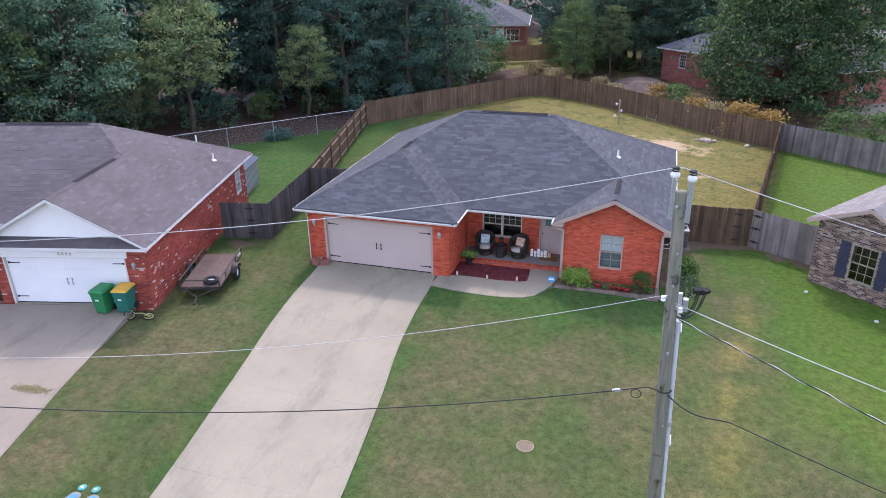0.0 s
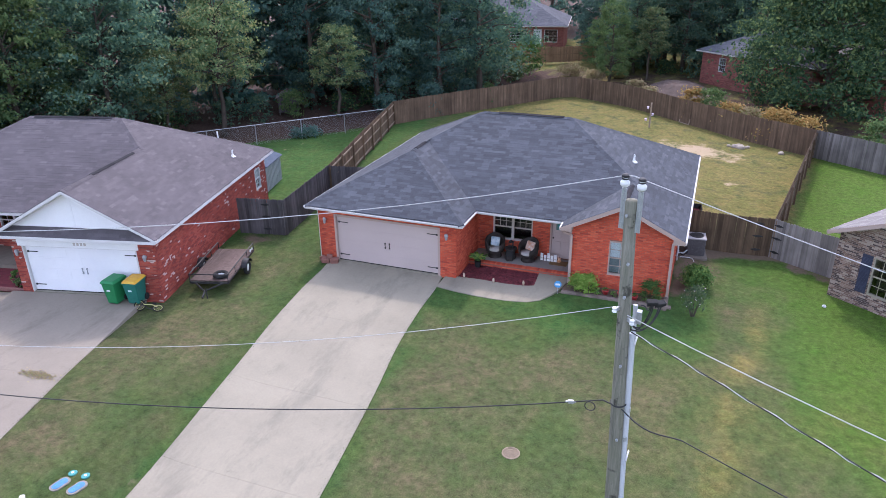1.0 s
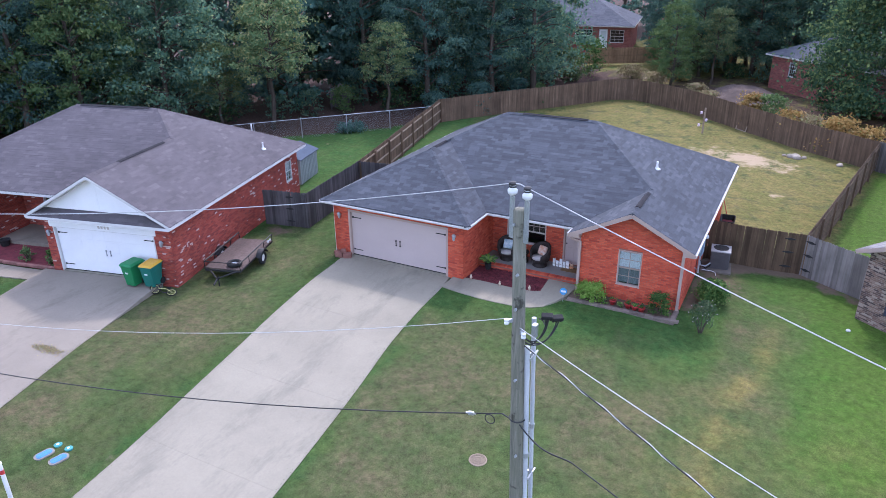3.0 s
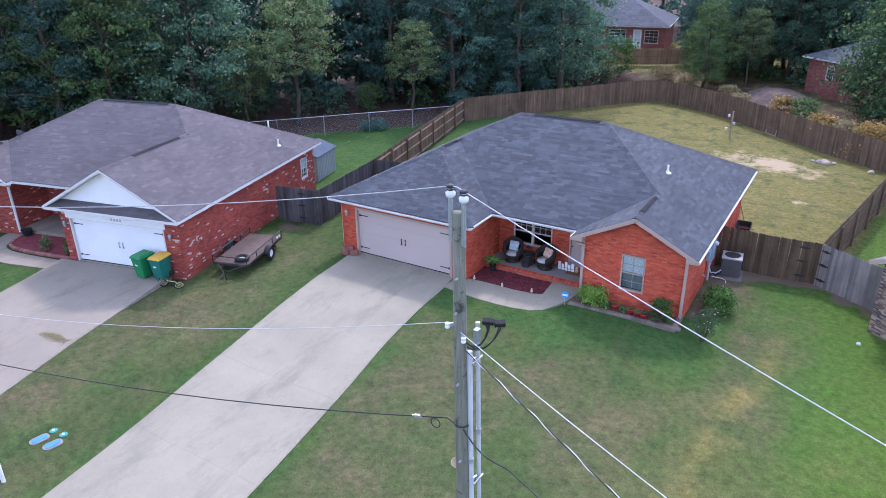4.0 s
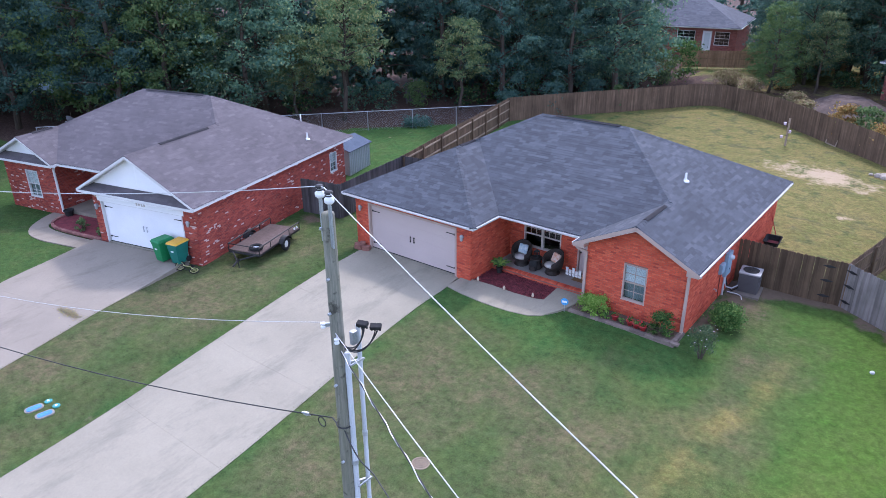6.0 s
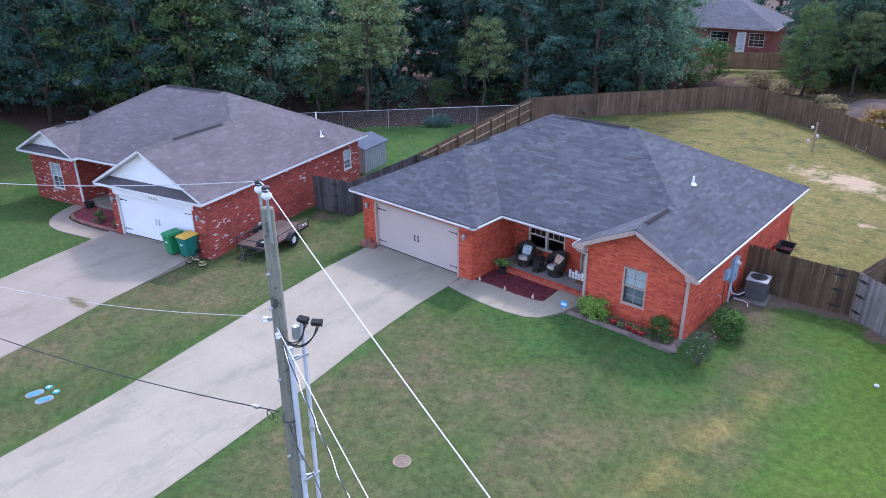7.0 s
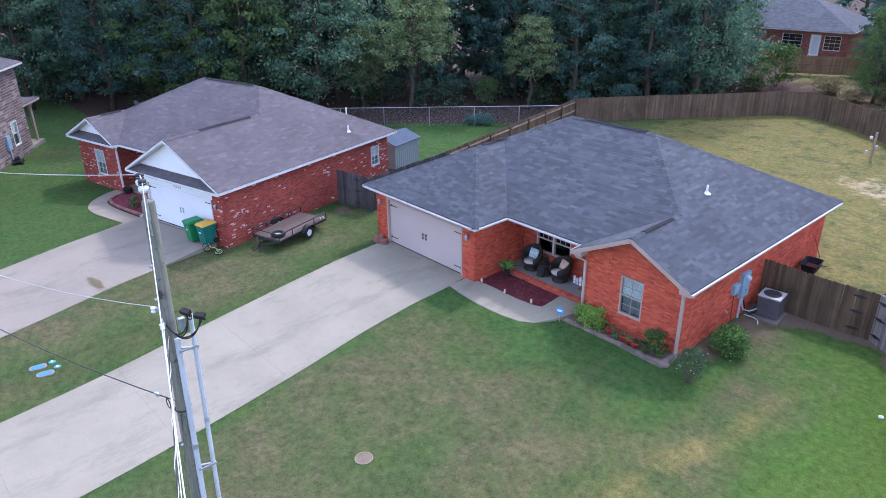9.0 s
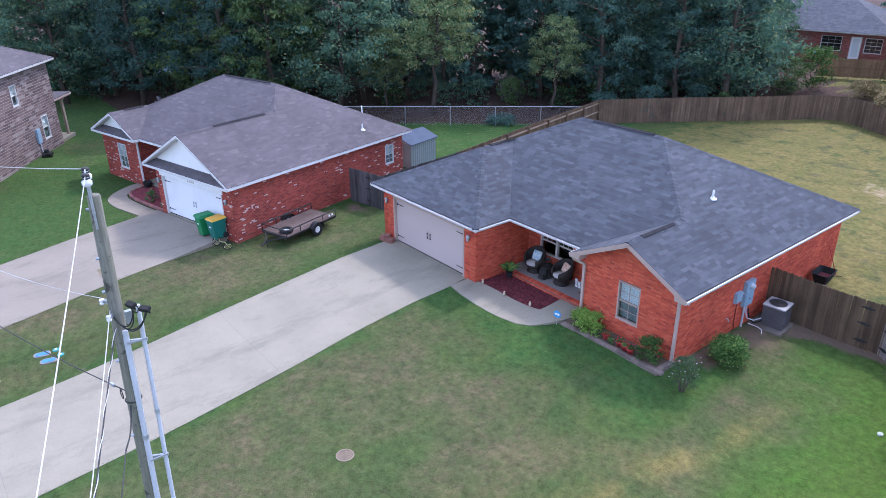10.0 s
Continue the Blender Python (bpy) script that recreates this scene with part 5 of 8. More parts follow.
def seg_gap(x, y, a, b):
    """Distance from a place to a stretch a to b."""
    d = Vector(b) - Vector(a)
    t = max(0.0, min(1.0, (Vector((x, y)) - Vector(a)).dot(d) / d.length_squared))
    return (Vector((x, y)) - Vector(a) - d * t).length


def try_spot(x, y, gap):
    if seg_gap(x, y, TARP, (-41.0, 24.2)) < 1.5:
        return False
    if seg_gap(x, y, PH, (-21.5, 37.0)) < 1.6:
        return False
    if all(math.hypot(x - a, y - b) > gap for a, b in spots):
        spots.append((x, y))
        return True
    return False


def plant(proto, x, y, s, tilt=2.0):
    m = pose(x, y, gz(x, y) - 0.05, rnd.uniform(-tilt, tilt), rnd.uniform(-tilt, tilt), rnd.uniform(0, 360)) @ Matrix.Diagonal((s, s, s * rnd.uniform(0.95, 1.1), 1))
    if proto.name not in first:
        first.add(proto.name)
        proto.matrix_basis = m
        return proto
    return copy_thing(proto, m)


WOOD_EDGE = (((-58, 14.0), (-44, 26)), ((-44, 24), (-31, 38.2)), ((-31, 38.2), (-22.2, 49)), ((-22.2, 49.4), (-17.5, 56.5)), ((-17.5, 56.5), (-14.5, 60.5)))


def along_edge(off, jitter):
    for (ax, ay), (bx, by) in WOOD_EDGE:
        L = math.hypot(bx - ax, by - ay)
        nxn, nyn = -(by - ay) / L, (bx - ax) / L
        for i in range(int(L / 2.4) + 1):
            s = rnd.uniform(0, 1)
            yield ax + (bx - ax) * s + nxn * (off + rnd.uniform(-jitter, jitter)), ay + (by - ay) * s + nyn * (off + rnd.uniform(-jitter, jitter))


# pale trees that stand out from the wood; the tone partly paints upper-crown highlights
for x, y, q in ((-32.6, 41.9, 0.86), (-35.0, 39.3, 0.60), (-36.2, 46.0, 0.95), (-27.6, 50.4, 0.72)):
    spots.append((x, y))
    plant(protos[6], x, y, q)
# edge of the woods behind the chain-link fence, then deeper rows
for off, gap in ((4.4, 3.3), (8.2, 3.6)):
    for x, y in along_edge(off, 1.2):
        if try_spot(x, y, gap):
            plant(protos[rnd.choice((0, 1, 1, 2, 3, 3, 5, 1, 3, 4))], x, y, rnd.uniform(0.85, 1.12))
for off, gap in ((12.5, 3.6), (17.0, 3.8), (22.0, 4.0)):
    for x, y in along_edge(off, 1.6):
        if try_spot(x, y, gap):
            plant(deep_protos[rnd.randrange(3)], x, y, rnd.uniform(0.9, 1.15))
# trees beyond the back fence
for k, x, y, s in ((0, -2.5, 78.5, 0.72), (5, -7.2, 76.5, 0.78), (0, -4.8, 83.0, 0.85), (4, -9.0, 71.5, 0.55), (2, 0.4, 86.0, 0.85), (2, 5.0, 85.0, 0.9), (0, 10.0, 82.0, 0.9), (0, 15.5, 82.0, 0.95), (2, 22.0, 77.0, 0.95), (6, -5.6, 73.5, 0.62), (5, -2.6, 81.5, 0.8), (5, -20.6, 69.0, 0.52), (2, -22.5, 73.5, 0.58), (1, -19.6, 66.0, 0.44),
                   (3, -24.5, 71.0, 0.9), (1, -26.0, 75.0, 0.95), (0, -30.0, 72.0, 1.0), (4, -36.0, 68.0, 1.0)):
    plant(protos[k], x, y, s, 0.5)
for k, x, y, s in ((1, -11.6, 82.5, 0.70), (3, -9.6, 84.5, 0.80), (1, -7.2, 85.5, 0.85), (0, -5.2, 80.2, 0.72), (3, -3.6, 84.0, 0.90), (1, -1.4, 81.5, 0.85), (5, 0.6, 80.0, 0.85), (3, 2.6, 82.0, 0.9), (2, -9.8, 79.4, 0.50), (5, -7.0, 80.8, 0.70), (1, 4.8, 80.0, 0.95), (3, -13.2, 84.8, 0.5), (4, -8.3, 77.0, 0.42), (4, -11.4, 79.3, 0.40)):
    plant(protos[k], x, y, s, 0.5)
for x, y, s in ((-14.0, 106.0, 1.0), (-24.0, 112.0, 1.05), (-5.0, 100.0, 1.0), (4.0, 98.0, 1.0), (-33.0, 100.0, 1.1), (-42.0, 90.0, 1.1), (14.0, 97.0, 1.1), (24.0, 92.0, 1.1), (-19.5, 116.0, 1.0), (-10.0, 114.0, 1.1), (32.0, 84.0, 1.1), (-48.0, 80.0, 1.1), (-40.0, 76.0, 1.1), (-34.0, 79.0, 1.0), (9.0, 92.0, 1.0), (-1.0, 94.0, 1.0)):
    plant(deep_protos[rnd.randrange(3)], x, y, s, 0.5)
big = make_tree(300, 13.5, 6.9, M["leaf_shade"], 300, 220, 0.25, 0.07, "large spreading shade tree behind the back fence", taper=0.5)
tagged(big, category="tree", group="yard trees")
big.matrix_basis = pose(9.4, 64.0, gz(9.4, 64) - 0.05, 0, 0, 20)
# undergrowth along the edge of the woods
bushes = [make_shrub(400 + i, h, r, M[mk], 900, 0.24, "undergrowth", "dark undergrowth bush below the woodland trees", "bush", "woodland undergrowth", 7, 22, 0.05) for i, (h, r, mk) in enumerate(((2.6, 2.0, "leaf"), (2.0, 1.7, "leaf_shade"), (3.2, 2.0, "leaf")))]
spots = []
for off, gap in ((6.8, 2.4), (10.0, 2.6), (14.5, 3.0)):
    for x, y in along_edge(off, 1.0):
        if try_spot(x, y, gap):
            plant(bushes[rnd.randrange(3)], x, y, rnd.uniform(0.6, 1.1))
for x, y, k in ((-7.0, 79.5, 0), (-4.0, 77.0, 1), (-1.2, 76.0, 2), (1.5, 80.5, 0), (-9.5, 80.0, 1), (3.5, 78.5, 1), (7.5, 76.0, 0), (-20.5, 66.0, 0), (-18.2, 69.5, 1), (-22.5, 63.0, 2)):
    plant(bushes[k], x, y, rnd.uniform(0.7, 1.0))


# ---- neighbouring brick house ----
NA = 13.5
nbh = thing("house", NBO[0], NBO[1], 0, NA, "single-storey red brick house with white gables and brown-grey shingle roof", "house")
NK, NE = 0.55, 2.65
UL, UG, VF, VM, VB, VG2, UG2 = -15.6, -6.85, 0.0, 2.3, 12.65, 1.95, -11.0
nzt = NE - 0.17
nwl, nwr, nwb = UL + 0.4, -0.4, VB - 0.4
dr0, dr1 = -6.0, -1.12
BN = dict(brick="brick_nb", mortar="mortar_nb")
gl = UG + 0.4
brick_wall(nbh, (gl, 0.42), (nwr, 0.42), ZB, nzt, [(dr0 - gl, dr1 - gl, ZB, 2.06)], **BN)
garage_door(nbh, (gl, 0.42), (1, 0), dr0 - gl + 0.06, dr1 - gl - 0.06, 0.0, 2.02, "door_white")
opening_trim(nbh, (gl, 0.42), (1, 0), dr0 - gl, dr1 - gl, -0.15, 2.06, "trim", 0.05)
# white frieze over the door, with its number left as plain bars
part("frieze", boxes((gl + 0.3, 0.385, 2.03, nwr - 0.62, 0.412, 2.48)), M["siding"], nbh)
for i in range(4):
    part("number_bar", boxes((-3.72 + i * 0.15, 0.372, 2.13, -3.63 + i * 0.15, 0.385, 2.25)), M["grey_frame"], nbh, "plain grey number bar")
brick_wall(nbh, (nwr, 0.42), (nwr, nwb), ZB, nzt, [(10.35, 11.05, 0.95, 2.05)], singles=300, **BN)
window(nbh, (nwr, 0.42), (0, 1), 10.35, 11.05, 0.95, 2.05, "trim", 2, 2, "upper")
brick_wall(nbh, (nwr, nwb), (nwl, nwb), ZB, nzt, [], **BN)
brick_wall(nbh, (nwl, nwb), (nwl, VG2 + 0.4), ZB, nzt, [], **BN)
g2r = UG2 - 0.4
g2w = (1.55, 2.45, 0.55, 2.0)
brick_wall(nbh, (nwl, VG2 + 0.4), (g2r, VG2 + 0.4), ZB, nzt, [g2w], **BN)
window(nbh, (nwl, VG2 + 0.4), (1, 0), *g2w, "trim", 2, 2, "upper")
brick_wall(nbh, (g2r, VG2 + 0.4), (g2r, 4.4), ZB, nzt, [], **BN)
pwn = (1.2, 2.7, 0.7, 2.1)
brick_wall(nbh, (g2r, 4.4), (gl, 4.4), ZB, nzt, [pwn], **BN)
window(nbh, (g2r, 4.4), (1, 0), pwn[0], (pwn[0] + pwn[1]) / 2, 0.7, 2.1, "trim", 2, 2, False)
window(nbh, (g2r, 4.4), (1, 0), (pwn[0] + pwn[1]) / 2, pwn[1], 0.7, 2.1, "trim", 2, 2, False)
brick_wall(nbh, (gl, 4.4), (gl, 0.42), ZB, nzt, [], **BN)
part("porch_floor", boxes((g2r + 0.02, 2.4, -0.4, gl - 0.02, 4.38, 0.10)), M["concrete_nb"], nbh)
# roof
nh = (VB - VM) / 2
nry, nrz = (VM + VB) / 2, NE + NK * nh
nrl, nrr = -9.83, 0 - nh
KL = NK * nh / (nrl - UL)
c1, c2 = UG / 2, (NK * UG2 + KL * UL) / (NK + KL)
h1, h2n = (0 - UG) / 2, UG2 - c2
z1, z2 = NE + NK * h1, NE + NK * h2n
S = "shingle_nb"
roof_slope(nbh, [(0, VF), (c1, VF), (c1, VM + h1), (nrr, nry), (0, VB)], (0, VF), (0, 1), (-1, 0), NK, NE, S, singles=200)
roof_slope(nbh, [(UG, VF), (UG, VM), (c1, VM + h1), (c1, VF)], (UG, VF), (0, 1), (1, 0), NK, NE, S)
roof_slope(nbh, [(UG2, VM), (UG, VM), (c1, VM + h1), (nrr, nry), (nrl, nry), (c2, VM + h2n)], (UG2, VM), (1, 0), (0, 1), NK, NE, S)
roof_slope(nbh, [(UL, VG2), (c2, VG2), (c2, VM + h2n), (nrl, nry), (UL, VB)], (UL, VG2), (0, 1), (1, 0), KL, NE, S)
roof_slope(nbh, [(UG2, VG2), (UG2, VM), (c2, VM + h2n), (c2, VG2)], (UG2, VG2), (0, 1), (-1, 0), NK, NE, S)
roof_slope(nbh, [(UL, VB), (0, VB), (nrr, nry), (nrl, nry)], (0, VB), (-1, 0), (0, -1), NK, NE, S)
for a, b in (((c1, VF, z1), (c1, VM + h1, z1)), ((c1, VM + h1, z1), (nrr, nry, nrz)), ((nrl, nry, nrz), (nrr, nry, nrz)), ((c2, VM + h2n, z2), (nrl, nry, nrz)), ((c2, VG2, z2), (c2, VM + h2n, z2)), ((0, VB, NE), (nrr, nry, nrz)), ((UL, VB, NE), (nrl, nry, nrz))):
    ridge_caps(nbh, a, b, S, NK)
ridge_vent(nbh, (nrl + 0.3, nry, nrz), (nrr - 0.4, nry, nrz), NK)
ridge_vent(nbh, (c1, VF + 2.0, z1), (c1, VM + h1 - 0.6, z1), NK)
ridge_vent(nbh, (c2, VG2 + 0.9, z2), (c2, VM + h2n - 0.4, z2), NK)
for a, b in (((UG2, VM), (UG, VM)), ((0, VF), (0, VB)), ((0, VB), (UL, VB)), ((UL, VB), (UL, VG2)), ((UG, VM), (UG, VF)), ((UG2, VG2), (UG2, VM))):
    gutter(nbh, a, b, NE, deep=0.035)
soffit(nbh, [(UL + .03, VG2 + .03), (UG2 - .03, VG2 + .03), (UG2 - .03, VM + .03), (UG + .03, VM + .03), (UG + .03, VF + .03), (-.03, VF + .03), (-.03, VB - .03), (UL + .03, VB - .03)], NE - 0.165, "trim")
for u0, u1, vf, zp in ((UG, 0.0, VF, z1), (UL, UG2, VG2, z2)):
    c = c1 if u1 == 0.0 else c2
    for sg, ue in ((-1, u0), (1, u1)):
        rake_board(nbh, (ue, vf, NE - 0.07), (c, vf, zp - 0.065), "trim", 0.035, 0.095)
        bm = bmesh.new()
        prism(bm, [(ue, vf + 0.02, NE - 0.15), (c, vf + 0.02, zp - 0.15), (c, vf + 0.02, zp - 0.12), (ue, vf + 0.02, NE - 0.12)], (0, 0.36, 0))
        part("rake_soffit", bm, M["trim"], nbh)
    # siding triangle, in two stretches of panel
    for k, (a, b) in enumerate(((u0 + 0.32, c), (c, u1 - 0.32))):
        za = NE + 0.12
        bm = bmesh.new()
        if k == 0:
            ring = [(a, vf + 0.40, za), (b - 0.004, vf + 0.40, za), (b - 0.004, vf + 0.40, zp - 0.14)]
        else:
            ring = [(a + 0.004, vf + 0.40, za), (b, vf + 0.40, za), (a + 0.004, vf + 0.40, zp - 0.14)]
        prism(bm, ring, (0, 0.05, 0))
        part("gable_panel", bm, M["siding"], nbh, "white painted gable panel")
    # narrow pent roof below the gable
    roof_slope(nbh, [(u0 + 0.1, vf + 0.0), (u1 - 0.1, vf + 0.0), (u1 - 0.45, vf + 0.40), (u0 + 0.45, vf + 0.40)], (u0, vf), (1, 0), (0, 1), 0.75, NE - 0.06, S)
    part("pent_fascia", boxes((u0 + 0.02, vf - 0.025, NE - 0.17, u1 - 0.02, vf + 0.005, NE - 0.055)), M["trim"], nbh)
downspout(nbh, [(UG2 + 0.02, VG2 + 0.15, NE - 0.14), (g2r + 0.05, VG2 + 0.34, NE - 0.36), (g2r + 0.05, VG2 + 0.34, -0.02)], "trim")
wall_lamp(nbh, -0.78, 0.42, 1.75)
wall_lamp(nbh, -6.22, 0.42, 1.75)
roof_pipe(nbh, -0.9, 9.6, NE + NK * 0.9)
roof_pipe(nbh, -2.2, 10.95, NE + NK * 1.7, 0.45)
roof_pipe(nbh, -13.9, 8.2, NE + KL * 1.7, 0.4)
M["vent_pipe_grey"] = surface("dark_grey_enamel", (0.09, 0.095, 0.10, 1), (0.065, 0.07, 0.075, 1), 4, 40, 0.6, 0.03)
# satellite dish on the roof
bm = bmesh.new()
lathe(bm, [(0.0, 0.0), (0.2, 0.03), (0.34, 0.09), (0.35, 0.10), (0.33, 0.10), (0.18, 0.04), (0.0, 0.012)], 18)
bmesh.ops.rotate(bm, cent=(0, 0, 0), matrix=Matrix.Rotation(radians(-65), 3, "X"), verts=bm.verts[:])
bmesh.ops.translate(bm, vec=(c2 + 0.3, 5.0, z2 + 0.12), verts=bm.verts[:])
dish = part("satellite_dish", bm, M["vent_pipe_grey"], nbh, "dark grey satellite dish")
part("dish_arm", tube(bmesh.new(), [(c2 + 0.3, 5.0, z2 + 0.12), (c2 + 0.3, 4.7, z2 + 0.2)], 0.015, 6), M["galv"], dish)
part("dish_mast", tube(bmesh.new(), [(c2 + 0.3, 5.1, z2 + 0.2), (c2 + 0.3, 5.2, z2 - 0.6)], 0.025, 6), M["galv"], dish)
# front walk and planting bed
nwk = thing("walkway", 0, 0, 0, 0, "curved concrete walk to the porch", "path", kind="structure")


def bend(pts, n=5):
    """A smooth line through plan points."""
    q = [Vector(p) for p in pts]
    q = [q[0] * 2 - q[1]] + q + [q[-1] * 2 - q[-2]]
    out = []
    for a, b, c, d in zip(q, q[1:], q[2:], q[3:]):
        for i in range(n):
            t = i / n
            v = (b * 2 + (c - a) * t + (a * 2 - b * 5 + c * 4 - d) * t * t + (b * 3 - a - c * 3 + d) * t ** 3) / 2
            out.append((v.x, v.y))
    return out + [tuple(pts[-1])]


ai = bend(((-24.35, 18.15), (-25.7, 17.80), (-27.0, 17.52), (-27.95, 17.40), (-28.65, 17.50), (-29.1, 17.85), (-29.45, 18.5), (-29.6, 19.5)))
ao = bend(((-24.3, 17.15), (-25.7, 16.72), (-27.0, 16.36), (-28.1, 16.36), (-29.0, 16.75), (-29.75, 17.45), (-30.3, 18.2), (-30.6, 18.9)))
strip_slab(nwk, "slab", ai, ao, lambda x, y: gz(x, y) + 0.045, "concrete_nb", 0.3)
ring = bend(((-29.45, 19.6), (-29.25, 18.6), (-28.95, 17.98), (-28.55, 17.66), (-27.95, 17.55), (-27.0, 17.67), (-25.7, 17.95), (-24.55, 18.20)), 3) + [nb2(-6.5, 2.55)]
bm = bmesh.new()
prism(bm, [(x, y, -0.4) for x, y in ring], (0, 0, 0.34))
solid("mulch_bed", bm, M["mulch"], "small red mulch bed edged with blocks", "garden bed", kind="structure")
blk_me = bpy.data.meshes.new("edging_block")
bm = bmesh.new()
box(bm, -0.11, -0.07, 0, 0.11, 0.07, 0.13, bevel=0.012)
bm.to_mesh(blk_me), bm.free()
blk_me.materials.append(M["block_red"])
edging = thing("bed_edging", ring[1][0], ring[1][1], 0, 0, "curved edging of weathered red blocks", "edging")
for (a, b) in zip(ring[:-2], ring[1:-1]):
    d = Vector(b) - Vector(a)
    k = max(1, round(d.length / 0.235))
    for i in range(k):
        q = Vector(a) + d * ((i + 0.5) / k)
        ob = part("block", blk_me, None, edging)
        ob.matrix_basis = pose(q.x - ring[1][0], q.y - ring[1][1], -0.14, 0, 0, math.degrees(math.atan2(d.y, d.x)))
# garden shed behind the house
shed = thing("shed", -23.55, 33.15, gz(-22.3, 33.4), NA, "small grey metal garden shed", "shed")
part("shed_wall", boxes((-1.1, -1.2, -0.1, 1.1, 1.2, 1.5)), surface("shed_siding", (0.32, 0.34, 0.33, 1), (0.26, 0.28, 0.28, 1), 1.2, 30, 0.7, 0.1), shed)
for i in range(12):
    part("siding_rib", boxes((1.1, -1.15 + i * 0.2, -0.1, 1.112, -1.08 + i * 0.2, 1.5)), M["galv"], shed)
bm = bmesh.new()
for sg in (-1, 1):
    prism(bm, [(sg * 1.22, -1.3, 1.45), (0, -1.3, 1.88), (0, -1.3, 1.92), (sg * 1.22, -1.3, 1.49)], (0, 2.6, 0))
part("shed_roof", bm, surface("blue_grey_metal_roof", (0.085, 0.105, 0.14, 1), (0.065, 0.082, 0.11, 1), 1.5, 30, 0.85, 0.05, spec=0.1), shed)
bm = bmesh.new()
prism(bm, [(-1.1, -1.2, 1.5), (1.1, -1.2, 1.5), (0, -1.2, 1.87)], (0, 2.4, 0))
part("shed_gable", bm, M["pvc"], shed)

# ---- house with brown brick, beside the lawn ----
RA = -37.0
rhh = thing("house", 6.23, 29.15, 0, RA, "brown mixed-brick house with light grey roof and dark shutters", "house")
re, rk, rw = 2.5, 0.46, 3.84


def rtop(s):
    return re - 0.02 + rk * (rw / 2 + 0.35 - abs(s - rw / 2)) - 0.14


rwin = (1.42, 2.42, 0.38, 1.90)
BR = dict(brick="brick_rh", mortar="mortar_rh")
brick_wall(rhh, (0, 0), (rw, 0), -0.8, rtop, [rwin], singles=200, peaks=(rw / 2,), **BR)
window(rhh, (0, 0), (1, 0), *rwin, "almond_dim", 3, 2, False)
brick_wall(rhh, (0, 11.0), (0, 0), -0.8, re - 0.17, [], **BR)
brick_wall(rhh, (rw, 0), (rw, 3.0), -0.8, re - 0.17, [], **BR)
brick_wall(rhh, (rw, 3.0), (14.0, 3.0), -0.8, re - 0.17, [], **BR)
brick_wall(rhh, (14.0, 3.0), (14.0, 11.0), -0.8, re - 0.17, [], **BR)
brick_wall(rhh, (14.0, 11.0), (0, 11.0), -0.8, re - 0.17, [], **BR)
M["shutter"] = surface("navy_shutter", (0.03, 0.036, 0.06, 1), (0.045, 0.05, 0.08, 1), 3, 40, 0.6, 0.05)
for s0, s1 in ((0.98, 1.36), (2.48, 2.86)):
    bm = bmesh.new()
    box(bm, s0, -0.045, 0.36, s1, -0.012, 1.92)
    sh = part("shutter", bm, M["shutter"], rhh, "dark blue-grey louvred shutter")
    bm = bmesh.new()
    z = 0.44
    while z < 1.84:
        beam(bm, (s0 + 0.04, -0.048, z), (s1 - 0.04, -0.048, z), 0.012, 0.03, (0, -0.7, 0.7))
        z += 0.05
    part("louvre", bm, M["shutter"], sh)
hw = rw / 2 + 0.35
cx = rw / 2
roof_slope(rhh, [(-0.35, -0.35), (cx, -0.35), (cx, 3.0), (cx + 3.6, 7.0), (cx + 3.6, 7.01), (-0.35, 11.35)], (-0.35, -0.35), (0, 1), (1, 0), rk, re, "shingle_rh")
roof_slope(rhh, [(rw + 0.35, -0.35), (rw + 0.35, 2.65), (cx, 2.65 + hw), (cx, -0.35)], (rw + 0.35, -0.35), (0, 1), (-1, 0), rk, re, "shingle_rh")
roof_slope(rhh, [(rw + 0.35, 2.65), (14.35, 2.65), (10.0, 7.0), (cx + 2.15, 7.0), (cx, 2.65 + hw)], (rw + 0.35, 2.65), (1, 0), (0, 1), rk, re, "shingle_rh")
roof_slope(rhh, [(-0.35, 11.35), (14.35, 11.35), (10.0, 7.0), (4.0, 7.0)], (14.35, 11.35), (-1, 0), (0, -1), rk, re, "shingle_rh")
ridge_caps(rhh, (cx, -0.35, re + rk * hw), (cx, 3.0, re + rk * hw), "shingle_rh", rk)
gutter(rhh, (-0.35, 11.35), (-0.35, -0.33), re, "trim_tan", 0.05)
soffit(rhh, [(-0.32, 0.01), (rw + 0.32, 0.01), (rw + 0.32, 2.9), (14.3, 2.9), (14.3, 11.3), (-0.32, 11.3)], re - 0.165)
for sg, ue in ((-1, -0.35), (1, rw + 0.35)):
    rake_board(rhh, (ue, -0.36, re - 0.09), (cx, -0.36, re + rk * hw - 0.085), "trim_tan", 0.03, 0.15)
    bm = bmesh.new()
    prism(bm, [(ue, -0.34, re - 0.15), (cx, -0.34, re + rk * hw - 0.15), (cx, -0.34, re + rk * hw - 0.12), (ue, -0.34, re - 0.12)], (0, 0.33, 0))
    part("rake_soffit", bm, M["soffit"], rhh)

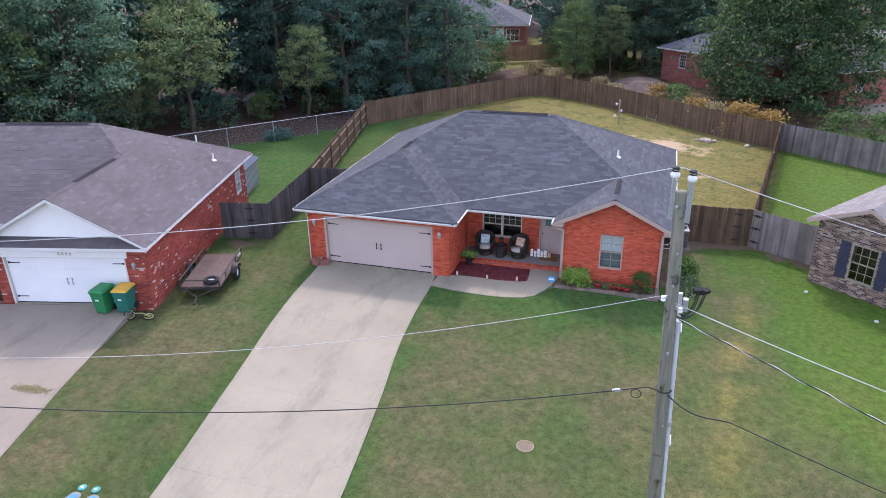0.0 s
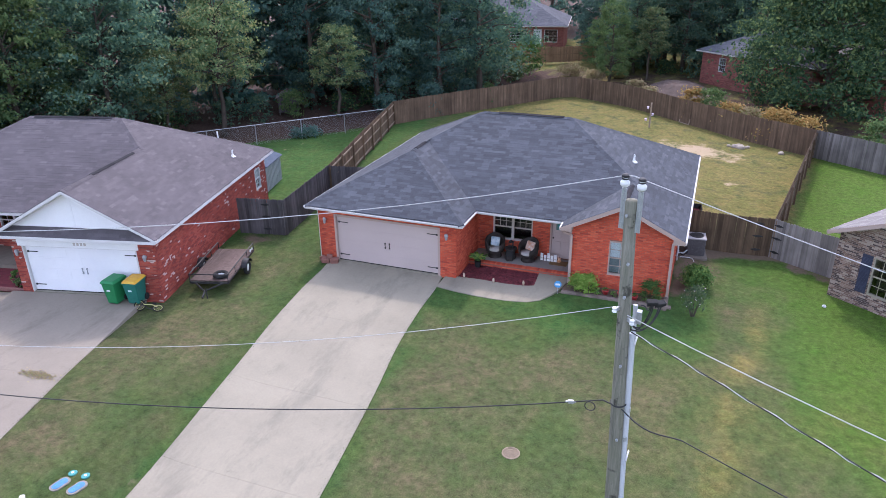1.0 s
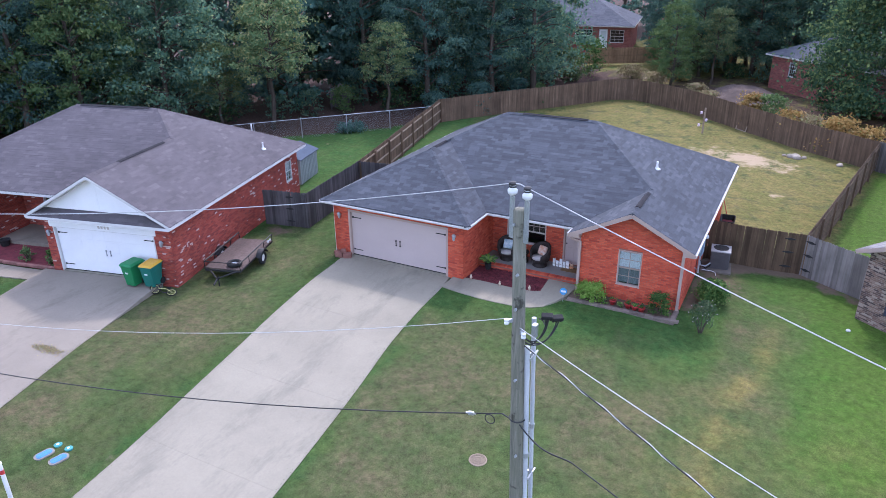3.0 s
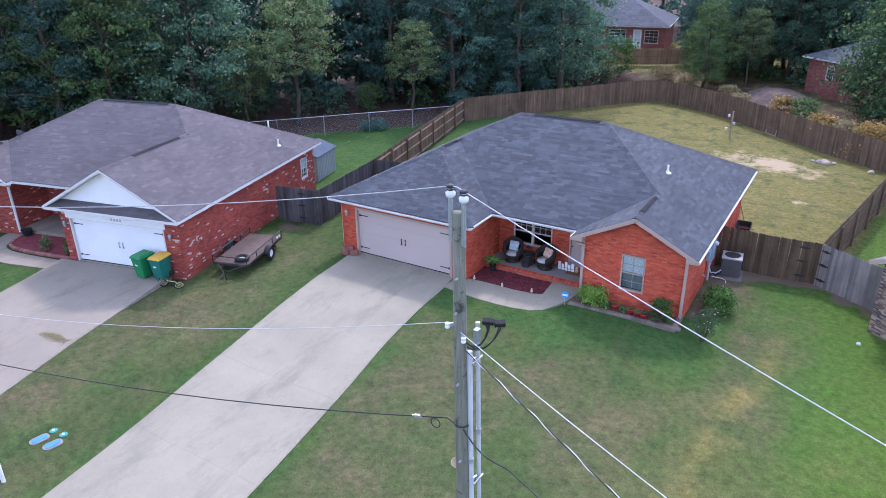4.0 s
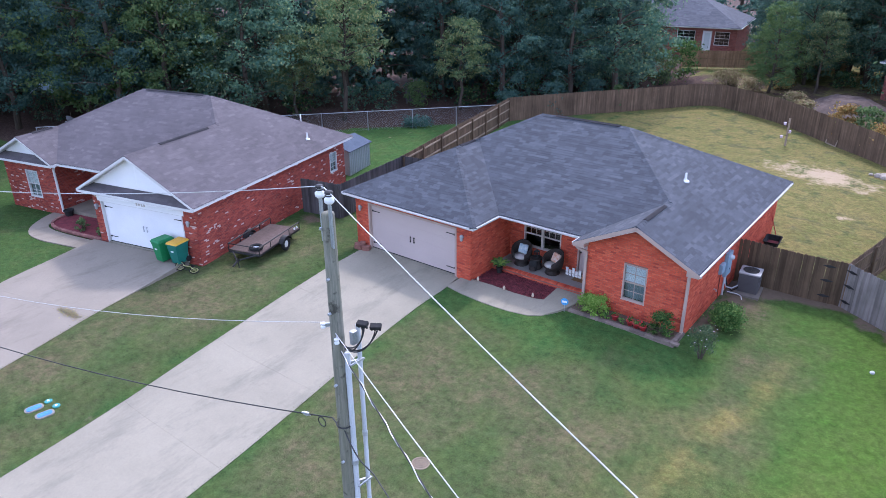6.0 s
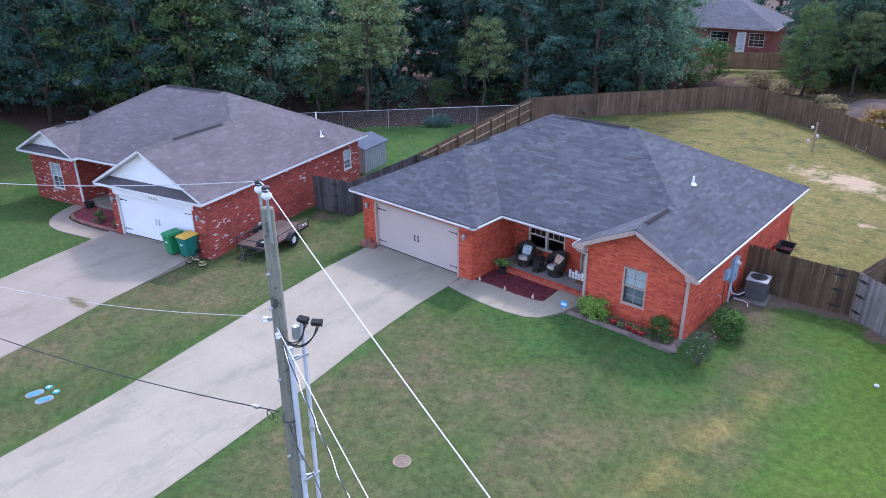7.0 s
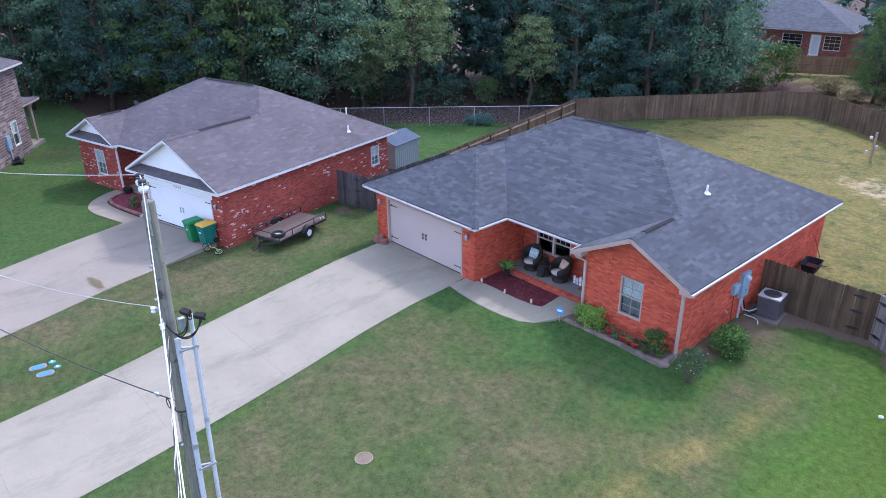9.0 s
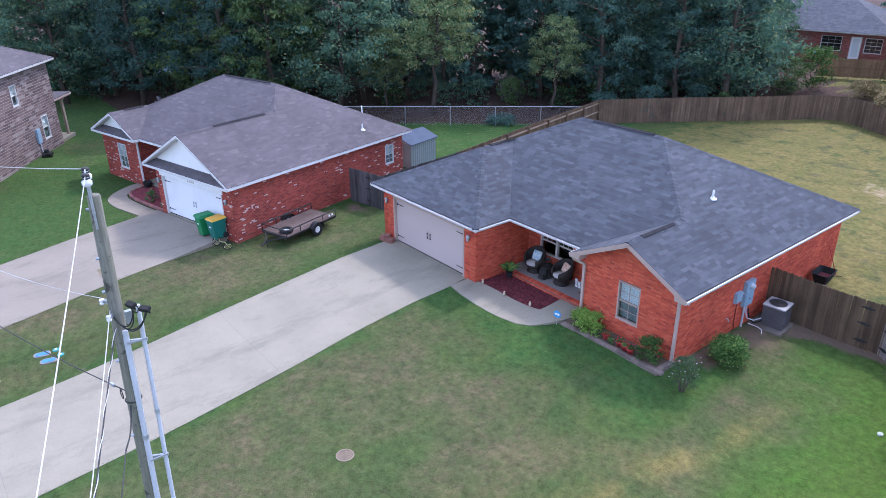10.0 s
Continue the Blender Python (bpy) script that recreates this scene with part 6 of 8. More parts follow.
# ---- two-storey brick house beyond ----
ta = math.degrees(math.atan2(0.58, -0.81))
tsh = thing("house", -42.56, 17.37, 0, ta, "two-storey greyish brown brick house with grey roof", "house")
BT = dict(brick="brick_th", mortar="mortar_rh")
M["brick_th"] = surface("faded_brown_brick", None, None, 0.9, 60, 0.85, 0.3, stops=[(0.0, (0.165, 0.115, 0.108, 1)), (0.3, (0.20, 0.145, 0.136, 1)), (0.6, (0.125, 0.088, 0.085, 1)), (0.88, (0.27, 0.225, 0.21, 1))], wear=0.2)
wins = [(12 - 2.3, 12 - 1.45, 0.75, 2.25), (12 - 5.1, 12 - 4.4, 3.5, 4.75)]
brick_wall(tsh, (-12, 0), (0, 0), -0.6, 5.45, wins, **BT)
for w in wins:
    window(tsh, (-12, 0), (1, 0), *w, "trim", 2, 2, "upper", muntin=False)
brick_wall(tsh, (0, 0), (0, 9), -0.6, 5.45, [], **BT)
brick_wall(tsh, (0, 9), (-12, 9), -0.6, 5.45, [], **BT)
brick_wall(tsh, (-12, 9), (-12, 0), -0.6, 5.45, [], **BT)
te, tk = 5.6, 0.5
roof_slope(tsh, [(-12.4, -0.4), (0.4, -0.4), (-4.5, 4.5), (-7.5, 4.5)], (-12.4, -0.4), (1, 0), (0, 1), tk, te, S)
roof_slope(tsh, [(0.4, -0.4), (0.4, 9.4), (-4.5, 4.5)], (0.4, -0.4), (0, 1), (-1, 0), tk, te, S)
roof_slope(tsh, [(-12.4, -0.4), (-12.4, 9.4), (-7.5, 4.5)], (-12.4, 9.4), (0, -1), (1, 0), tk, te, S)
roof_slope(tsh, [(-12.4, 9.4), (0.4, 9.4), (-4.5, 4.5), (-7.5, 4.5)], (0.4, 9.4), (-1, 0), (0, -1), tk, te, S)
ridge_caps(tsh, (0.4, -0.4, te), (-4.5, 4.5, te + tk * 4.9), S)
gutter(tsh, (-12.4, -0.4), (0.4, -0.4), te, deep=0.05)
gutter(tsh, (0.4, -0.4), (0.4, 9.4), te, deep=0.05)
soffit(tsh, [(-12.35, -0.35), (0.35, -0.35), (0.35, 9.35), (-12.35, 9.35)], te - 0.165)
# covered patio at its back
part("patio_roof", boxes((0.0, 0.25, 2.72, 3.0, 5.5, 2.78)), M["soffit"], tsh)
part("patio_shingles", boxes((0.0, 0.2, 2.784, 3.05, 5.55, 2.83)), M[S], tsh)
part("patio_fascia", boxes((3.004, 0.2, 2.66, 3.05, 5.55, 2.78), (0.0, 0.2, 2.66, 3.0, 0.246, 2.78)), M["trim_tan"], tsh)
part("patio_gutter", tube(bmesh.new(), [(2.9, 0.17, 2.70), (2.35, 0.45, 2.55), (2.15, 0.5, 2.35), (2.15, 0.5, 0.05)], 0.04, 8), M["trim_tan"], tsh)
for y in (0.55, 5.2):
    part("patio_post", boxes((1.95, y - 0.07, -0.2, 2.09, y + 0.07, 2.75), bevel=0.01), M["rail_wood"], tsh)
    bm = bmesh.new()
    beam(bm, (2.02, y, 2.3), (2.5, y, 2.74), 0.09, 0.09, (0, 1, 0))
    part("brace", bm, M["rail_wood"], tsh)
part("patio_floor", boxes((0.0, 0.2, -0.4, 2.4, 5.6, 0.02)), M["concrete"], tsh)
part("meter_box", boxes((-3.4, -0.14, 0.75, -2.95, 0.0, 1.65), bevel=0.01), M["meter_grey"], tsh)
part("conduit", tube(bmesh.new(), [(-3.15, -0.06, 0.75), (-3.15, -0.06, -0.3)], 0.03, 8), M["pvc"], tsh)


# folded push mower leaning by the wall
mw = thing("push_mower", -39.55, 15.75, gz(-39.55, 15.75), ta + 20, "black push mower standing beside a brick wall", "mower")
part("deck", boxes((-0.28, -0.26, 0.10, 0.28, 0.26, 0.26), bevel=0.05), M["rubber"], mw)
part("engine", boxes((-0.14, -0.14, 0.262, 0.14, 0.14, 0.46), bevel=0.04), M["black"], mw)
for x in (-0.32, 0.32):
    for y in (-0.22, 0.22):
        part("wheel", torus(bmesh.new(), (x, y, 0.11), 0.075, 0.034, "x", 16, 6), M["rubber"], mw)
    part("handle", tube(bmesh.new(), [(x * 0.8, 0.24, 0.2), (x * 0.75, 0.62, 0.92)], 0.014, 6), M["black"], mw)
part("handle_bar", tube(bmesh.new(), [(-0.24, 0.62, 0.92), (0.24, 0.62, 0.92)], 0.018, 6), M["black"], mw)


# ---- houses beyond the back fence ----
def far_house(x, y, turn, L, W, eave, k, brick, roof, wins, label, door=None, z=0.0):
    """A plain hipped brick house; the wall with the windows runs along its local x axis at y = 0."""
    h = thing("house", x, y, z, turn, label, "house")
    holes = [w for w in wins] + ([door] if door else [])
    p = [(0, 0), (L, 0), (L, W), (0, W)]
    for i in range(4):
        bm_holes = holes if i == 0 else []
        brick_wall(h, p[i], p[(i + 1) % 4], -0.6, eave - 0.15, bm_holes, brick, "mortar_nb", coarse=1.4)
    for w in wins:
        window(h, (0, 0), (1, 0), *w, "trim", 3, 2, False)
    if door:
        part("door", boxes((door[0] + 0.05, 0.05, door[2], door[1] - 0.05, 0.10, door[3] - 0.05)), M["door_white"], h)
        part("door_glass", boxes((door[0] + 0.2, 0.035, door[2] + 0.25, door[1] - 0.2, 0.05, door[3] - 0.2)), M["blind"], h)
        opening_trim(h, (0, 0), (1, 0), *door, "trim", 0.07)
    o, m = 0.45, W / 2
    roof_slope(h, [(-o, -o), (L + o, -o), (L - m, m), (m, m)], (-o, -o), (1, 0), (0, 1), k, eave, roof, 0.2)
    roof_slope(h, [(L + o, -o), (L + o, W + o), (L - m, m)], (L + o, -o), (0, 1), (-1, 0), k, eave, roof, 0.2)
    roof_slope(h, [(-o, -o), (-o, W + o), (m, m)], (-o, W + o), (0, -1), (1, 0), k, eave, roof, 0.2)
    roof_slope(h, [(-o, W + o), (L + o, W + o), (L - m, m), (m, m)], (L + o, W + o), (-1, 0), (0, -1), k, eave, roof, 0.2)
    for a, b in (((-o, -o), (L + o, -o)), ((L + o, -o), (L + o, W + o)), ((-o, W + o), (-o, -o))):
        gutter(h, a, b, eave, deep=0.05)
    soffit(h, [(-o + .02, -o + .02), (L + o - .02, -o + .02), (L + o - .02, W + o - .02), (-o + .02, W + o - .02)], eave - 0.165)
    for i in range(3):
        roof_pipe(h, L * (0.35 + 0.12 * i), m - 0.4, eave + k * (m - 0.1), 0.4)
    return h


M["fence_tan"] = timber("tan_stained_fence", (0.24, 0.145, 0.080, 1), (0.32, 0.20, 0.115, 1), 0.16)
M["mound"] = surface("loose_grey_brown_dirt", (0.125, 0.092, 0.078, 1), (0.075, 0.056, 0.05, 1), 1.2, 12, 0.95, 0.6)
M["shingle_far"] = shingle_mat("grey_blue_shingle", [(0.0, (0.066, 0.071, 0.086, 1)), (1.0, (0.098, 0.104, 0.120, 1))])
M["brick_far"] = surface("far_red_brick", None, None, 0.8, 40, 0.85, 0.2, stops=[(0.0, (0.25, 0.085, 0.07, 1)), (0.4, (0.30, 0.105, 0.085, 1)), (0.75, (0.21, 0.07, 0.06, 1))], wear=0.15)
far_house(-35.3, 84.2, 9.0, 18.6, 11.0, 2.8, 0.5, "brick_far", "shingle_far", [(12.2, 14.2, 0.85, 2.3), (16.3, 17.9, 0.85, 2.3)], "far red brick house with blue-grey hipped roof", (15.0, 16.0, 0.15, 2.35), z=0.6)
far_house(-14.5, 100.0, 20.0, 14.0, 10.0, 3.2, 0.5, "brick_far", "shingle_rh", [(2.0, 3.2, 1.0, 2.3)], "far brick house with pale roof among trees", z=0.4)
far_house(-0.55, 73.9, -42.0, 12.0, 9.0, 3.0, 0.45, "brick_far", "shingle_far", [(2.1, 2.9, 1.25, 2.5)], "small brick house beyond the back fence", z=0.0)
far_house(13.3, 62.6, 38.0, 13.0, 9.0, 3.0, 0.45, "brick_far", "shingle_rh", [(1.6, 2.4, 1.2, 2.5), (6.0, 7.4, 0.9, 2.4)], "brick house with pale roof and patio behind a large tree", z=0.0)
fence([(-19.5, 78.2), (-12.6, 82.0), (-5.0, 85.5)], "fence_tan", "tan stained privacy fence below a far house", rails=-1, rail_mat="fence_tan", h=1.7, base=0.2)
fence([(-15.0, 88.4), (-8.5, 91.5)], "fence_red", "orange-brown stained fence by the far house", rails=-1, rail_mat="fence_red", h=2.0, base=0.6)
patio = solid("patio", boxes((0, 0, -0.4, 6.0, 3.2, 0.03)), M["concrete"], "pale concrete patio beside a brick house", "patio", kind="structure", m=pose(15.0, 60.6, 0.0, 0, 0, 38))
bm = bmesh.new()
bmesh.ops.create_grid(bm, x_segments=40, y_segments=30, size=1.0)
for v in bm.verts:
    r = math.hypot(v.co.x, v.co.y)
    f = max(0.0, 1 - r * (1 + 0.25 * noise.noise(Vector((v.co.x * 2, v.co.y * 2, 3)))))
    v.co.z = 0.85 * min(1.0, 1.6 * f) + 0.22 * f * noise.noise(Vector((v.co.x * 7, v.co.y * 7, 1))) - 0.12
    v.co.x *= 3.4
    v.co.y *= 4.2
prism(bm, [(-3.0, -3.8, -0.3), (3.0, -3.8, -0.3), (3.0, 3.8, -0.3), (-3.0, 3.8, -0.3)], (0, 0, 0.1))
solid("dirt_mound", bm, M["mound"], "rough mound of grey-brown dirt beyond the back fence", "mound", m=pose(-2.2, 69.4, gz(-2.2, 69.4), 0, 0, 15))
# small grey playhouse at the edge of the woods
ph = thing("playhouse", PH[0], PH[1], gz(*PH) - 0.2, 30, "small weathered grey playhouse at the wood's edge", "playhouse")
part("playhouse_wall", boxes((-0.9, -0.8, 0.5, 0.9, 0.8, 2.0)), M["fence_dark"], ph)
for x, y in ((-0.8, -0.7), (0.8, -0.7), (0.8, 0.7), (-0.8, 0.7)):
    part("leg", boxes((x - 0.06, y - 0.06, -0.2, x + 0.06, y + 0.06, 0.5)), M["fence_dark"], ph)
# Flat dark slab on the wall stands in for the shaded opening.
part("playhouse_window", boxes((-0.3, -0.815, 1.15, 0.3, -0.80, 1.65)), M["unlit_dark"], ph)
bm = bmesh.new()
for sgn in (-1, 1):
    prism(bm, [(sgn * 1.1, -1.0, 1.95), (0, -1.0, 2.6), (0, -1.0, 2.66), (sgn * 1.1, -1.0, 2.01)], (0, 2.0, 0))
part("playhouse_roof", bm, M["fence_grey"], ph)
ph.scale = (0.85, 0.85, 0.8)

# blue and white tarpaulin canopy in the woods
canopy = thing("tarpaulin_canopy", TARP[0], TARP[1], gz(*TARP), 25, "blue and white tarpaulin canopy on poles among trees", "canopy")
bm = bmesh.new()
bmesh.ops.create_grid(bm, x_segments=16, y_segments=8, size=1.0)
for v in bm.verts:
    v.co.z = 2.5 - 0.35 * v.co.x ** 2 - 0.25 * v.co.y ** 2 + 0.10 * noise.noise(v.co * 2.3)
    v.co.x *= 1.15
    v.co.y *= 0.8
top = bmesh.ops.extrude_face_region(bm, geom=bm.faces[:])
bmesh.ops.translate(bm, vec=(0, 0, 0.02), verts=[q for q in top["geom"] if isinstance(q, bmesh.types.BMVert)])
part("tarpaulin", bm, surface("blue_white_tarpaulin", (0.10, 0.22, 0.34, 1), (0.42, 0.48, 0.52, 1), 1.6, 20, 0.5, 0.1), canopy)
for x, y in ((-1.05, -0.7), (1.05, -0.7), (1.05, 0.7), (-1.05, 0.7)):
    part("canopy_pole", tube(bmesh.new(), [(x, y, -0.1), (x, y, 2.0)], 0.025, 8), M["bark"], canopy)
canopy.scale = (0.9, 0.9, (3.05 - gz(*TARP)) / 2.5)


# ---- utility pole and lines ----
PX, PY = 0.0, 10.40
pole = thing("utility_pole", PX, PY, gz(PX, PY), 0, "weathered wooden utility pole with conduits and insulators", "pole")
pz = gz(PX, PY)


def pl(x, y, z):
    """A place on the pole, which leans a little."""
    return (x - PX - 0.007 + (9.4 - z) * 0.0353, y - PY + 0.039 - (9.4 - z) * 0.0331, z - pz)


def pa(x, y, z):
    return (x - PX, y - PY, z - pz)


bm = bmesh.new()
tube(bm, [pl(PX, PY, z) for z in (-1.0, 2.5, 6.0, 9.40, 9.42)], [0.136, 0.123, 0.108, 0.093, 0.080], 20)
smooth(part("pole_shaft", bm, M["pole_wood"], pole))


def insulator(x, y, z, side):
    """A white pin-top insulator on a steel bracket."""
    br = bmesh.new()
    tube(br, [(x, y, z - 0.12), (x, y, z - 0.55)], 0.022, 8)
    beam(br, (x, y, z - 0.15), (x, y, z - 0.78), 0.075, 0.025, (0.3, 1, 0))
    b = part("insulator_bracket", br, M["galv"], pole, "galvanised pole-top bracket")
    lb = bmesh.new()
    lathe(lb, [(0.0, -0.13), (0.04, -0.13), (0.070, -0.10), (0.072, -0.05), (0.048, -0.03), (0.04, 0.0), (0.048, 0.015), (0.05, 0.04), (0.025, 0.052), (0.0, 0.052)], 18, (x, y, z))
    smooth(part("insulator", lb, M["porcelain"], b, "white porcelain insulator"))
    lb = bmesh.new()
    torus(lb, (x, y, z - 0.005), 0.046, 0.012, "z", 16, 6)
    lathe(lb, [(0.0, 0.066), (0.035, 0.064), (0.056, 0.05), (0.058, 0.02), (0.05, 0.016)], 16, (x, y, z))
    part("wire_tie", lb, M["cable"], b)


insulator(*pa(-0.123, 10.43, 9.74), -1)
insulator(*pa(0.122, 10.37, 9.72), 1)
# dead-end spools
for x, y, z in ((-0.13, 10.25, 7.69), (0.14, 10.25, 7.52)):
    bm = bmesh.new()
    lathe(bm, [(0.0, -0.042), (0.038, -0.038), (0.038, -0.016), (0.022, 0.0), (0.038, 0.016), (0.038, 0.038), (0.0, 0.042)], 14, pl(x, y, z))
    sp = part("spool_insulator", bm, M["porcelain"], pole, "small white spool insulator")
    bm = bmesh.new()
    beam(bm, pl(x, y, z), pl(0.0, 10.4, z), 0.03, 0.06)
    part("clevis", bm, M["galv"], sp)
# conduits
for k, (x, y, zt, r) in enumerate(((0.132, 10.44, 7.23, 0.045), (0.140, 10.69, 7.60, 0.036))):
    part("conduit", tube(bmesh.new(), [pl(x, y, pz - 0.3), pl(x, y, zt)], r, 12), M["pvc"], pole, "grey riser conduit")
    bm = bmesh.new()
    for z in (2.4, 5.25 + 0.4 * k):
        tube(bm, [pl(x, y, z - 0.04), pl(x, y, z + 0.04)], r + 0.008, 12)
    part("conduit_coupling", bm, M["galv"], pole)
for z in (6.98, 4.75, 2.5):
    bm = bmesh.new()
    beam(bm, pl(0.0, 10.42, z), pl(0.15, 10.74, z), 0.035, 0.05)
    beam(bm, pl(0.19, 10.42, z + 0.05), pl(0.20, 10.72, z + 0.05), 0.02, 0.03)
    part("standoff_bracket", bm, M["galv"], pole)
bm = bmesh.new()
tube(bm, [pl(-0.14, 10.40, 2.6), pl(-0.14, 10.40, pz - 0.2)], 0.008, 6)
part("ground_wire", bm, M["cable"], pole)
for x, y, z in ((-0.05, 10.30, 9.2), (0.02, 10.285, 8.45), (0.0, 10.28, 7.9), (0.01, 10.275, 6.7), (0.03, 10.275, 5.3)):
    bm = bmesh.new()
    lathe(bm, [(0.0, -0.03), (0.022, -0.025), (0.022, 0.02), (0.0, 0.02)], 6, pl(x, y, z), "y")
    part("bolt", bm, M["galv"], pole)
# weather heads and drip loops
for x, y, z, a in ((0.45, 10.52, 7.76, 20), (0.56, 10.68, 7.68, 35)):
    bm = bmesh.new()
    box(bm, -0.085, -0.05, -0.03, 0.085, 0.05, 0.035, bevel=0.012)
    for i in range(4):
        tube(bm, [(-0.06 + 0.04 * i, 0, -0.03), (-0.06 + 0.04 * i, 0, -0.075)], 0.015, 6)
    bmesh.ops.transform(bm, matrix=pose(*pa(x, y, z), 15, 0, a), verts=bm.verts[:])
    part("connector_block", bm, M["rubber"], pole, "black cable connector block")
part("splice_box", boxes(pa(0.24, 10.44, 7.38) + pa(0.32, 10.54, 7.60), bevel=0.01), M["galv"], pole)


loops = [((0.17, 10.40, 7.30), (0.27, 10.44, 7.20), (0.40, 10.55, 7.35), (0.45, 10.53, 7.70)), ((0.17, 10.40, 7.31), (0.33, 10.47, 7.16), (0.50, 10.62, 7.30), (0.55, 10.68, 7.62)), ((0.28, 10.63, 7.62), (0.37, 10.66, 7.66), (0.40, 10.60, 7.45), (0.43, 10.52, 7.70)),
         ((0.15, 10.30, 7.50), (0.28, 10.38, 7.22), (0.45, 10.50, 7.38), (0.47, 10.53, 7.70)), ((0.15, 10.30, 7.50), (0.30, 10.42, 7.14), (0.52, 10.58, 7.32), (0.58, 10.69, 7.62))]
for pts in loops:
    q = [Vector(pa(*p)) for p in pts]
    cur = []
    for i in range(13):
        t = i / 12
        cur.append(q[0] * (1 - t) ** 3 + q[1] * 3 * t * (1 - t) ** 2 + q[2] * 3 * t * t * (1 - t) + q[3] * t ** 3)
    part("drip_loop", tube(bmesh.new(), cur, 0.011, 6), M["cable"], pole)


def line(name, p, d, a, b, length, r, mat, label, steps=28):
    """A hanging line from p along the plan direction d: height a*s + b*s*s."""
    d = Vector(d).normalized()
    pts = []
    for i in range(steps + 1):
        s = length * i / steps
        pts.append((d.x * s, d.y * s, a * s + b * s * s))
    ob = solid(name, tube(bmesh.new(), pts, r, 6), M[mat], label, "cable", "overhead lines", m=Matrix.Translation(p))
    return ob


line("overhead_wire", (-0.123, 10.43, 9.78), (-0.9406, -0.3396), -0.163, 0.0079, 30, 0.007, "wire_al", "bare aluminium wire strung from the pole top")
line("overhead_wire", (0.125, 10.37, 9.76), (0.9455, -0.3256), -0.180, 0.0040, 30, 0.007, "wire_al", "bare aluminium wire strung from the pole top")
solid("jumper_wire", tube(bmesh.new(), [(-0.123, 10.43, 9.78), (0.0, 10.40, 9.79), (0.125, 10.37, 9.76)], 0.009, 6), M["wire_al"], "short jumper wire between two insulators", "cable", "overhead lines")
line("overhead_wire", (-0.13, 10.30, 7.69), (-0.9833, -0.1818), -0.262, 0.0088, 30, 0.0052, "wire_al", "bare neutral wire strung from the pole")
line("overhead_wire", (0.12, 10.28, 7.60), (0.9397, -0.342), -0.170, 0.0080, 30, 0.007, "wire_al", "bare neutral wire strung from the pole")
line("overhead_cable", (-0.13, 10.30, 5.95), (-0.9744, -0.2249), -0.1735, 0.0085, 30, 0.010, "cable", "black communication cable strung from the pole")
line("overhead_cable", (1.17, 9.87, 5.80), (0.9336, -0.3584), -0.112, 0.008, 29, 0.009, "cable", "black communication cable strung from a splice by the pole")
line("service_cable", (0.20, 10.28, 7.32), (0.9272, -0.3746), -0.190, -0.004, 30, 0.010, "cable", "twisted black service cable strung from the pole")
# bare messenger twisted round the service cable
d = Vector((0.9272, -0.3746)).normalized()
pts = []
for i in range(160):
    s = 30 * i / 159
    ph = s * 9.0
    pts.append((d.x * s - d.y * 0.016 * math.cos(ph), d.y * s + d.x * 0.016 * math.cos(ph), -0.190 * s - 0.004 * s * s + 0.016 * math.sin(ph)))
solid("messenger_wire", tube(bmesh.new(), pts, 0.0065, 5), M["wire_al"], "bare messenger wire twisted round a service cable", "cable", "overhead lines", m=Matrix.Translation((0.20, 10.28, 7.32)))
# slack stretch of the communication cable, and its clamps
cur = []
for i in range(19):
    f = i / 18
    cur.append((0.10 + 1.07 * f, 10.28 - 0.41 * f, 5.93 - 0.13 * f - 0.16 * math.sin(math.pi * f) ** 1.2 * (1.25 - 0.5 * f)))
solid("drop_cable", tube(bmesh.new(), cur, 0.012, 6), M["cable"], "slack black cable between the pole and a splice", "cable", "overhead lines")
bm = bmesh.new()
tube(bm, [pa(-0.13, 10.30, 5.95), pa(0.02, 10.25, 5.94)], 0.012, 6)
torus(bm, pl(0.0, 10.40, 5.94), 0.126, 0.012, "z", 20, 6)
part("cable_clamp", bm, M["cable"], pole, "black cable clamp")
cb = thing("cable_splice", -0.63, 10.185, 5.868, 13, "small pale grey splice box on an overhead cable", "splice box")
part("splice_body", boxes((-0.045, -0.022, -0.030, 0.045, 0.022, 0.030), bevel=0.008), M["galv"], cb)
part("splice_cap", boxes((-0.085, -0.012, -0.012, -0.045, 0.012, 0.012), (0.045, -0.012, -0.012, 0.085, 0.012, 0.012)), M["galv"], cb)
bm = bmesh.new()
torus(bm, (-0.32, 10.24, 5.82), 0.085, 0.009, "y", 18, 5)
solid("cable_coil", bm, M["cable"], "small coil of slack cable by the pole", "cable", "overhead lines")


# ---- porch furniture ----
M["wicker"] = surface("dark_wicker", (0.018, 0.014, 0.012, 1), (0.04, 0.032, 0.028, 1), 12, 90, 0.7, 0.6)
M["pillow_print"] = surface("printed_pillow_cloth", (0.66, 0.67, 0.66, 1), (0.20, 0.34, 0.44, 1), 9, 60, 0.9, 0.1)
M["pillow_print_warm"] = surface("cream_pillow_with_orange", (0.62, 0.55, 0.48, 1), (0.50, 0.20, 0.10, 1), 9, 60, 0.9, 0.1)


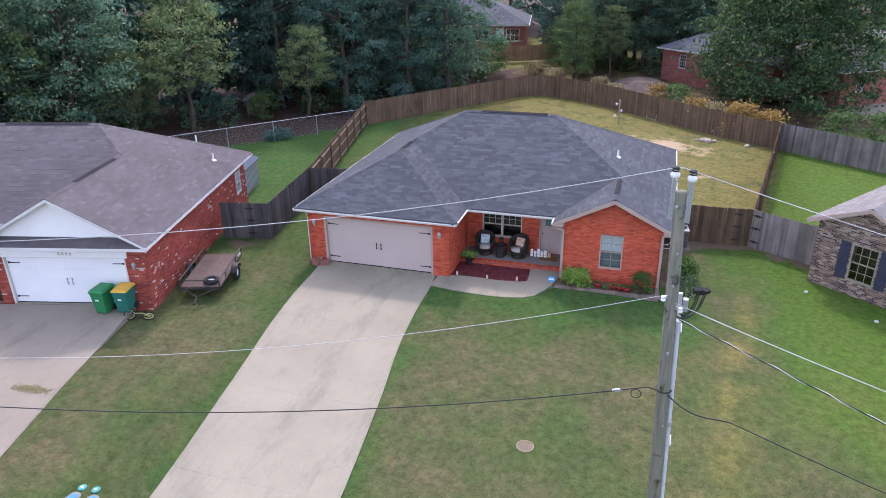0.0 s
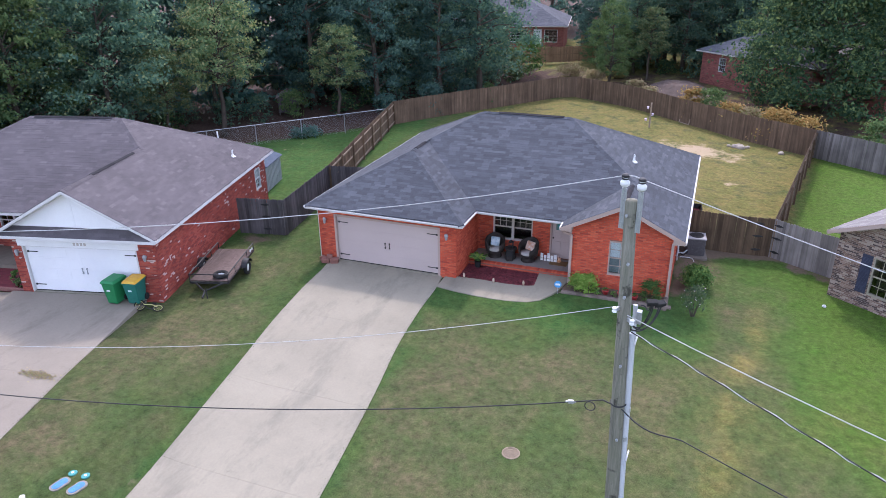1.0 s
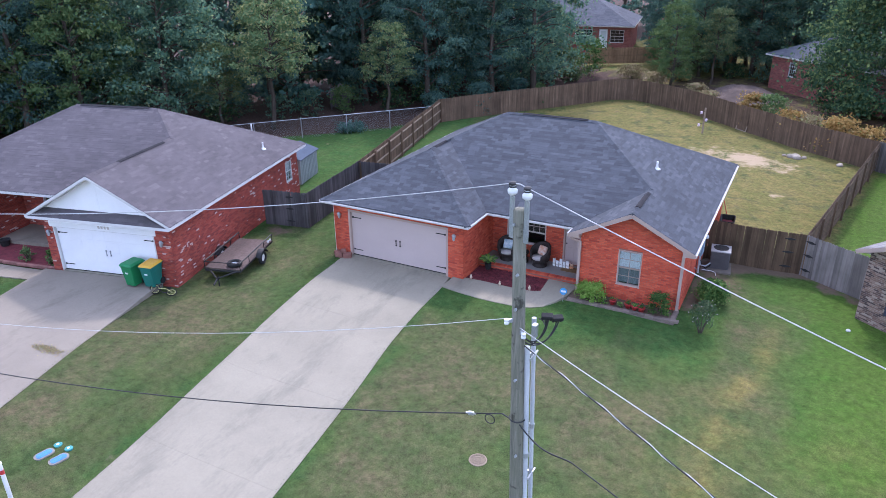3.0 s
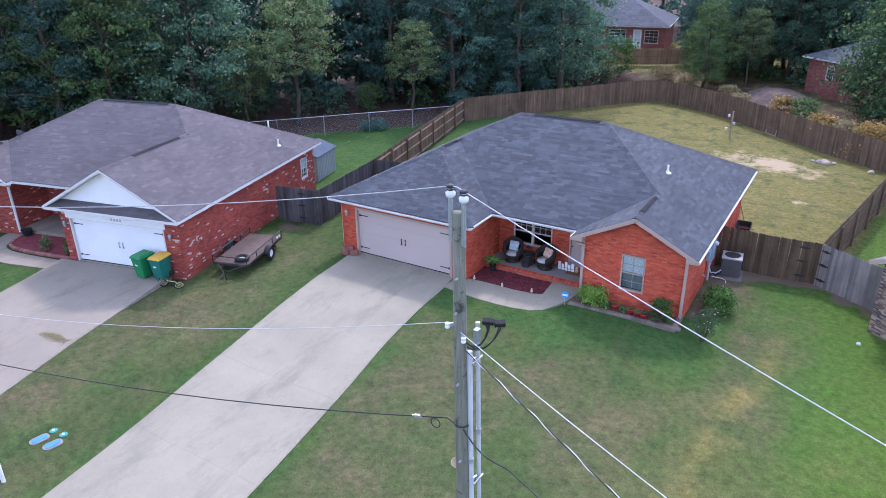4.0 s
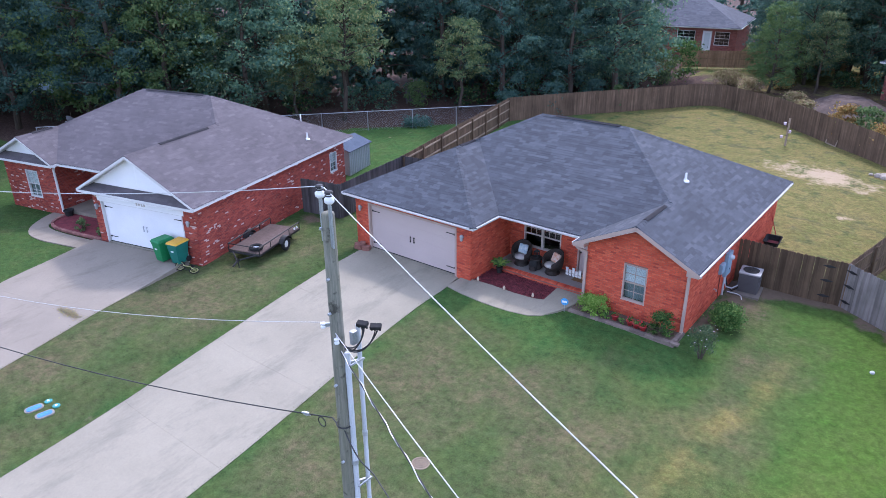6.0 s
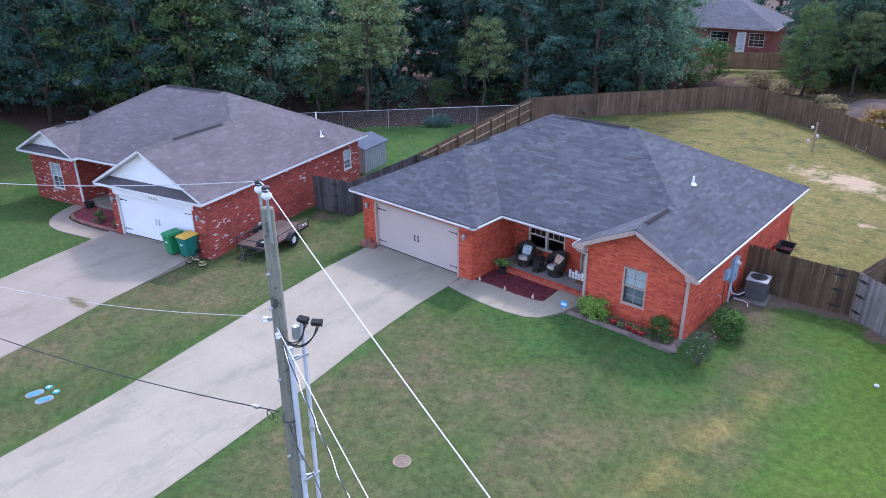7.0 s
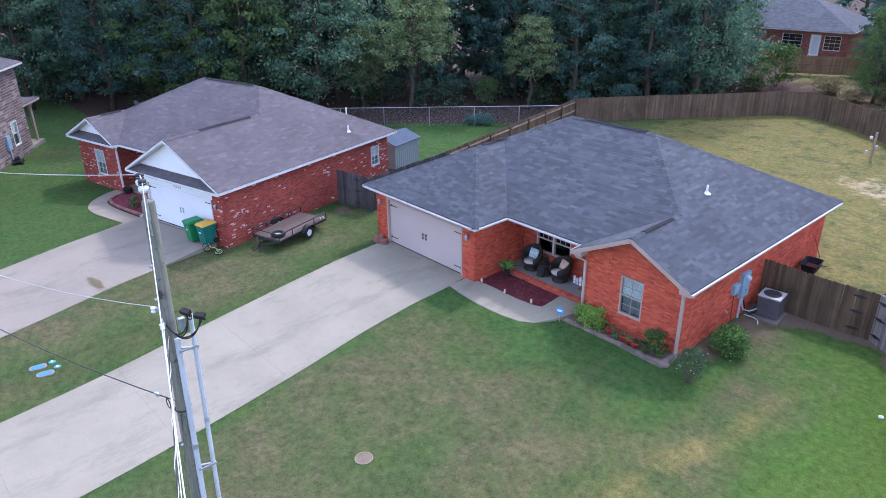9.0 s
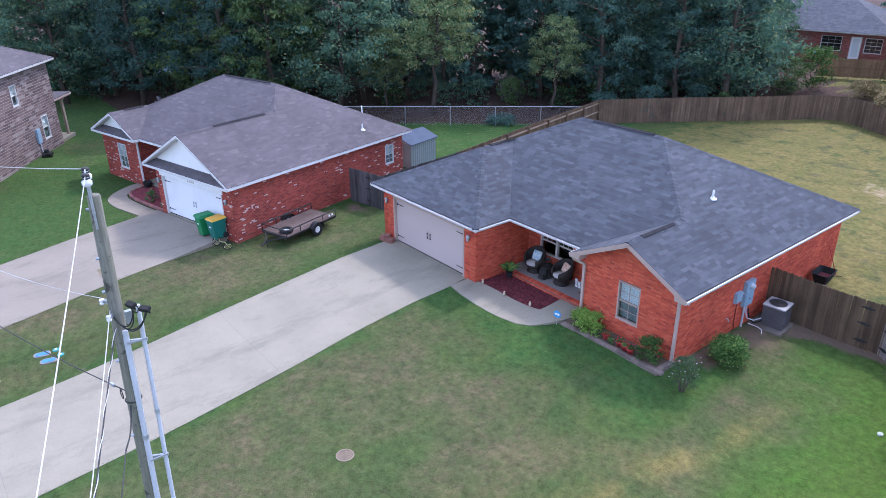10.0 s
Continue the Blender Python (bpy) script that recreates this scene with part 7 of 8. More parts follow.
def wicker_chair(x, y, turn, pillow, label):
    c = thing("wicker_chair", x, y, 0.16, turn, label, "chair", "porch chairs")
    bm = bmesh.new()
    lathe(bm, [(0.30, 0.0), (0.32, 0.03), (0.27, 0.12), (0.29, 0.20), (0.38, 0.30), (0.40, 0.34), (0.0, 0.34)], 24)
    smooth(part("base", bm, M["wicker"], c))
    # wrap-round back: a curved shell, high behind and low at the arms
    bm = bmesh.new()
    n = 22
    rings = []
    for i in range(n + 1):
        a = radians(-55 + 290 * i / n)
        e = abs(i / n - 0.5) * 2
        top = 0.98 - 0.42 * e ** 1.6
        row = []
        for r, h in ((0.40, 0.30), (0.445, 0.30 + (top - 0.30) * 0.5), (0.44, top - 0.03), (0.40, top), (0.36, top - 0.03), (0.375, 0.30 + (top - 0.30) * 0.5), (0.34, 0.30)):
            row.append(bm.verts.new((r * math.cos(a), r * math.sin(a), h)))
        rings.append(row)
    for p, q in zip(rings, rings[1:]):
        for k in range(len(p)):
            bm.faces.new((p[k], p[(k + 1) % len(p)], q[(k + 1) % len(q)], q[k]))
    bm.faces.new(rings[0]), bm.faces.new(rings[-1][::-1])
    smooth(part("backrest", bm, M["wicker"], c))
    bm = bmesh.new()
    lathe(bm, [(0.0, 0.345), (0.30, 0.345), (0.325, 0.385), (0.31, 0.43), (0.0, 0.445)], 22, (0, -0.05, 0))
    smooth(part("seat_cushion", bm, M["cushion"], c, "cream seat cushion"))
    bm = bmesh.new()
    box(bm, -0.20, -0.055, -0.20, 0.20, 0.055, 0.20, bevel=0.05)
    bmesh.ops.transform(bm, matrix=pose(0, 0.18, 0.63, -22, 6, 0), verts=bm.verts[:])
    smooth(part("pillow", bm, M[pillow], c, "printed throw pillow"))
    return c


wicker_chair(-7.15, 27.42, 12, "pillow_print", "dark wicker barrel chair with cream cushion and blue pillow")
wicker_chair(-5.65, 27.42, -14, "pillow_print_warm", "dark wicker barrel chair with cream cushion and orange pillow")
tb = thing("side_table", -6.42, 27.40, 0.16, 0, "dark wicker side table with draped dark items", "table")
part("table_base", lathe(bmesh.new(), [(0.20, 0.0), (0.24, 0.05), (0.17, 0.25), (0.22, 0.46)], 18), M["wicker"], tb)
part("table_top", lathe(bmesh.new(), [(0.0, 0.46), (0.27, 0.46), (0.28, 0.48), (0.27, 0.50), (0.0, 0.50)], 22), M["wicker"], tb)
bp = thing("backpack", -6.40, 27.12, 0.16, 15, "black backpack leaning on a side table", "bag")
bm = bmesh.new()
box(bm, -0.17, -0.11, 0.0, 0.17, 0.11, 0.46, bevel=0.07)
bmesh.ops.rotate(bm, cent=(0, 0, 0), matrix=Matrix.Rotation(radians(-12), 3, "X"), verts=bm.verts[:])
part("bag_body", bm, M["rubber"], bp)
part("bag_pocket", boxes((-0.12, -0.165, 0.06, 0.12, -0.10, 0.25), bevel=0.03), M["wicker"], bp)
lp = thing("lantern", -6.42, 27.42, 0.66, 0, "black lantern on a side table", "lantern")
part("lantern_base", boxes((-0.09, -0.09, 0.0, 0.09, 0.09, 0.02)), M["black"], lp)
part("lantern_top", boxes((-0.09, -0.09, 0.26, 0.09, 0.09, 0.29)), M["black"], lp)
for x in (-0.08, 0.08):
    for y in (-0.08, 0.08):
        part("lantern_post", boxes((x - 0.01, y - 0.01, 0.02, x + 0.01, y + 0.01, 0.26)), M["black"], lp)
part("lantern_roof", lathe(bmesh.new(), [(0.11, 0.29), (0.03, 0.36), (0.0, 0.37)], 4), M["black"], lp)
# row of white block letters that cannot be read: plain upright blocks
for i, (h, w) in enumerate(((0.34, 0.12), (0.27, 0.11), (0.38, 0.12), (0.28, 0.12), (0.36, 0.13))):
    lt = thing("porch_letter", -5.10 + i * 0.15, 27.66 - 0.01 * i, 0.16, -6, "white block ornament with dark trim on the porch", "ornament", "porch ornaments")
    part("block_face", boxes((-w / 2, -0.02, 0.0, w / 2, 0.02, h), bevel=0.008), M["white_plastic"], lt)
    part("block_bar", boxes((-w / 2 + 0.02, -0.026, h * 0.3, w / 2 - 0.02, -0.018, h * 0.42)), M["grey_frame"], lt)
pk = thing("pumpkin", -4.34, 27.66, 0.16, 0, "small orange and white pumpkin stack on the porch", "ornament", "porch ornaments")
bm = bmesh.new()
for cz, r in ((0.07, 0.10), (0.19, 0.075)):
    lathe(bm, [(0.0, cz - r * 0.7), (r * 0.6, cz - r * 0.6), (r, cz), (r * 0.6, cz + r * 0.6), (0.0, cz + r * 0.6)], 14)
smooth(part("pumpkin_body", bm, surface("pumpkin_skin", (0.55, 0.22, 0.08, 1), (0.6, 0.45, 0.32, 1), 5, 30, 0.6, 0.1), pk))
part("pumpkin_stalk", tube(bmesh.new(), [(0, 0, 0.22), (0.01, 0, 0.28)], [0.015, 0.008], 6), M["bark"], pk)
mat = thing("door_mat", -4.34, 27.55, 0.162, 0, "brown coir door mat by the front door", "mat")
part("mat_body", boxes((-0.38, -0.23, 0.0, 0.38, 0.23, 0.018), bevel=0.006), surface("coir", (0.20, 0.12, 0.05, 1), (0.14, 0.085, 0.04, 1), 6, 120, 0.95, 0.5), mat)
# hose reel by the garage wall
hr = thing("hose_reel", -14.72, 26.6, gz(-14.7, 26.6), 0, "green garden hose reel beside a wall", "hose reel")
part("reel_box", boxes((-0.17, -0.22, 0.0, 0.17, 0.22, 0.5), bevel=0.03), M["teal_paint"], hr)
bm = bmesh.new()
torus(bm, (0, -0.2, 0.3), 0.13, 0.03, "y", 18, 6)
part("hose_coil", bm, M["leaf_bush"], hr)
# stacked blocks by the garage door
M["stone_red"] = surface("rough_red_block", (0.26, 0.12, 0.09, 1), (0.18, 0.085, 0.07, 1), 4, 30, 0.95, 0.6, vary=0.2)
for x, y, z, a, s in ((-14.08, 24.68, 0, 8, 1.0), (-13.72, 24.78, 0, 22, 1.05), (-14.30, 24.85, 0, -20, 0.9), (-13.95, 24.80, 0.20, 30, 0.7)):
    bm = bmesh.new()
    box(bm, -0.17, -0.13, 0, 0.17, 0.13, 0.20, bevel=0.025)
    rnd = random.Random(int(x * 100))
    for v in bm.verts:
        v.co += Vector((rnd.uniform(-0.012, 0.012), rnd.uniform(-0.012, 0.012), rnd.uniform(-0.01, 0.01)))
    solid("garden_block", bm, M["stone_red"], "rough reddish garden block beside the garage door", "block", "garden blocks", m=pose(x, y, drive_z(x, max(y, 22)) + z - 0.01, 0, 0, a) @ Matrix.Scale(s, 4))


# ---- beds and plants by the house ----
def place(ob, x, y, z, turn=0, s=1.0):
    ob.matrix_basis = pose(x, y, z, 0, 0, turn) @ Matrix.Scale(s, 4)
    return ob


bm = boxes((-3.75, 25.50, -0.6, 0.24, 26.26, -0.02))
solid("flower_bed", bm, M["soil"], "narrow soil bed between edging blocks and brick wall", "garden bed", kind="structure")
bw = thing("retaining_wall", -3.85, 25.40, -0.32, 0.6, "low wall of tumbled grey edging blocks", "edging")
blk2 = bpy.data.meshes.new("edging_block")
bm = bmesh.new()
box(bm, -0.148, -0.085, 0, 0.148, 0.085, 0.098, bevel=0.014)
bm.to_mesh(blk2), bm.free()
blk2.materials.append(M["block"])
rnd = random.Random(9)
for row in range(4):
    for i in range(14):
        x = 0.10 + i * 0.302 + (0.15 if row % 2 else 0)
        if x < 4.2:
            ob = part("block", blk2, None, bw)
            ob.matrix_basis = pose(x, rnd.uniform(-0.012, 0.012), -0.06 + row * 0.1, 0, 0, rnd.uniform(-3, 3))
    for i in range(3):
        ob = part("block", blk2, None, bw)
        ob.matrix_basis = pose(4.10, 0.28 + i * 0.302 - (0.1 if row % 2 else 0), -0.06 + row * 0.1, 0, 0, 90 + rnd.uniform(-3, 3))
place(make_shrub(1, 0.72, 0.55, M["leaf_hedge"], 2600, 0.07, "shrub", "bright green rounded shrub beside the walk", clusters=26), -2.85, 25.80, -0.05)
place(make_shrub(2, 0.70, 0.42, M["leaf_hedge"], 1800, 0.07, "shrub", "bright green rounded shrub beside the walk", clusters=18), -3.2, 25.72, -0.05)
rose = place(make_shrub(3, 0.85, 0.5, M["leaf_bush"], 2000, 0.065, "rose_bush", "dark green rose bush against the brick wall", clusters=22), -0.35, 25.82, -0.05)
place(make_shrub(4, 0.92, 0.64, M["leaf_bush"], 9000, 0.072, "shrub", "large rounded glossy green shrub", clusters=60), 1.24, 27.95, gz(1.2, 27.9))
alth = place(make_shrub(5, 1.30, 0.50, M["leaf_thin"], 1500, 0.06, "flowering_shrub", "thin flowering shrub with pale blooms on the lawn", clusters=30, z0=0.28), 1.28, 25.3, gz(1.2, 25.3))


def blossoms(parent, seed, n, R, z0, z1, mat, size=0.05, name="blossom"):
    rnd = random.Random(seed)
    for _ in range(n):
        a, r = rnd.uniform(0, 6.28), R * rnd.uniform(0.5, 1.05)
        x, y, z = r * math.cos(a), r * math.sin(a), rnd.uniform(z0, z1)
        bm = bmesh.new()
        for k in range(5):
            b = k * 1.2566
            c = Vector((math.cos(b), math.sin(b), 0.25)) * size
            e = Vector((-math.sin(b), math.cos(b), 0)) * size * 0.55
            q = [bm.verts.new(Vector((x, y, z)) + w) for w in (Vector((0, 0, 0)), c * 0.6 + e, c, c * 0.6 - e)]
            bm.faces.new(q)
        part(name, bm, M[mat], parent)


blossoms(alth, 1, 18, 0.48, 0.5, 1.25, "petal_white", 0.022)
blossoms(rose, 2, 10, 0.45, 0.35, 0.8, "petal_red", 0.04)
M["pot_red"] = surface("red_glazed_pot", (0.50, 0.05, 0.05, 1), (0.40, 0.035, 0.04, 1), 5, 40, 0.35, 0.02)
for i, (x, y) in enumerate(((-2.05, 25.75), (-1.45, 25.72), (-1.18, 25.66), (-0.92, 25.62))):
    fp = thing("flower_pot", x, y, -0.03, 0, "red glazed pot with a small plant in the bed", "flower pot", "red flower pots")
    smooth(part("pot", lathe(bmesh.new(), [(0.0, 0.0), (0.09, 0.0), (0.13, 0.16), (0.145, 0.165), (0.145, 0.20), (0.12, 0.20), (0.115, 0.16), (0.0, 0.15)], 18), M["pot_red"], fp))
    rnd = random.Random(40 + i)
    v, k = leaf_cloud(rnd, [(rnd.uniform(-0.06, 0.06), rnd.uniform(-0.06, 0.06), 0.25, 0.09) for _ in range(4)], 34, 0.06)
    part("pot_plant", leaf_mesh("pot_plant", v, k, M["leaf_bush"]), None, fp)
    blossoms(fp, 60 + i, 5, 0.12, 0.2, 0.34, "petal_red", 0.035)
for i, (x, y) in enumerate(((-2.35, 25.62), (-1.75, 25.62), (-0.05, 25.72))):
    place(make_shrub(20 + i, 0.26, 0.17, M["leaf_bush"], 150, 0.06, "bedding_plant", "small green bedding plant in the bed", "plant", "bedding plants", 3, 6), x, y, -0.03)


def fern(x, y, z, s, label):
    """Arching fronds from one crown."""
    t = thing("fern", x, y, z, 0, label, "plant")
    rnd = random.Random(int(x * 10))
    for i in range(30):
        a, L = i * 2.4, s * rnd.uniform(0.45, 1.05)
        verts, faces = [], []
        for k in range(8):
            f = k / 7
            r, h = L * f * 0.8, s * (1.1 * f - 0.75 * f * f) * rnd.uniform(0.95, 1.05)
            w = s * 0.10 * math.sin(math.pi * min(1, f * 0.9 + 0.1))
            verts += [(r * math.cos(a) - w * math.sin(a), r * math.sin(a) + w * math.cos(a), h - w * 0.3), (r * math.cos(a), r * math.sin(a), h), (r * math.cos(a) + w * math.sin(a), r * math.sin(a) - w * math.cos(a), h - w * 0.3)]
            if k:
                j = 3 * k
                faces += [(j - 3, j - 2, j + 1, j), (j - 2, j - 1, j + 2, j + 1)]
        part("frond", (verts, faces), M["leaf_bush" if i % 3 else "leaf_hedge"], t)
    part("pot", lathe(bmesh.new(), [(0.0, -0.25), (0.11, -0.25), (0.15, 0.02), (0.0, 0.02)], 14), M["rubber"], t)
    return t


fern(-7.62, 26.45, 0.24, 0.66, "light green fern by the porch corner")
for x, y in ((-7.80, 25.16), (-6.50, 25.12), (-5.28, 25.28)):
    gn = thing("garden_light", x, y, -0.03, 0, "small cream garden stake light in mulch", "garden light", "garden lights")
    part("stake", tube(bmesh.new(), [(0, 0, -0.1), (0, 0, 0.12)], 0.012, 6), M["rail_wood"], gn)
    bm = bmesh.new()
    lathe(bm, [(0.0, 0.10), (0.045, 0.11), (0.05, 0.19), (0.03, 0.22), (0.035, 0.26), (0.0, 0.29)], 12)
    smooth(part("lamp_head", bm, surface("cream_resin", (0.55, 0.45, 0.34, 1), (0.45, 0.34, 0.25, 1), 10, 40, 0.7, 0.1), gn))
sg = thing("yard_sign", -3.86, 25.22, -0.15, 12, "blue octagonal yard sign on a stake", "sign")
part("stake", tube(bmesh.new(), [(0, 0, -0.1), (0, 0, 0.42)], 0.012, 6), M["galv"], sg)
bm = bmesh.new()
prism(bm, [(0.15 * math.cos(radians(22.5 + 45 * k)), -0.01, 0.50 + 0.15 * math.sin(radians(22.5 + 45 * k))) for k in range(8)], (0, 0.015, 0))
plate = part("sign_plate", bm, M["blue_paint"], sg)
part("sign_bar", boxes((-0.095, -0.016, 0.46, 0.095, -0.010, 0.54)), M["white_plastic"], plate)

# ---- cooling unit ----
M["soil_pad"] = concrete("dirty_pad_concrete", (0.19, 0.165, 0.14, 1), (0.14, 0.12, 0.10, 1), (0.08, 0.065, 0.05, 1))
M["ac_metal"] = surface("taupe_unit_metal", (0.115, 0.105, 0.11, 1), (0.09, 0.082, 0.086, 1), 2, 40, 0.5, 0.05)
ac = thing("air_conditioner", 1.06, 31.36, gz(1.1, 31.3) + 0.06, 6, "grey air-conditioning unit on a concrete pad", "air conditioner")
part("unit_body", boxes((-0.42, -0.42, 0.0, 0.42, 0.42, 0.86), bevel=0.03), M["ac_metal"], ac)
top = part("unit_top", boxes((-0.45, -0.45, 0.86, 0.45, 0.45, 0.93), bevel=0.02), surface("light_unit_lid", (0.36, 0.35, 0.35, 1), (0.31, 0.30, 0.30, 1), 2, 40, 0.5, 0.03), ac)
# Flat dark disc on the lid; its colour replaces the shade of a hollow.
part("fan_well", lathe(bmesh.new(), [(0.0, 0.935), (0.34, 0.935), (0.345, 0.945), (0.0, 0.940)], 26), M["unlit_dark"], top)
bm = bmesh.new()
for r in (0.10, 0.20, 0.345):
    torus(bm, (0, 0, 0.955), r, 0.004, "z", 26, 5)
for k in range(8):
    a = k * math.pi / 4
    tube(bm, [(0, 0, 0.958), (0.345 * math.cos(a), 0.345 * math.sin(a), 0.956)], 0.005, 4)
part("fan_grille", bm, M["black"], top)
for sx, sy in ((0, -1), (1, 0), (0, 1), (-1, 0)):
    bm = bmesh.new()
    for i in range(19):
        q = -0.38 + i * 0.042
        if sy:
            box(bm, q, sy * 0.425 - 0.008, 0.06, q + 0.018, sy * 0.425 + 0.008, 0.82)
        else:
            box(bm, sx * 0.425 - 0.008, q, 0.06, sx * 0.425 + 0.008, q + 0.018, 0.82)
    part("louvre_panel", bm, M["ac_metal"], ac)
ac.scale = (0.89, 0.89, 0.90)
pad = solid("concrete_pad", boxes((-0.72, -0.62, 0, 0.50, 0.52, 0.10), bevel=0.01), M["soil_pad"], "small dirty concrete pad under a cooling unit", "pad", m=pose(1.06, 31.32, gz(1.1, 31.3) - 0.035, 0, 0, 6))
solid("refrigerant_line", tube(bmesh.new(), [(0.30, 30.75, 0.40), (0.42, 30.72, 0.05), (0.60, 30.72, -0.06), (0.74, 30.9, 0.0), (0.78, 31.05, 0.12)], 0.028, 8), M["rubber"], "black insulated refrigerant line by a wall", "pipe")
solid("condensate_pipe", tube(bmesh.new(), [(0.48, 30.62, -0.10), (0.85, 30.60, -0.08), (1.02, 30.56, -0.10), (1.10, 30.42, -0.2)], 0.015, 8), M["white_plastic"], "short white drain pipe by a concrete pad", "pipe")
# black wheelbarrow tub behind the gate
wbz = gz(0.85, 35.5)
wb_ = thing("wheelbarrow", 0.80, 35.48, wbz, 4, "black wheelbarrow standing against the brick wall", "wheelbarrow")
bm = bmesh.new()
rings = []
for hw, hl, z in ((0.20, 0.32, 0.30), (0.27, 0.42, 0.52), (0.32, 0.50, 0.76), (0.345, 0.525, 0.765), (0.30, 0.48, 0.76), (0.25, 0.40, 0.54), (0.18, 0.30, 0.36)):
    rings.append([bm.verts.new((hw * cx_, hl * cy_, z)) for cx_, cy_ in ((-1, -0.8), (-0.8, -1), (0.8, -1), (1, -0.8), (1, 0.8), (0.8, 1), (-0.8, 1), (-1, 0.8))])
for p, q in zip(rings, rings[1:]):
    for k in range(8):
        bm.faces.new((p[k], p[(k + 1) % 8], q[(k + 1) % 8], q[k]))
bm.faces.new(rings[0][::-1])
bm.faces.new(rings[-1])
part("tub", bm, M["rubber"], wb_, "deep black plastic tub")
part("load", boxes((-0.24, -0.38, 0.40, 0.24, 0.38, 0.56), bevel=0.05), M["mulch"], wb_, "heap of dark red mulch")
part("wheel", torus(bmesh.new(), (0, 0.62, 0.18), 0.14, 0.045, "x", 18, 8), M["rubber"], wb_)
for sx in (-0.2, 0.2):
    part("leg", tube(bmesh.new(), [(sx, -0.3, 0.32), (sx * 1.2, -0.35, 0.0)], 0.018, 6), M["black"], wb_)
    part("handle", tube(bmesh.new(), [(sx * 0.3, 0.6, 0.2), (sx, -0.2, 0.28), (sx * 1.3, -0.95, 0.60)], 0.02, 6), M["rail_wood"], wb_)

rk_ = thing("garden_rake", 0.72, 37.02, gz(0.7, 37.0), 0, "red-handled garden rake leaning against the brick wall", "rake")
part("handle", tube(bmesh.new(), [(0, 0, 0.03), (-0.36, -0.52, 1.45)], 0.017, 8), M["pot_red"], rk_)
bm = bmesh.new()
for i in range(9):
    q = -0.20 + i * 0.05
    tube(bm, [(0.02, 0, 0.05), (q * 0.7 + 0.05, q * 0.7, 0.02), (q + 0.06, q, 0.0)], 0.005, 4)
part("tines", bm, M["black"], rk_)

# ---- lawn fittings ----
mh = thing("manhole_cover", -3.10, 15.83, gz(-3.10, 15.83), 0, "round tan sewer cover set in the lawn", "manhole cover")
part("collar", lathe(bmesh.new(), [(0.26, -0.1), (0.26, 0.008), (0.25, 0.014), (0.225, 0.014), (0.225, -0.1)], 30), surface("tan_concrete_ring", (0.25, 0.20, 0.14, 1), (0.19, 0.15, 0.105, 1), 3, 40, 0.9, 0.3), mh)
bm = bmesh.new()
lathe(bm, [(0.0, 0.010), (0.222, 0.010), (0.222, -0.01)], 30)
torus(bm, (0, 0, 0.011), 0.18, 0.008, "z", 26, 6)
torus(bm, (0, 0, 0.011), 0.10, 0.008, "z", 20, 6)
part("lid", bm, surface("rusty_iron_lid", (0.19, 0.145, 0.10, 1), (0.13, 0.10, 0.072, 1), 5, 50, 0.8, 0.3), mh)
M["block_pale"] = surface("weathered_collar", (0.26, 0.24, 0.20, 1), (0.19, 0.175, 0.15, 1), 4, 40, 0.9, 0.2)


def stadium(a, b, z, n=6):
    """A rounded oblong ring of half-lengths a and b."""
    r = b * 0.85
    return [(sx * (a - r) + r * math.cos(q), sy * (b - r) + r * math.sin(q), z)
            for sx, sy, q0 in ((1, 1, 0), (-1, 1, 90), (-1, -1, 180), (1, -1, 270)) for q in (radians(q0 + 90 * i / n) for i in range(n + 1))]


M["lid_blue"] = surface("faded_blue_lid", (0.07, 0.22, 0.42, 1), (0.05, 0.17, 0.36, 1), 4, 40, 0.6, 0.05)
for x, y, a in ((-14.08, 10.36, 80), (-13.59, 10.45, 78)):
    ub = thing("meter_cover", x, y, gz(x, y), a, "blue rectangular water meter cover in grass", "meter cover", "meter covers")
    part("frame_ring", prism(bmesh.new(), stadium(0.27, 0.165, -0.05), (0, 0, 0.07)), M["block_pale"], ub, "pale concrete collar")
    lid_ = part("cover_lid", prism(bmesh.new(), stadium(0.215, 0.115, 0.0), (0, 0, 0.032)), M["lid_blue"], ub)
    for q in (-0.10, 0.06):
        part("lid_cap", lathe(bmesh.new(), [(0.026, 0.032), (0.026, 0.04), (0.0, 0.042)], 10, (q, 0, 0)), M["teal_paint"], lid_)
for x, y in ((-14.09, 10.80), (-13.71, 10.86)):
    vb = thing("valve_cover", x, y, gz(x, y), 0, "round teal valve cover in grass", "valve cover", "valve covers")
    part("cover_lid", lathe(bmesh.new(), [(0.115, -0.05), (0.115, 0.02), (0.10, 0.03), (0.0, 0.035)], 20), M["teal_paint"], vb)
    part("cover_cap", lathe(bmesh.new(), [(0.04, 0.03), (0.04, 0.042), (0.0, 0.046)], 12), M["white_plastic"], vb)
mk = thing("marker_post", -13.35, 8.90, gz(-13.35, 8.9), 0, "short white marker post with a red band", "marker post")
part("post", tube(bmesh.new(), [(0, 0, -0.2), (0, 0, 1.15)], 0.055, 12), M["white_plastic"], mk)
part("band", tube(bmesh.new(), [(0, 0, 0.85), (0, 0, 0.98)], 0.058, 12), M["pot_red"], mk)
part("post_cap", lathe(bmesh.new(), [(0.062, 1.14), (0.06, 1.20), (0.0, 1.22)], 12), M["white_plastic"], mk)
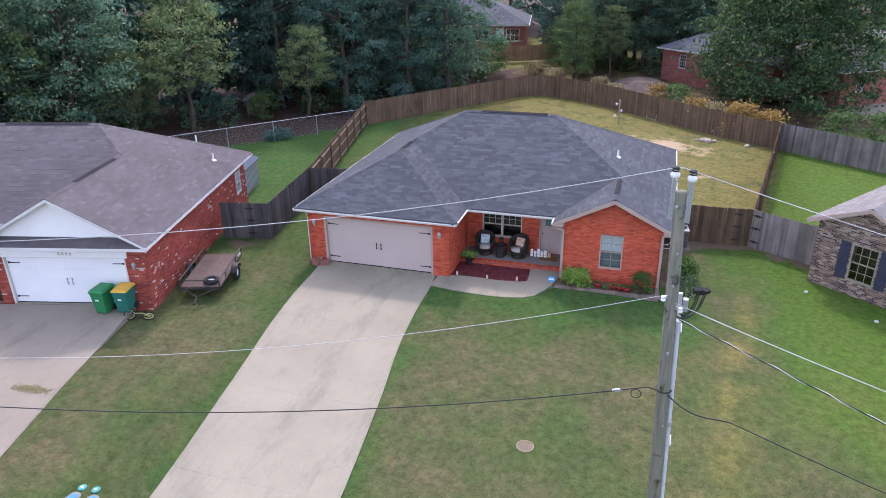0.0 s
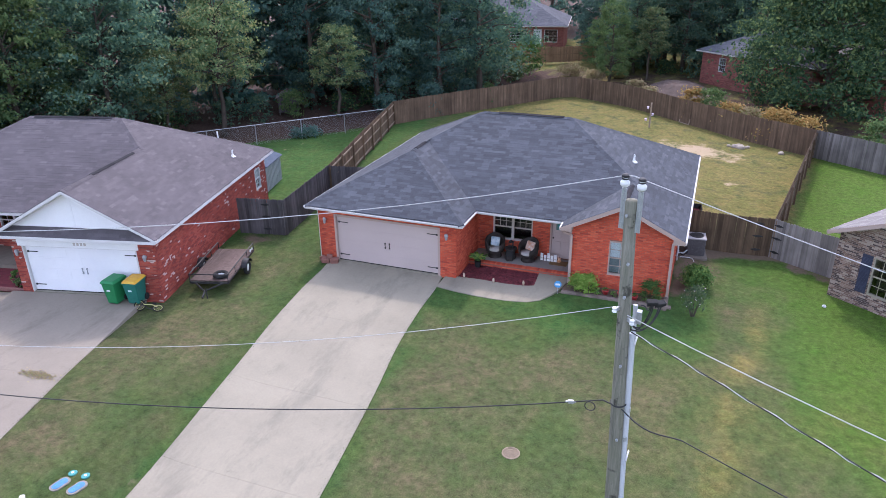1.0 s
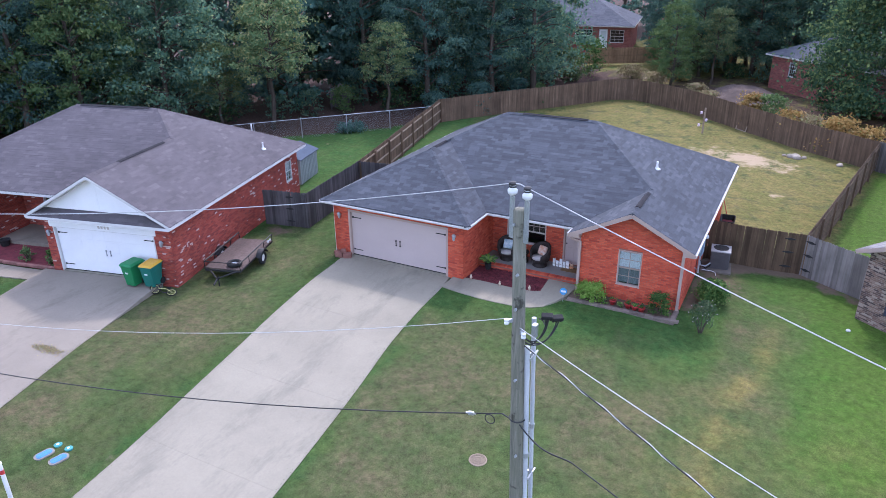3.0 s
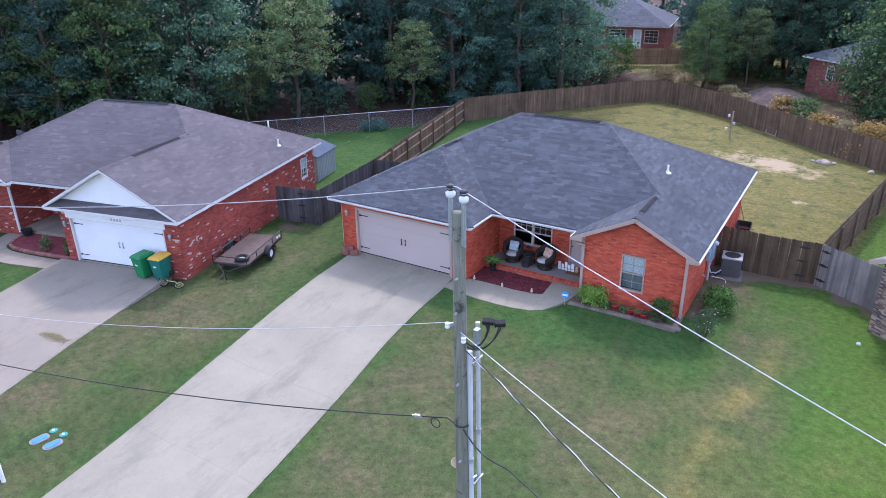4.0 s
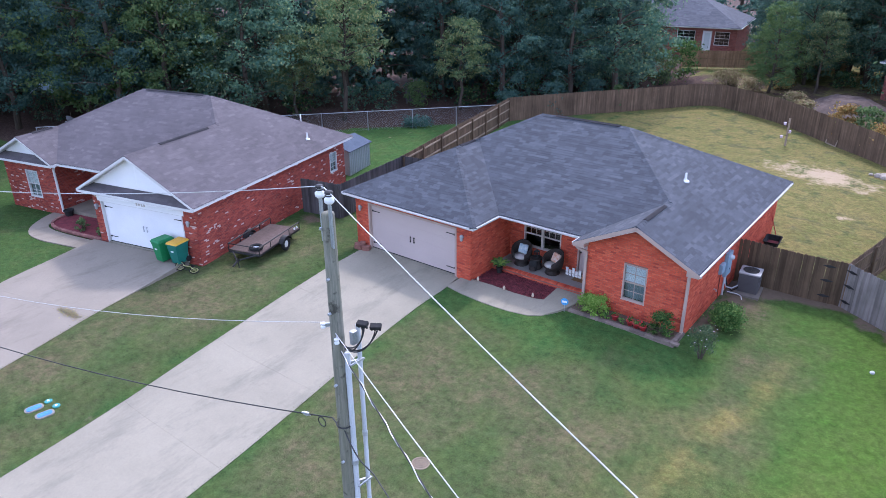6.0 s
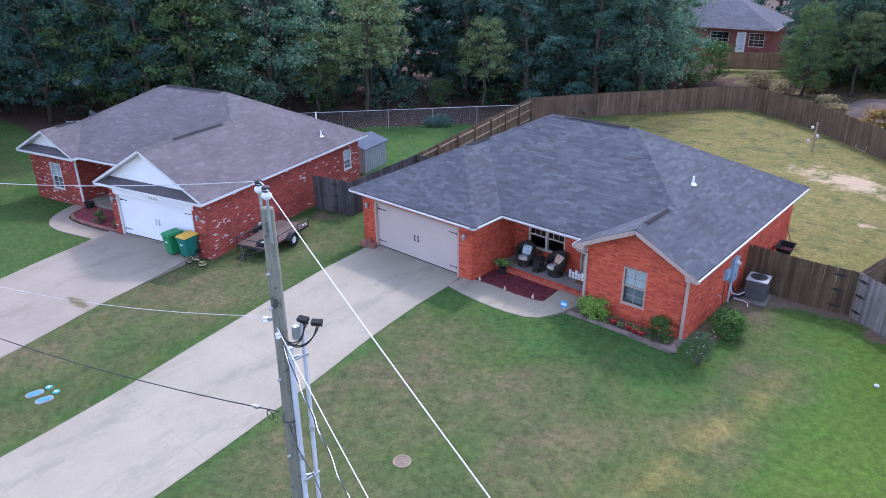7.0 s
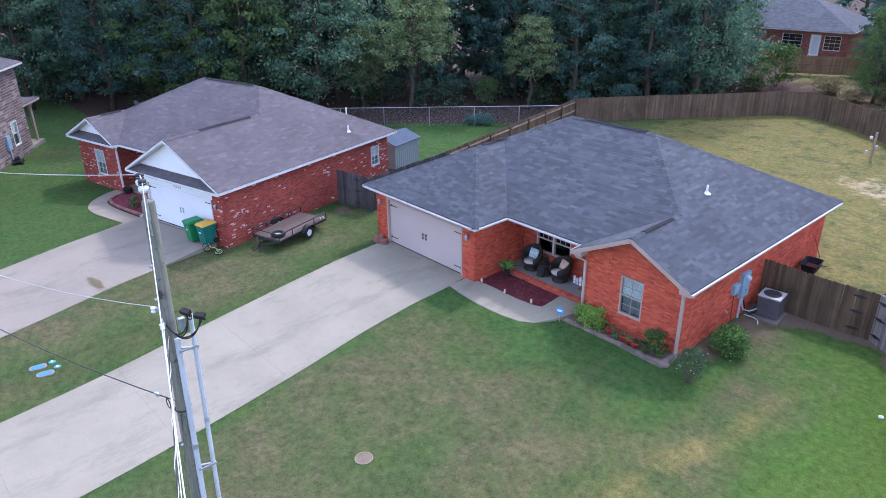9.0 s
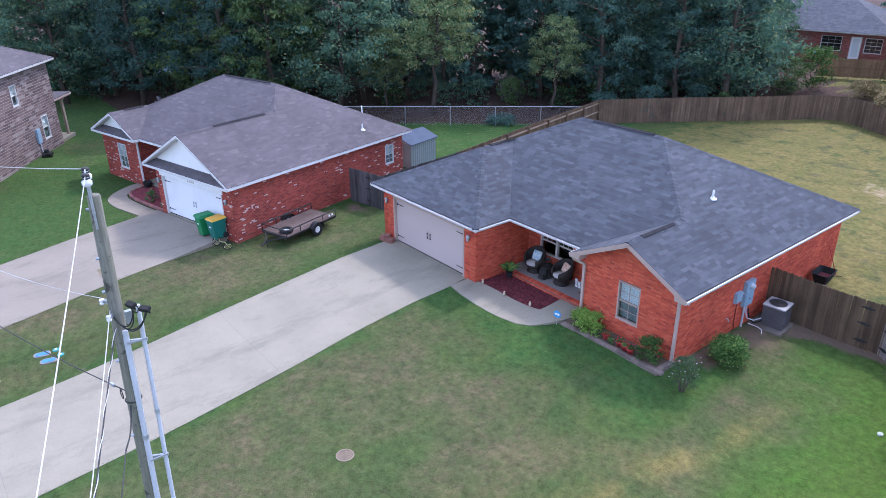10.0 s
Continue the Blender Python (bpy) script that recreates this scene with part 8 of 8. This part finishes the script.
for x, y in ((6.0, 27.95), (8.10, 26.05)):
    cp = thing("cleanout_cap", x, y, gz(x, y), 0, "white plastic cleanout cap in grass", "pipe cap", "cleanout caps")
    part("cap_body", lathe(bmesh.new(), [(0.075, -0.05), (0.075, 0.04), (0.065, 0.05), (0.0, 0.05)], 16), M["pvc"], cp)
    part("cap_square", boxes((-0.025, -0.025, 0.05, 0.025, 0.025, 0.075)), M["pvc"], cp)


# ---- bins, bicycle, trailer beside the neighbouring house ----
def bin_(x, y, turn, body, lid, label):
    b = thing("wheelie_bin", x, y, nbdrive_z(x, y) + 0.005, turn, label, "wheelie bin", "wheelie bins")
    bm = bmesh.new()
    hexa(bm, [(-0.22, -0.26, 0.04), (0.22, -0.26, 0.04), (0.22, 0.24, 0.04), (-0.22, 0.24, 0.04), (-0.29, -0.36, 0.95), (0.29, -0.36, 0.95), (0.29, 0.36, 0.95), (-0.29, 0.36, 0.95)])
    bmesh.ops.bevel(bm, geom=bm.edges[:], offset=0.03, segments=2, affect="EDGES", profile=0.5)
    part("body", bm, body, b)
    part("rim", boxes((-0.31, -0.38, 0.92, 0.31, 0.38, 0.96), bevel=0.012), body, b)
    bm = bmesh.new()
    hexa(bm, [(-0.315, -0.40, 0.962), (0.315, -0.40, 0.962), (0.315, 0.42, 0.962), (-0.315, 0.42, 0.962), (-0.25, -0.32, 1.05), (0.25, -0.32, 1.05), (0.25, 0.36, 1.05), (-0.25, 0.36, 1.05)])
    bmesh.ops.bevel(bm, geom=bm.edges[:], offset=0.02, segments=2, affect="EDGES", profile=0.5)
    part("lid", bm, lid, b)
    part("handle", tube(bmesh.new(), [(-0.25, 0.40, 0.90), (-0.25, 0.46, 0.93), (0.25, 0.46, 0.93), (0.25, 0.40, 0.90)], 0.016, 6), body, b)
    for sx in (-1, 1):
        part("wheel", lathe(bmesh.new(), [(0.0, sx * 0.22), (0.13, sx * 0.22), (0.14, sx * 0.25), (0.13, sx * 0.28), (0.0, sx * 0.28)], 18, (0, 0.26, 0.14), "x"), M["rubber"], b)
    part("label_bar", boxes((-0.09, -0.345, 0.60, 0.05, -0.325, 0.66)), M["white_plastic"], b)
    return b


M["bin_green"] = surface("green_plastic", (0.012, 0.16, 0.055, 1), (0.018, 0.20, 0.07, 1), 2, 40, 0.45, 0.05)
M["bin_teal"] = surface("dark_teal_plastic", (0.01, 0.115, 0.09, 1), (0.016, 0.15, 0.115, 1), 2, 40, 0.45, 0.05)
M["lid_yellow"] = surface("faded_yellow_plastic", (0.62, 0.36, 0.04, 1), (0.52, 0.29, 0.035, 1), 2.5, 30, 0.5, 0.05)
bin_(-20.02, 18.62, NA - 8, M["bin_green"], M["bin_green"], "green plastic wheelie bin by the garage door")
bin_(-19.24, 18.88, NA - 2, M["bin_teal"], M["lid_yellow"], "dark green wheelie bin with faded yellow lid")
bk = thing("bicycle", -18.62, 18.75, gz(-18.6, 18.7) + 0.04, 30, "small black and yellow bicycle lying on grass", "bicycle")
M["tyre_yellow"] = surface("yellow_rim", (0.52, 0.49, 0.20, 1), (0.42, 0.40, 0.16, 1), 6, 40, 0.5, 0.02)
for nm, m in (("front_wheel", pose(-0.34, 0.12, 0.17, 62, 0, 20)), ("rear_wheel", pose(0.34, 0.0, 0.06, 14, 8, 0))):
    bm = bmesh.new()
    torus(bm, (0, 0, 0), 0.19, 0.022, "z", 24, 6)
    bmesh.ops.transform(bm, matrix=m, verts=bm.verts[:])
    w = part(nm, bm, M["rubber"], bk)
    bm = bmesh.new()
    torus(bm, (0, 0, 0), 0.155, 0.012, "z", 24, 6)
    for k in range(10):
        a = k * math.pi / 5
        tube(bm, [(0, 0, 0), (0.155 * math.cos(a), 0.155 * math.sin(a), 0)], 0.003, 4)
    bmesh.ops.transform(bm, matrix=m, verts=bm.verts[:])
    part("rim", bm, M["tyre_yellow"], w)
part("frame_tube", tube(bmesh.new(), [(0.34, 0.0, 0.08), (0.05, -0.10, 0.10), (-0.24, 0.12, 0.20), (-0.34, 0.12, 0.17)], 0.018, 6), M["black"], bk)
part("seat_tube", tube(bmesh.new(), [(0.34, 0.0, 0.08), (0.10, 0.16, 0.14), (-0.24, 0.12, 0.20)], 0.016, 6), M["tyre_yellow"], bk)
part("handlebar", tube(bmesh.new(), [(-0.40, -0.16, 0.10), (-0.28, -0.02, 0.22), (-0.16, 0.24, 0.30), (-0.12, 0.36, 0.26)], 0.014, 6), M["black"], bk)
part("saddle", boxes((0.06, 0.22, 0.10, 0.24, 0.32, 0.16), bevel=0.03), M["rubber"], bk)


tr = thing("utility_trailer", -17.75, 22.35, gz(-17.5, 22.3) + 0.01, 17, "black steel utility trailer with plank deck and spare tyre", "trailer")
TW, TL, TZ = 0.80, 1.62, 0.47
bm = bmesh.new()
for sx in (-1, 1):
    beam(bm, (sx * (TW - 0.03), -TL, TZ - 0.05), (sx * (TW - 0.03), TL, TZ - 0.05), 0.05, 0.09)
for y in (-TL, -0.8, 0.0, 0.8, TL):
    beam(bm, (-TW, y, TZ - 0.05), (TW, y, TZ - 0.05), 0.05, 0.08)
part("chassis", bm, M["black"], tr)
for i in range(11):
    x = -TW + 0.045 + i * 0.151
    part("plank", boxes((x - 0.07, -TL + 0.03, TZ, x + 0.07, TL - 0.03, TZ + 0.035)), M["deck"], tr)
for sx in (-1, 1):
    part("side_rail", tube(bmesh.new(), [(sx * TW, -TL, TZ + 0.32), (sx * TW, TL, TZ + 0.32)], 0.03, 6), M["black"], tr)
    for y in (-TL, -0.75, 0.75, TL):
        part("rail_post", tube(bmesh.new(), [(sx * TW, y, TZ - 0.05), (sx * TW, y, TZ + 0.32)], 0.02, 6), M["black"], tr)
    cx0 = sx * (TW + 0.17)
    part("tyre", torus(bmesh.new(), (cx0, 0.15, 0.31), 0.235, 0.085, "x", 26, 10), M["rubber"], tr)
    smooth(part("wheel_rim", lathe(bmesh.new(), [(0.0, sx * 0.05), (0.06, sx * 0.06), (0.13, sx * 0.02), (0.19, sx * 0.045), (0.19, -sx * 0.05), (0.0, -sx * 0.05)], 20, (cx0, 0.15, 0.31), "x"), M["white_plastic"], tr))
    bm = bmesh.new()
    prev = None
    for k in range(9):
        a = radians(20 + 140 * k / 8)
        ring = [(cx0 - 0.13, 0.15 + 0.40 * math.cos(a), 0.31 + 0.40 * math.sin(a)), (cx0 + 0.13, 0.15 + 0.40 * math.cos(a), 0.31 + 0.40 * math.sin(a)), (cx0 + 0.13, 0.15 + 0.385 * math.cos(a), 0.31 + 0.385 * math.sin(a)), (cx0 - 0.13, 0.15 + 0.385 * math.cos(a), 0.31 + 0.385 * math.sin(a))]
        row = [bm.verts.new(p) for p in ring]
        if prev:
            for q in range(4):
                bm.faces.new((prev[q], prev[(q + 1) % 4], row[(q + 1) % 4], row[q]))
        prev = row
    part("fender", bm, M["black"], tr)
part("front_rail", tube(bmesh.new(), [(-TW, -TL, TZ + 0.32), (TW, -TL, TZ + 0.32)], 0.022, 6), M["black"], tr)
bm = bmesh.new()
tube(bm, [(-TW + 0.2, -TL, TZ - 0.05), (0, -TL - 0.55, TZ - 0.16), (TW - 0.2, -TL, TZ - 0.05)], 0.035, 6)
tube(bm, [(0, -TL - 0.50, TZ - 0.16), (0, -TL - 0.85, TZ - 0.30)], 0.04, 8)
tg = part("tongue", bm, M["black"], tr)
part("jack", tube(bmesh.new(), [(0.07, -TL - 0.55, 0.45), (0.07, -TL - 0.55, -0.02)], 0.022, 8), M["black"], tg)
bm = bmesh.new()
torus(bm, (0.35, -TL + 0.42, TZ + 0.13), 0.24, 0.085, "z", 26, 10)
sp_ = part("spare_tyre", bm, M["rubber"], tr)
part("spare_rim", lathe(bmesh.new(), [(0.0, TZ + 0.12), (0.06, TZ + 0.13), (0.13, TZ + 0.10), (0.18, TZ + 0.15), (0.18, TZ + 0.06), (0.0, TZ + 0.06)], 18, (0.35, -TL + 0.42, 0)), M["galv"], sp_)
for y in (1.15, 1.35):
    part("tail_lamp", boxes((TW - 0.02, y, TZ + 0.10, TW + 0.03, y + 0.09, TZ + 0.19), bevel=0.01), M["white_plastic"], tr)

# ---- items at the neighbouring porch and the far yard ----
pt = thing("planter_pot", *nb2(-10.75, 2.15), -0.07, 0, "black plastic planter pot by a brick corner", "planter")
part("pot", lathe(bmesh.new(), [(0.0, 0.0), (0.17, 0.0), (0.23, 0.26), (0.26, 0.27), (0.26, 0.31), (0.22, 0.31), (0.2, 0.26), (0.0, 0.25)], 20), M["rubber"], pt)
place(make_shrub(31, 0.62, 0.36, M["leaf_light"], 520, 0.09, "shrub", "light green shrub in a mulch bed", clusters=12), *nb2(-8.4, 1.0), -0.08)
place(make_shrub(32, 0.48, 0.26, M["leaf_bush"], 320, 0.08, "shrub", "small green shrub in a mulch bed", clusters=10), *nb2(-7.5, 1.35), -0.08)
place(make_shrub(33, 0.40, 0.22, M["leaf_light"], 260, 0.08, "shrub", "small green shrub beside the garage corner", clusters=8), *nb2(-6.95, 0.75), -0.08)
wp = thing("picket_ornament", *nb2(-7.3, 2.3), -0.05, NA + 10, "small white picket ornament with round plaque", "ornament")
for i in range(4):
    bm = bmesh.new()
    prism(bm, [(-0.24 + i * 0.14, 0, 0), (-0.14 + i * 0.14, 0, 0), (-0.14 + i * 0.14, 0, 0.62), (-0.19 + i * 0.14, 0, 0.72), (-0.24 + i * 0.14, 0, 0.62)], (0, 0.02, 0))
    part("picket", bm, M["white_plastic"], wp)
part("crossbar", boxes((-0.28, -0.02, 0.18, 0.34, 0.0, 0.25), (-0.28, -0.02, 0.45, 0.34, 0.0, 0.52)), M["white_plastic"], wp)
part("plaque", lathe(bmesh.new(), [(0.0, -0.05), (0.16, -0.05), (0.16, -0.025), (0.0, -0.025)], 20, (0.05, 0, 0.30), "y"), M["white_plastic"], wp)

bpz = gz(-3.3, 54.5)
bh = thing("bird_feeder_pole", -3.3, 54.5, bpz, 0, "weathered post with bird feeders in the back yard", "bird feeder")
part("post", boxes((-0.055, -0.055, -0.3, 0.055, 0.055, 1.85)), M["rail_wood"], bh)
for x, z in ((-0.22, 1.45), (0.16, 0.95), (-0.30, 0.55)):
    part("feeder_arm", tube(bmesh.new(), [(0, -0.05, z + 0.15), (x, -0.10, z + 0.18)], 0.012, 6), M["black"], bh)
    part("feeder", lathe(bmesh.new(), [(0.0, 0.0), (0.08, 0.0), (0.07, 0.13), (0.11, 0.14), (0.0, 0.2)], 12, (x, -0.12, z - 0.02)), M["petal_white"], bh)
fr = thing("wooden_screen", -0.95, 56.5, gz(-0.95, 56.5), -45, "empty wooden screen leaning against the fence", "screen")
bm = boxes((-0.55, 0, 0, 0.55, 0.04, 0.07), (-0.55, 0, 0.93, 0.55, 0.04, 1.0), (-0.55, 0, 0.07, -0.48, 0.04, 0.93), (0.48, 0, 0.07, 0.55, 0.04, 0.93))
bmesh.ops.rotate(bm, cent=(0, 0, 0), matrix=Matrix.Rotation(radians(-14), 3, "X"), verts=bm.verts[:])
part("screen_bars", bm, M["rail_wood"], fr)
M["rock"] = surface("pale_fieldstone", (0.40, 0.34, 0.27, 1), (0.28, 0.24, 0.20, 1), 3, 30, 0.9, 0.4)
for i, (x, y, s) in enumerate(((2.75, 51.0, 0.24), (3.15, 50.85, 0.27), (2.35, 51.15, 0.14), (3.55, 51.1, 0.17), (3.0, 51.3, 0.22), (5.6, 50.2, 0.2))):
    bm = bmesh.new()
    bmesh.ops.create_icosphere(bm, subdivisions=2, radius=1.0)
    for v in bm.verts:
        v.co *= 1 + 0.25 * noise.noise(v.co * 1.3 + Vector((i * 7, 0, 0)))
        v.co.z *= 0.75
    solid("rock", bm, M["rock"], "pale weathered rock lying on dry grass", "rock", "yard rocks", m=pose(x, y, gz(x, y) + s * 0.25, 0, 0, i * 50) @ Matrix.Scale(s, 4))
# shrubs by the fences
for i, (x, y, h, r, mk, nm) in enumerate(((0.9, 57.6, 2.7, 1.2, "leaf_light", "light green shrub behind the fence"), (5.2, 53.4, 2.5, 1.5, "leaf_rust", "rusty autumn shrub spilling over the fence"), (7.0, 52.4, 2.2, 1.3, "leaf_rust", "rusty autumn shrub behind the fence"), (-0.6, 57.9, 2.6, 1.25, "leaf_rust", "rusty autumn shrub spilling over the fence"), (2.2, 55.6, 2.2, 1.2, "leaf_rust", "rusty autumn shrub behind the fence"), (3.6, 55.4, 2.0, 1.2, "leaf_tan", "dry tan weeds behind the fence"), (-10.4, 71.3, 1.3, 1.2, "leaf_tan", "dry tan weeds on rough ground"), (-6.0, 68.0, 1.2, 0.9, "leaf_tan", "dry tan weeds on rough ground"), (-13.0, 73.0, 1.5, 1.6, "leaf_tan", "dry tan weeds on rough ground"), (-4.4, 64.5, 1.3, 1.0, "leaf_tan", "dry tan weeds on rough ground"), (-8.6, 74.0, 1.0, 1.3, "leaf_rust", "rusty low shrub on rough ground"),
                                        (-18.6, 69.4, 3.4, 2.0, "leaf_light", "tall light green bush before the woods"), (-17.4, 72.6, 3.9, 2.2, "leaf_bush", "tall round green bush before the woods"), (-18.6, 56.6, 2.6, 1.0, "leaf_cool", "green shrub growing over the fence"), (-20.6, 53.5, 2.6, 1.3, "leaf_cool", "green shrub growing over the fence"),
                                        (-17.0, 57.6, 2.1, 0.6, "leaf_light", "thin green shrub growing over the fence"), (-26.9, 44.0, 0.8, 1.3, "leaf_cool", "low green shrub by the chain-link fence"), (-24.6, 53.0, 1.6, 1.3, "leaf_cool", "undergrowth shrub in the woods"), (-30.9, 48.9, 2.3, 1.2, "leaf_light", "leafy shrub before a small playhouse"),
                                        (11.0, 50.2, 2.8, 1.4, "leaf_light", "light green shrub behind a grey fence"), (13.0, 48.5, 3.2, 1.3, "leaf_light", "light green shrub behind a grey fence"))):
    place(make_shrub(70 + i, h, r, M[mk], int(900 + 300 * r * h), 0.17, "shrub", nm, group="fence shrubs", clusters=24), x, y, gz(x, y), i * 40)

# drift of tan leaves on the neighbouring driveway
rnd = random.Random(77)
cv, cf = [], []
for _ in range(260):
    x, y = -18.7 + rnd.gauss(0, 0.34), 13.75 + rnd.gauss(0, 0.10)
    a, l, z = rnd.uniform(0, 6.28), rnd.uniform(0.03, 0.055), nbdrive_z(x, y) + rnd.uniform(0.004, 0.02)
    ca, sa, i = math.cos(a) * l, math.sin(a) * l, len(cv)
    cv += [(x - ca, y - sa, z), (x + sa * 0.5, y - ca * 0.5, z + 0.012), (x + ca, y + sa, z), (x - sa * 0.5, y + ca * 0.5, z + 0.008)]
    cf.append((i, i + 1, i + 2, i + 3))
solid("fallen_leaves", (cv, cf), M["leaf_tan"], "drift of dry tan leaves on a driveway", "leaves", kind="stuff")


# ---- grass blades on the front lawns ----
def ring_mask(x, y, ring):
    r = np.zeros(len(x), bool)
    for (ax, ay), (bx, by) in zip(ring, ring[1:] + ring[:1]):
        if ay == by:
            continue
        r ^= ((ay > y) != (by > y)) & (x < (bx - ax) * (y - ay) / (by - ay) + ax)
    return r


def turf(name, x0, y0, x1, y1, n, seed, h, label, line=None, blade=0.009):
    nr = np.random.RandomState(seed)
    x, y = nr.uniform(x0, x1, n), nr.uniform(y0, y1, n)
    if line:
        f = nr.uniform(0, 1, n)
        ragged = 0.028 + 0.012 * np.sin(f * 61) + 0.02 * np.sin(f * 173) + 0.025 * np.sin(f * 417)
        y = line[0][1] + (line[1][1] - line[0][1]) * f
        x = line[0][0] + (line[1][0] - line[0][0]) * f + line[2] * np.abs(nr.normal(0, 1, n)) * ragged
        if line[3]:
            x = x - np.array([edge_bow(q) for q in y])
    keep = np.ones(n, bool)
    for ring in TURF_KEEP_OFF if line is None else ():
        keep &= ~ring_mask(x + nr.normal(0, 0.035, n), y + nr.normal(0, 0.035, n), ring)
    u, w = (x - 0.3) * 0.93 - (y - 49.0) * 0.36, (x - 0.3) * 0.36 + (y - 49.0) * 0.93
    keep &= np.hypot(u / 5.2, w / 2.3) > nr.uniform(0.3, 1.0, n)
    x, y = x[keep], y[keep]
    k = len(x)
    z = np.array([gz(a, b) for a, b in zip(x, y)])
    a = nr.uniform(0, 2 * np.pi, k)
    hh = h * nr.uniform(0.5, 1.3, k)
    w = blade * nr.uniform(0.7, 1.5, k)
    lean = nr.normal(0, 1.0, k)
    lean = (np.sign(lean) * 1.2 + lean) * hh
    lx, ly = -np.sin(a) * lean, np.cos(a) * lean
    v = np.stack([np.stack([x - np.cos(a) * w, y - np.sin(a) * w, z - 0.01], 1), np.stack([x + np.cos(a) * w, y + np.sin(a) * w, z - 0.01], 1), np.stack([x + lx, y + ly, z + hh], 1)], 1).reshape(-1, 3)
    me = bpy.data.meshes.new(name)
    me.vertices.add(3 * k)
    me.vertices.foreach_set("co", v.astype(np.float32).ravel())
    me.loops.add(3 * k)
    me.loops.foreach_set("vertex_index", np.arange(3 * k, dtype=np.int32))
    me.polygons.add(k)
    me.polygons.foreach_set("loop_start", np.arange(0, 3 * k, 3, dtype=np.int32))
    at = me.attributes.new("dry", "FLOAT", "POINT")
    at.data.foreach_set("value", np.repeat(np.array([dryness(p, q) for p, q in zip(x, y)]), 3))
    at = me.attributes.new("lush", "FLOAT", "POINT")
    at.data.foreach_set("value", np.repeat(np.array([lush_and_light(p, q) for p, q in zip(x, y)]), 3))
    me.materials.append(M["turf"])
    me.update(calc_edges=True)
    return tagged(new(name, me), label, "grass", kind="stuff")


TURF_KEEP_OFF = [
    [(-14.10 - edge_bow(y) + (25.03 - y) * 0.129, y) for y in (25.2, 24, 23, 22, 21, 20, 19, 18, 16, 14, 12, 10, 2.5)] + [(-8.88 - edge_bow(y) + (25.03 - y) * 0.1117, y) for y in (2.5, 10, 12, 14, 16, 18, 19, 20, 21, 22, 23, 24, 25.2)],
    [(-24.8, 18.2), (-20.1, 0.5), (-14.75, 1.5), (-19.25, 19.6)],
    wi[:1] + wo + wi[::-1][:-1],
    bedring,
    [(XL + 0.4, 25.04), (-8.12, 25.04), (-8.12, 26.6), (-3.7, 26.6), (-3.72, 25.2), (0.47, 25.2), (0.47, 26.2), (wr, 26.2), (wr, 37.5), (XL + 0.4, 37.5)],
    [nb2(*p) for p in ((-6.4, -0.2), (-0.36, 0.4), (-0.36, 12.2), (-15.2, 12.2), (-15.2, 2.35), (-11.4, 2.35))] + ao[::-1],
    [(6.23, 29.15), (9.3, 26.84), (16.0, 36.0), (12.9, 38.0)],
]
turf("front_grass", -14.4, 9.0, 13.0, 31.0, 230000, 3, 0.018, "short mown grass of the front lawn")
turf("side_grass", -20.5, 9.0, -11.0, 27.0, 80000, 4, 0.018, "short mown grass between two driveways")
turf("far_grass", -36.0, 9.5, -19.0, 24.0, 60000, 5, 0.036, "short mown grass before the neighbouring house")
turf("yard_grass", -20.0, 38.0, 8.0, 62.0, 70000, 6, 0.036, "dry mown grass of the back yard")
# ragged fringes along the driveway edges
for k, (a, b, side, bent) in enumerate(((*DRIVE_L, 1, True), (lerp2(*DRIVE_R, 0.047), DRIVE_R[1], -1, True), ((-19.2, 19.1), (-14.7, 2.0), -1, False))):
    turf("edge_grass", 0, 0, 1, 1, 3600, 20 + k, 0.022, "ragged grass fringe along a driveway edge", (a, b, side, bent), 0.013)
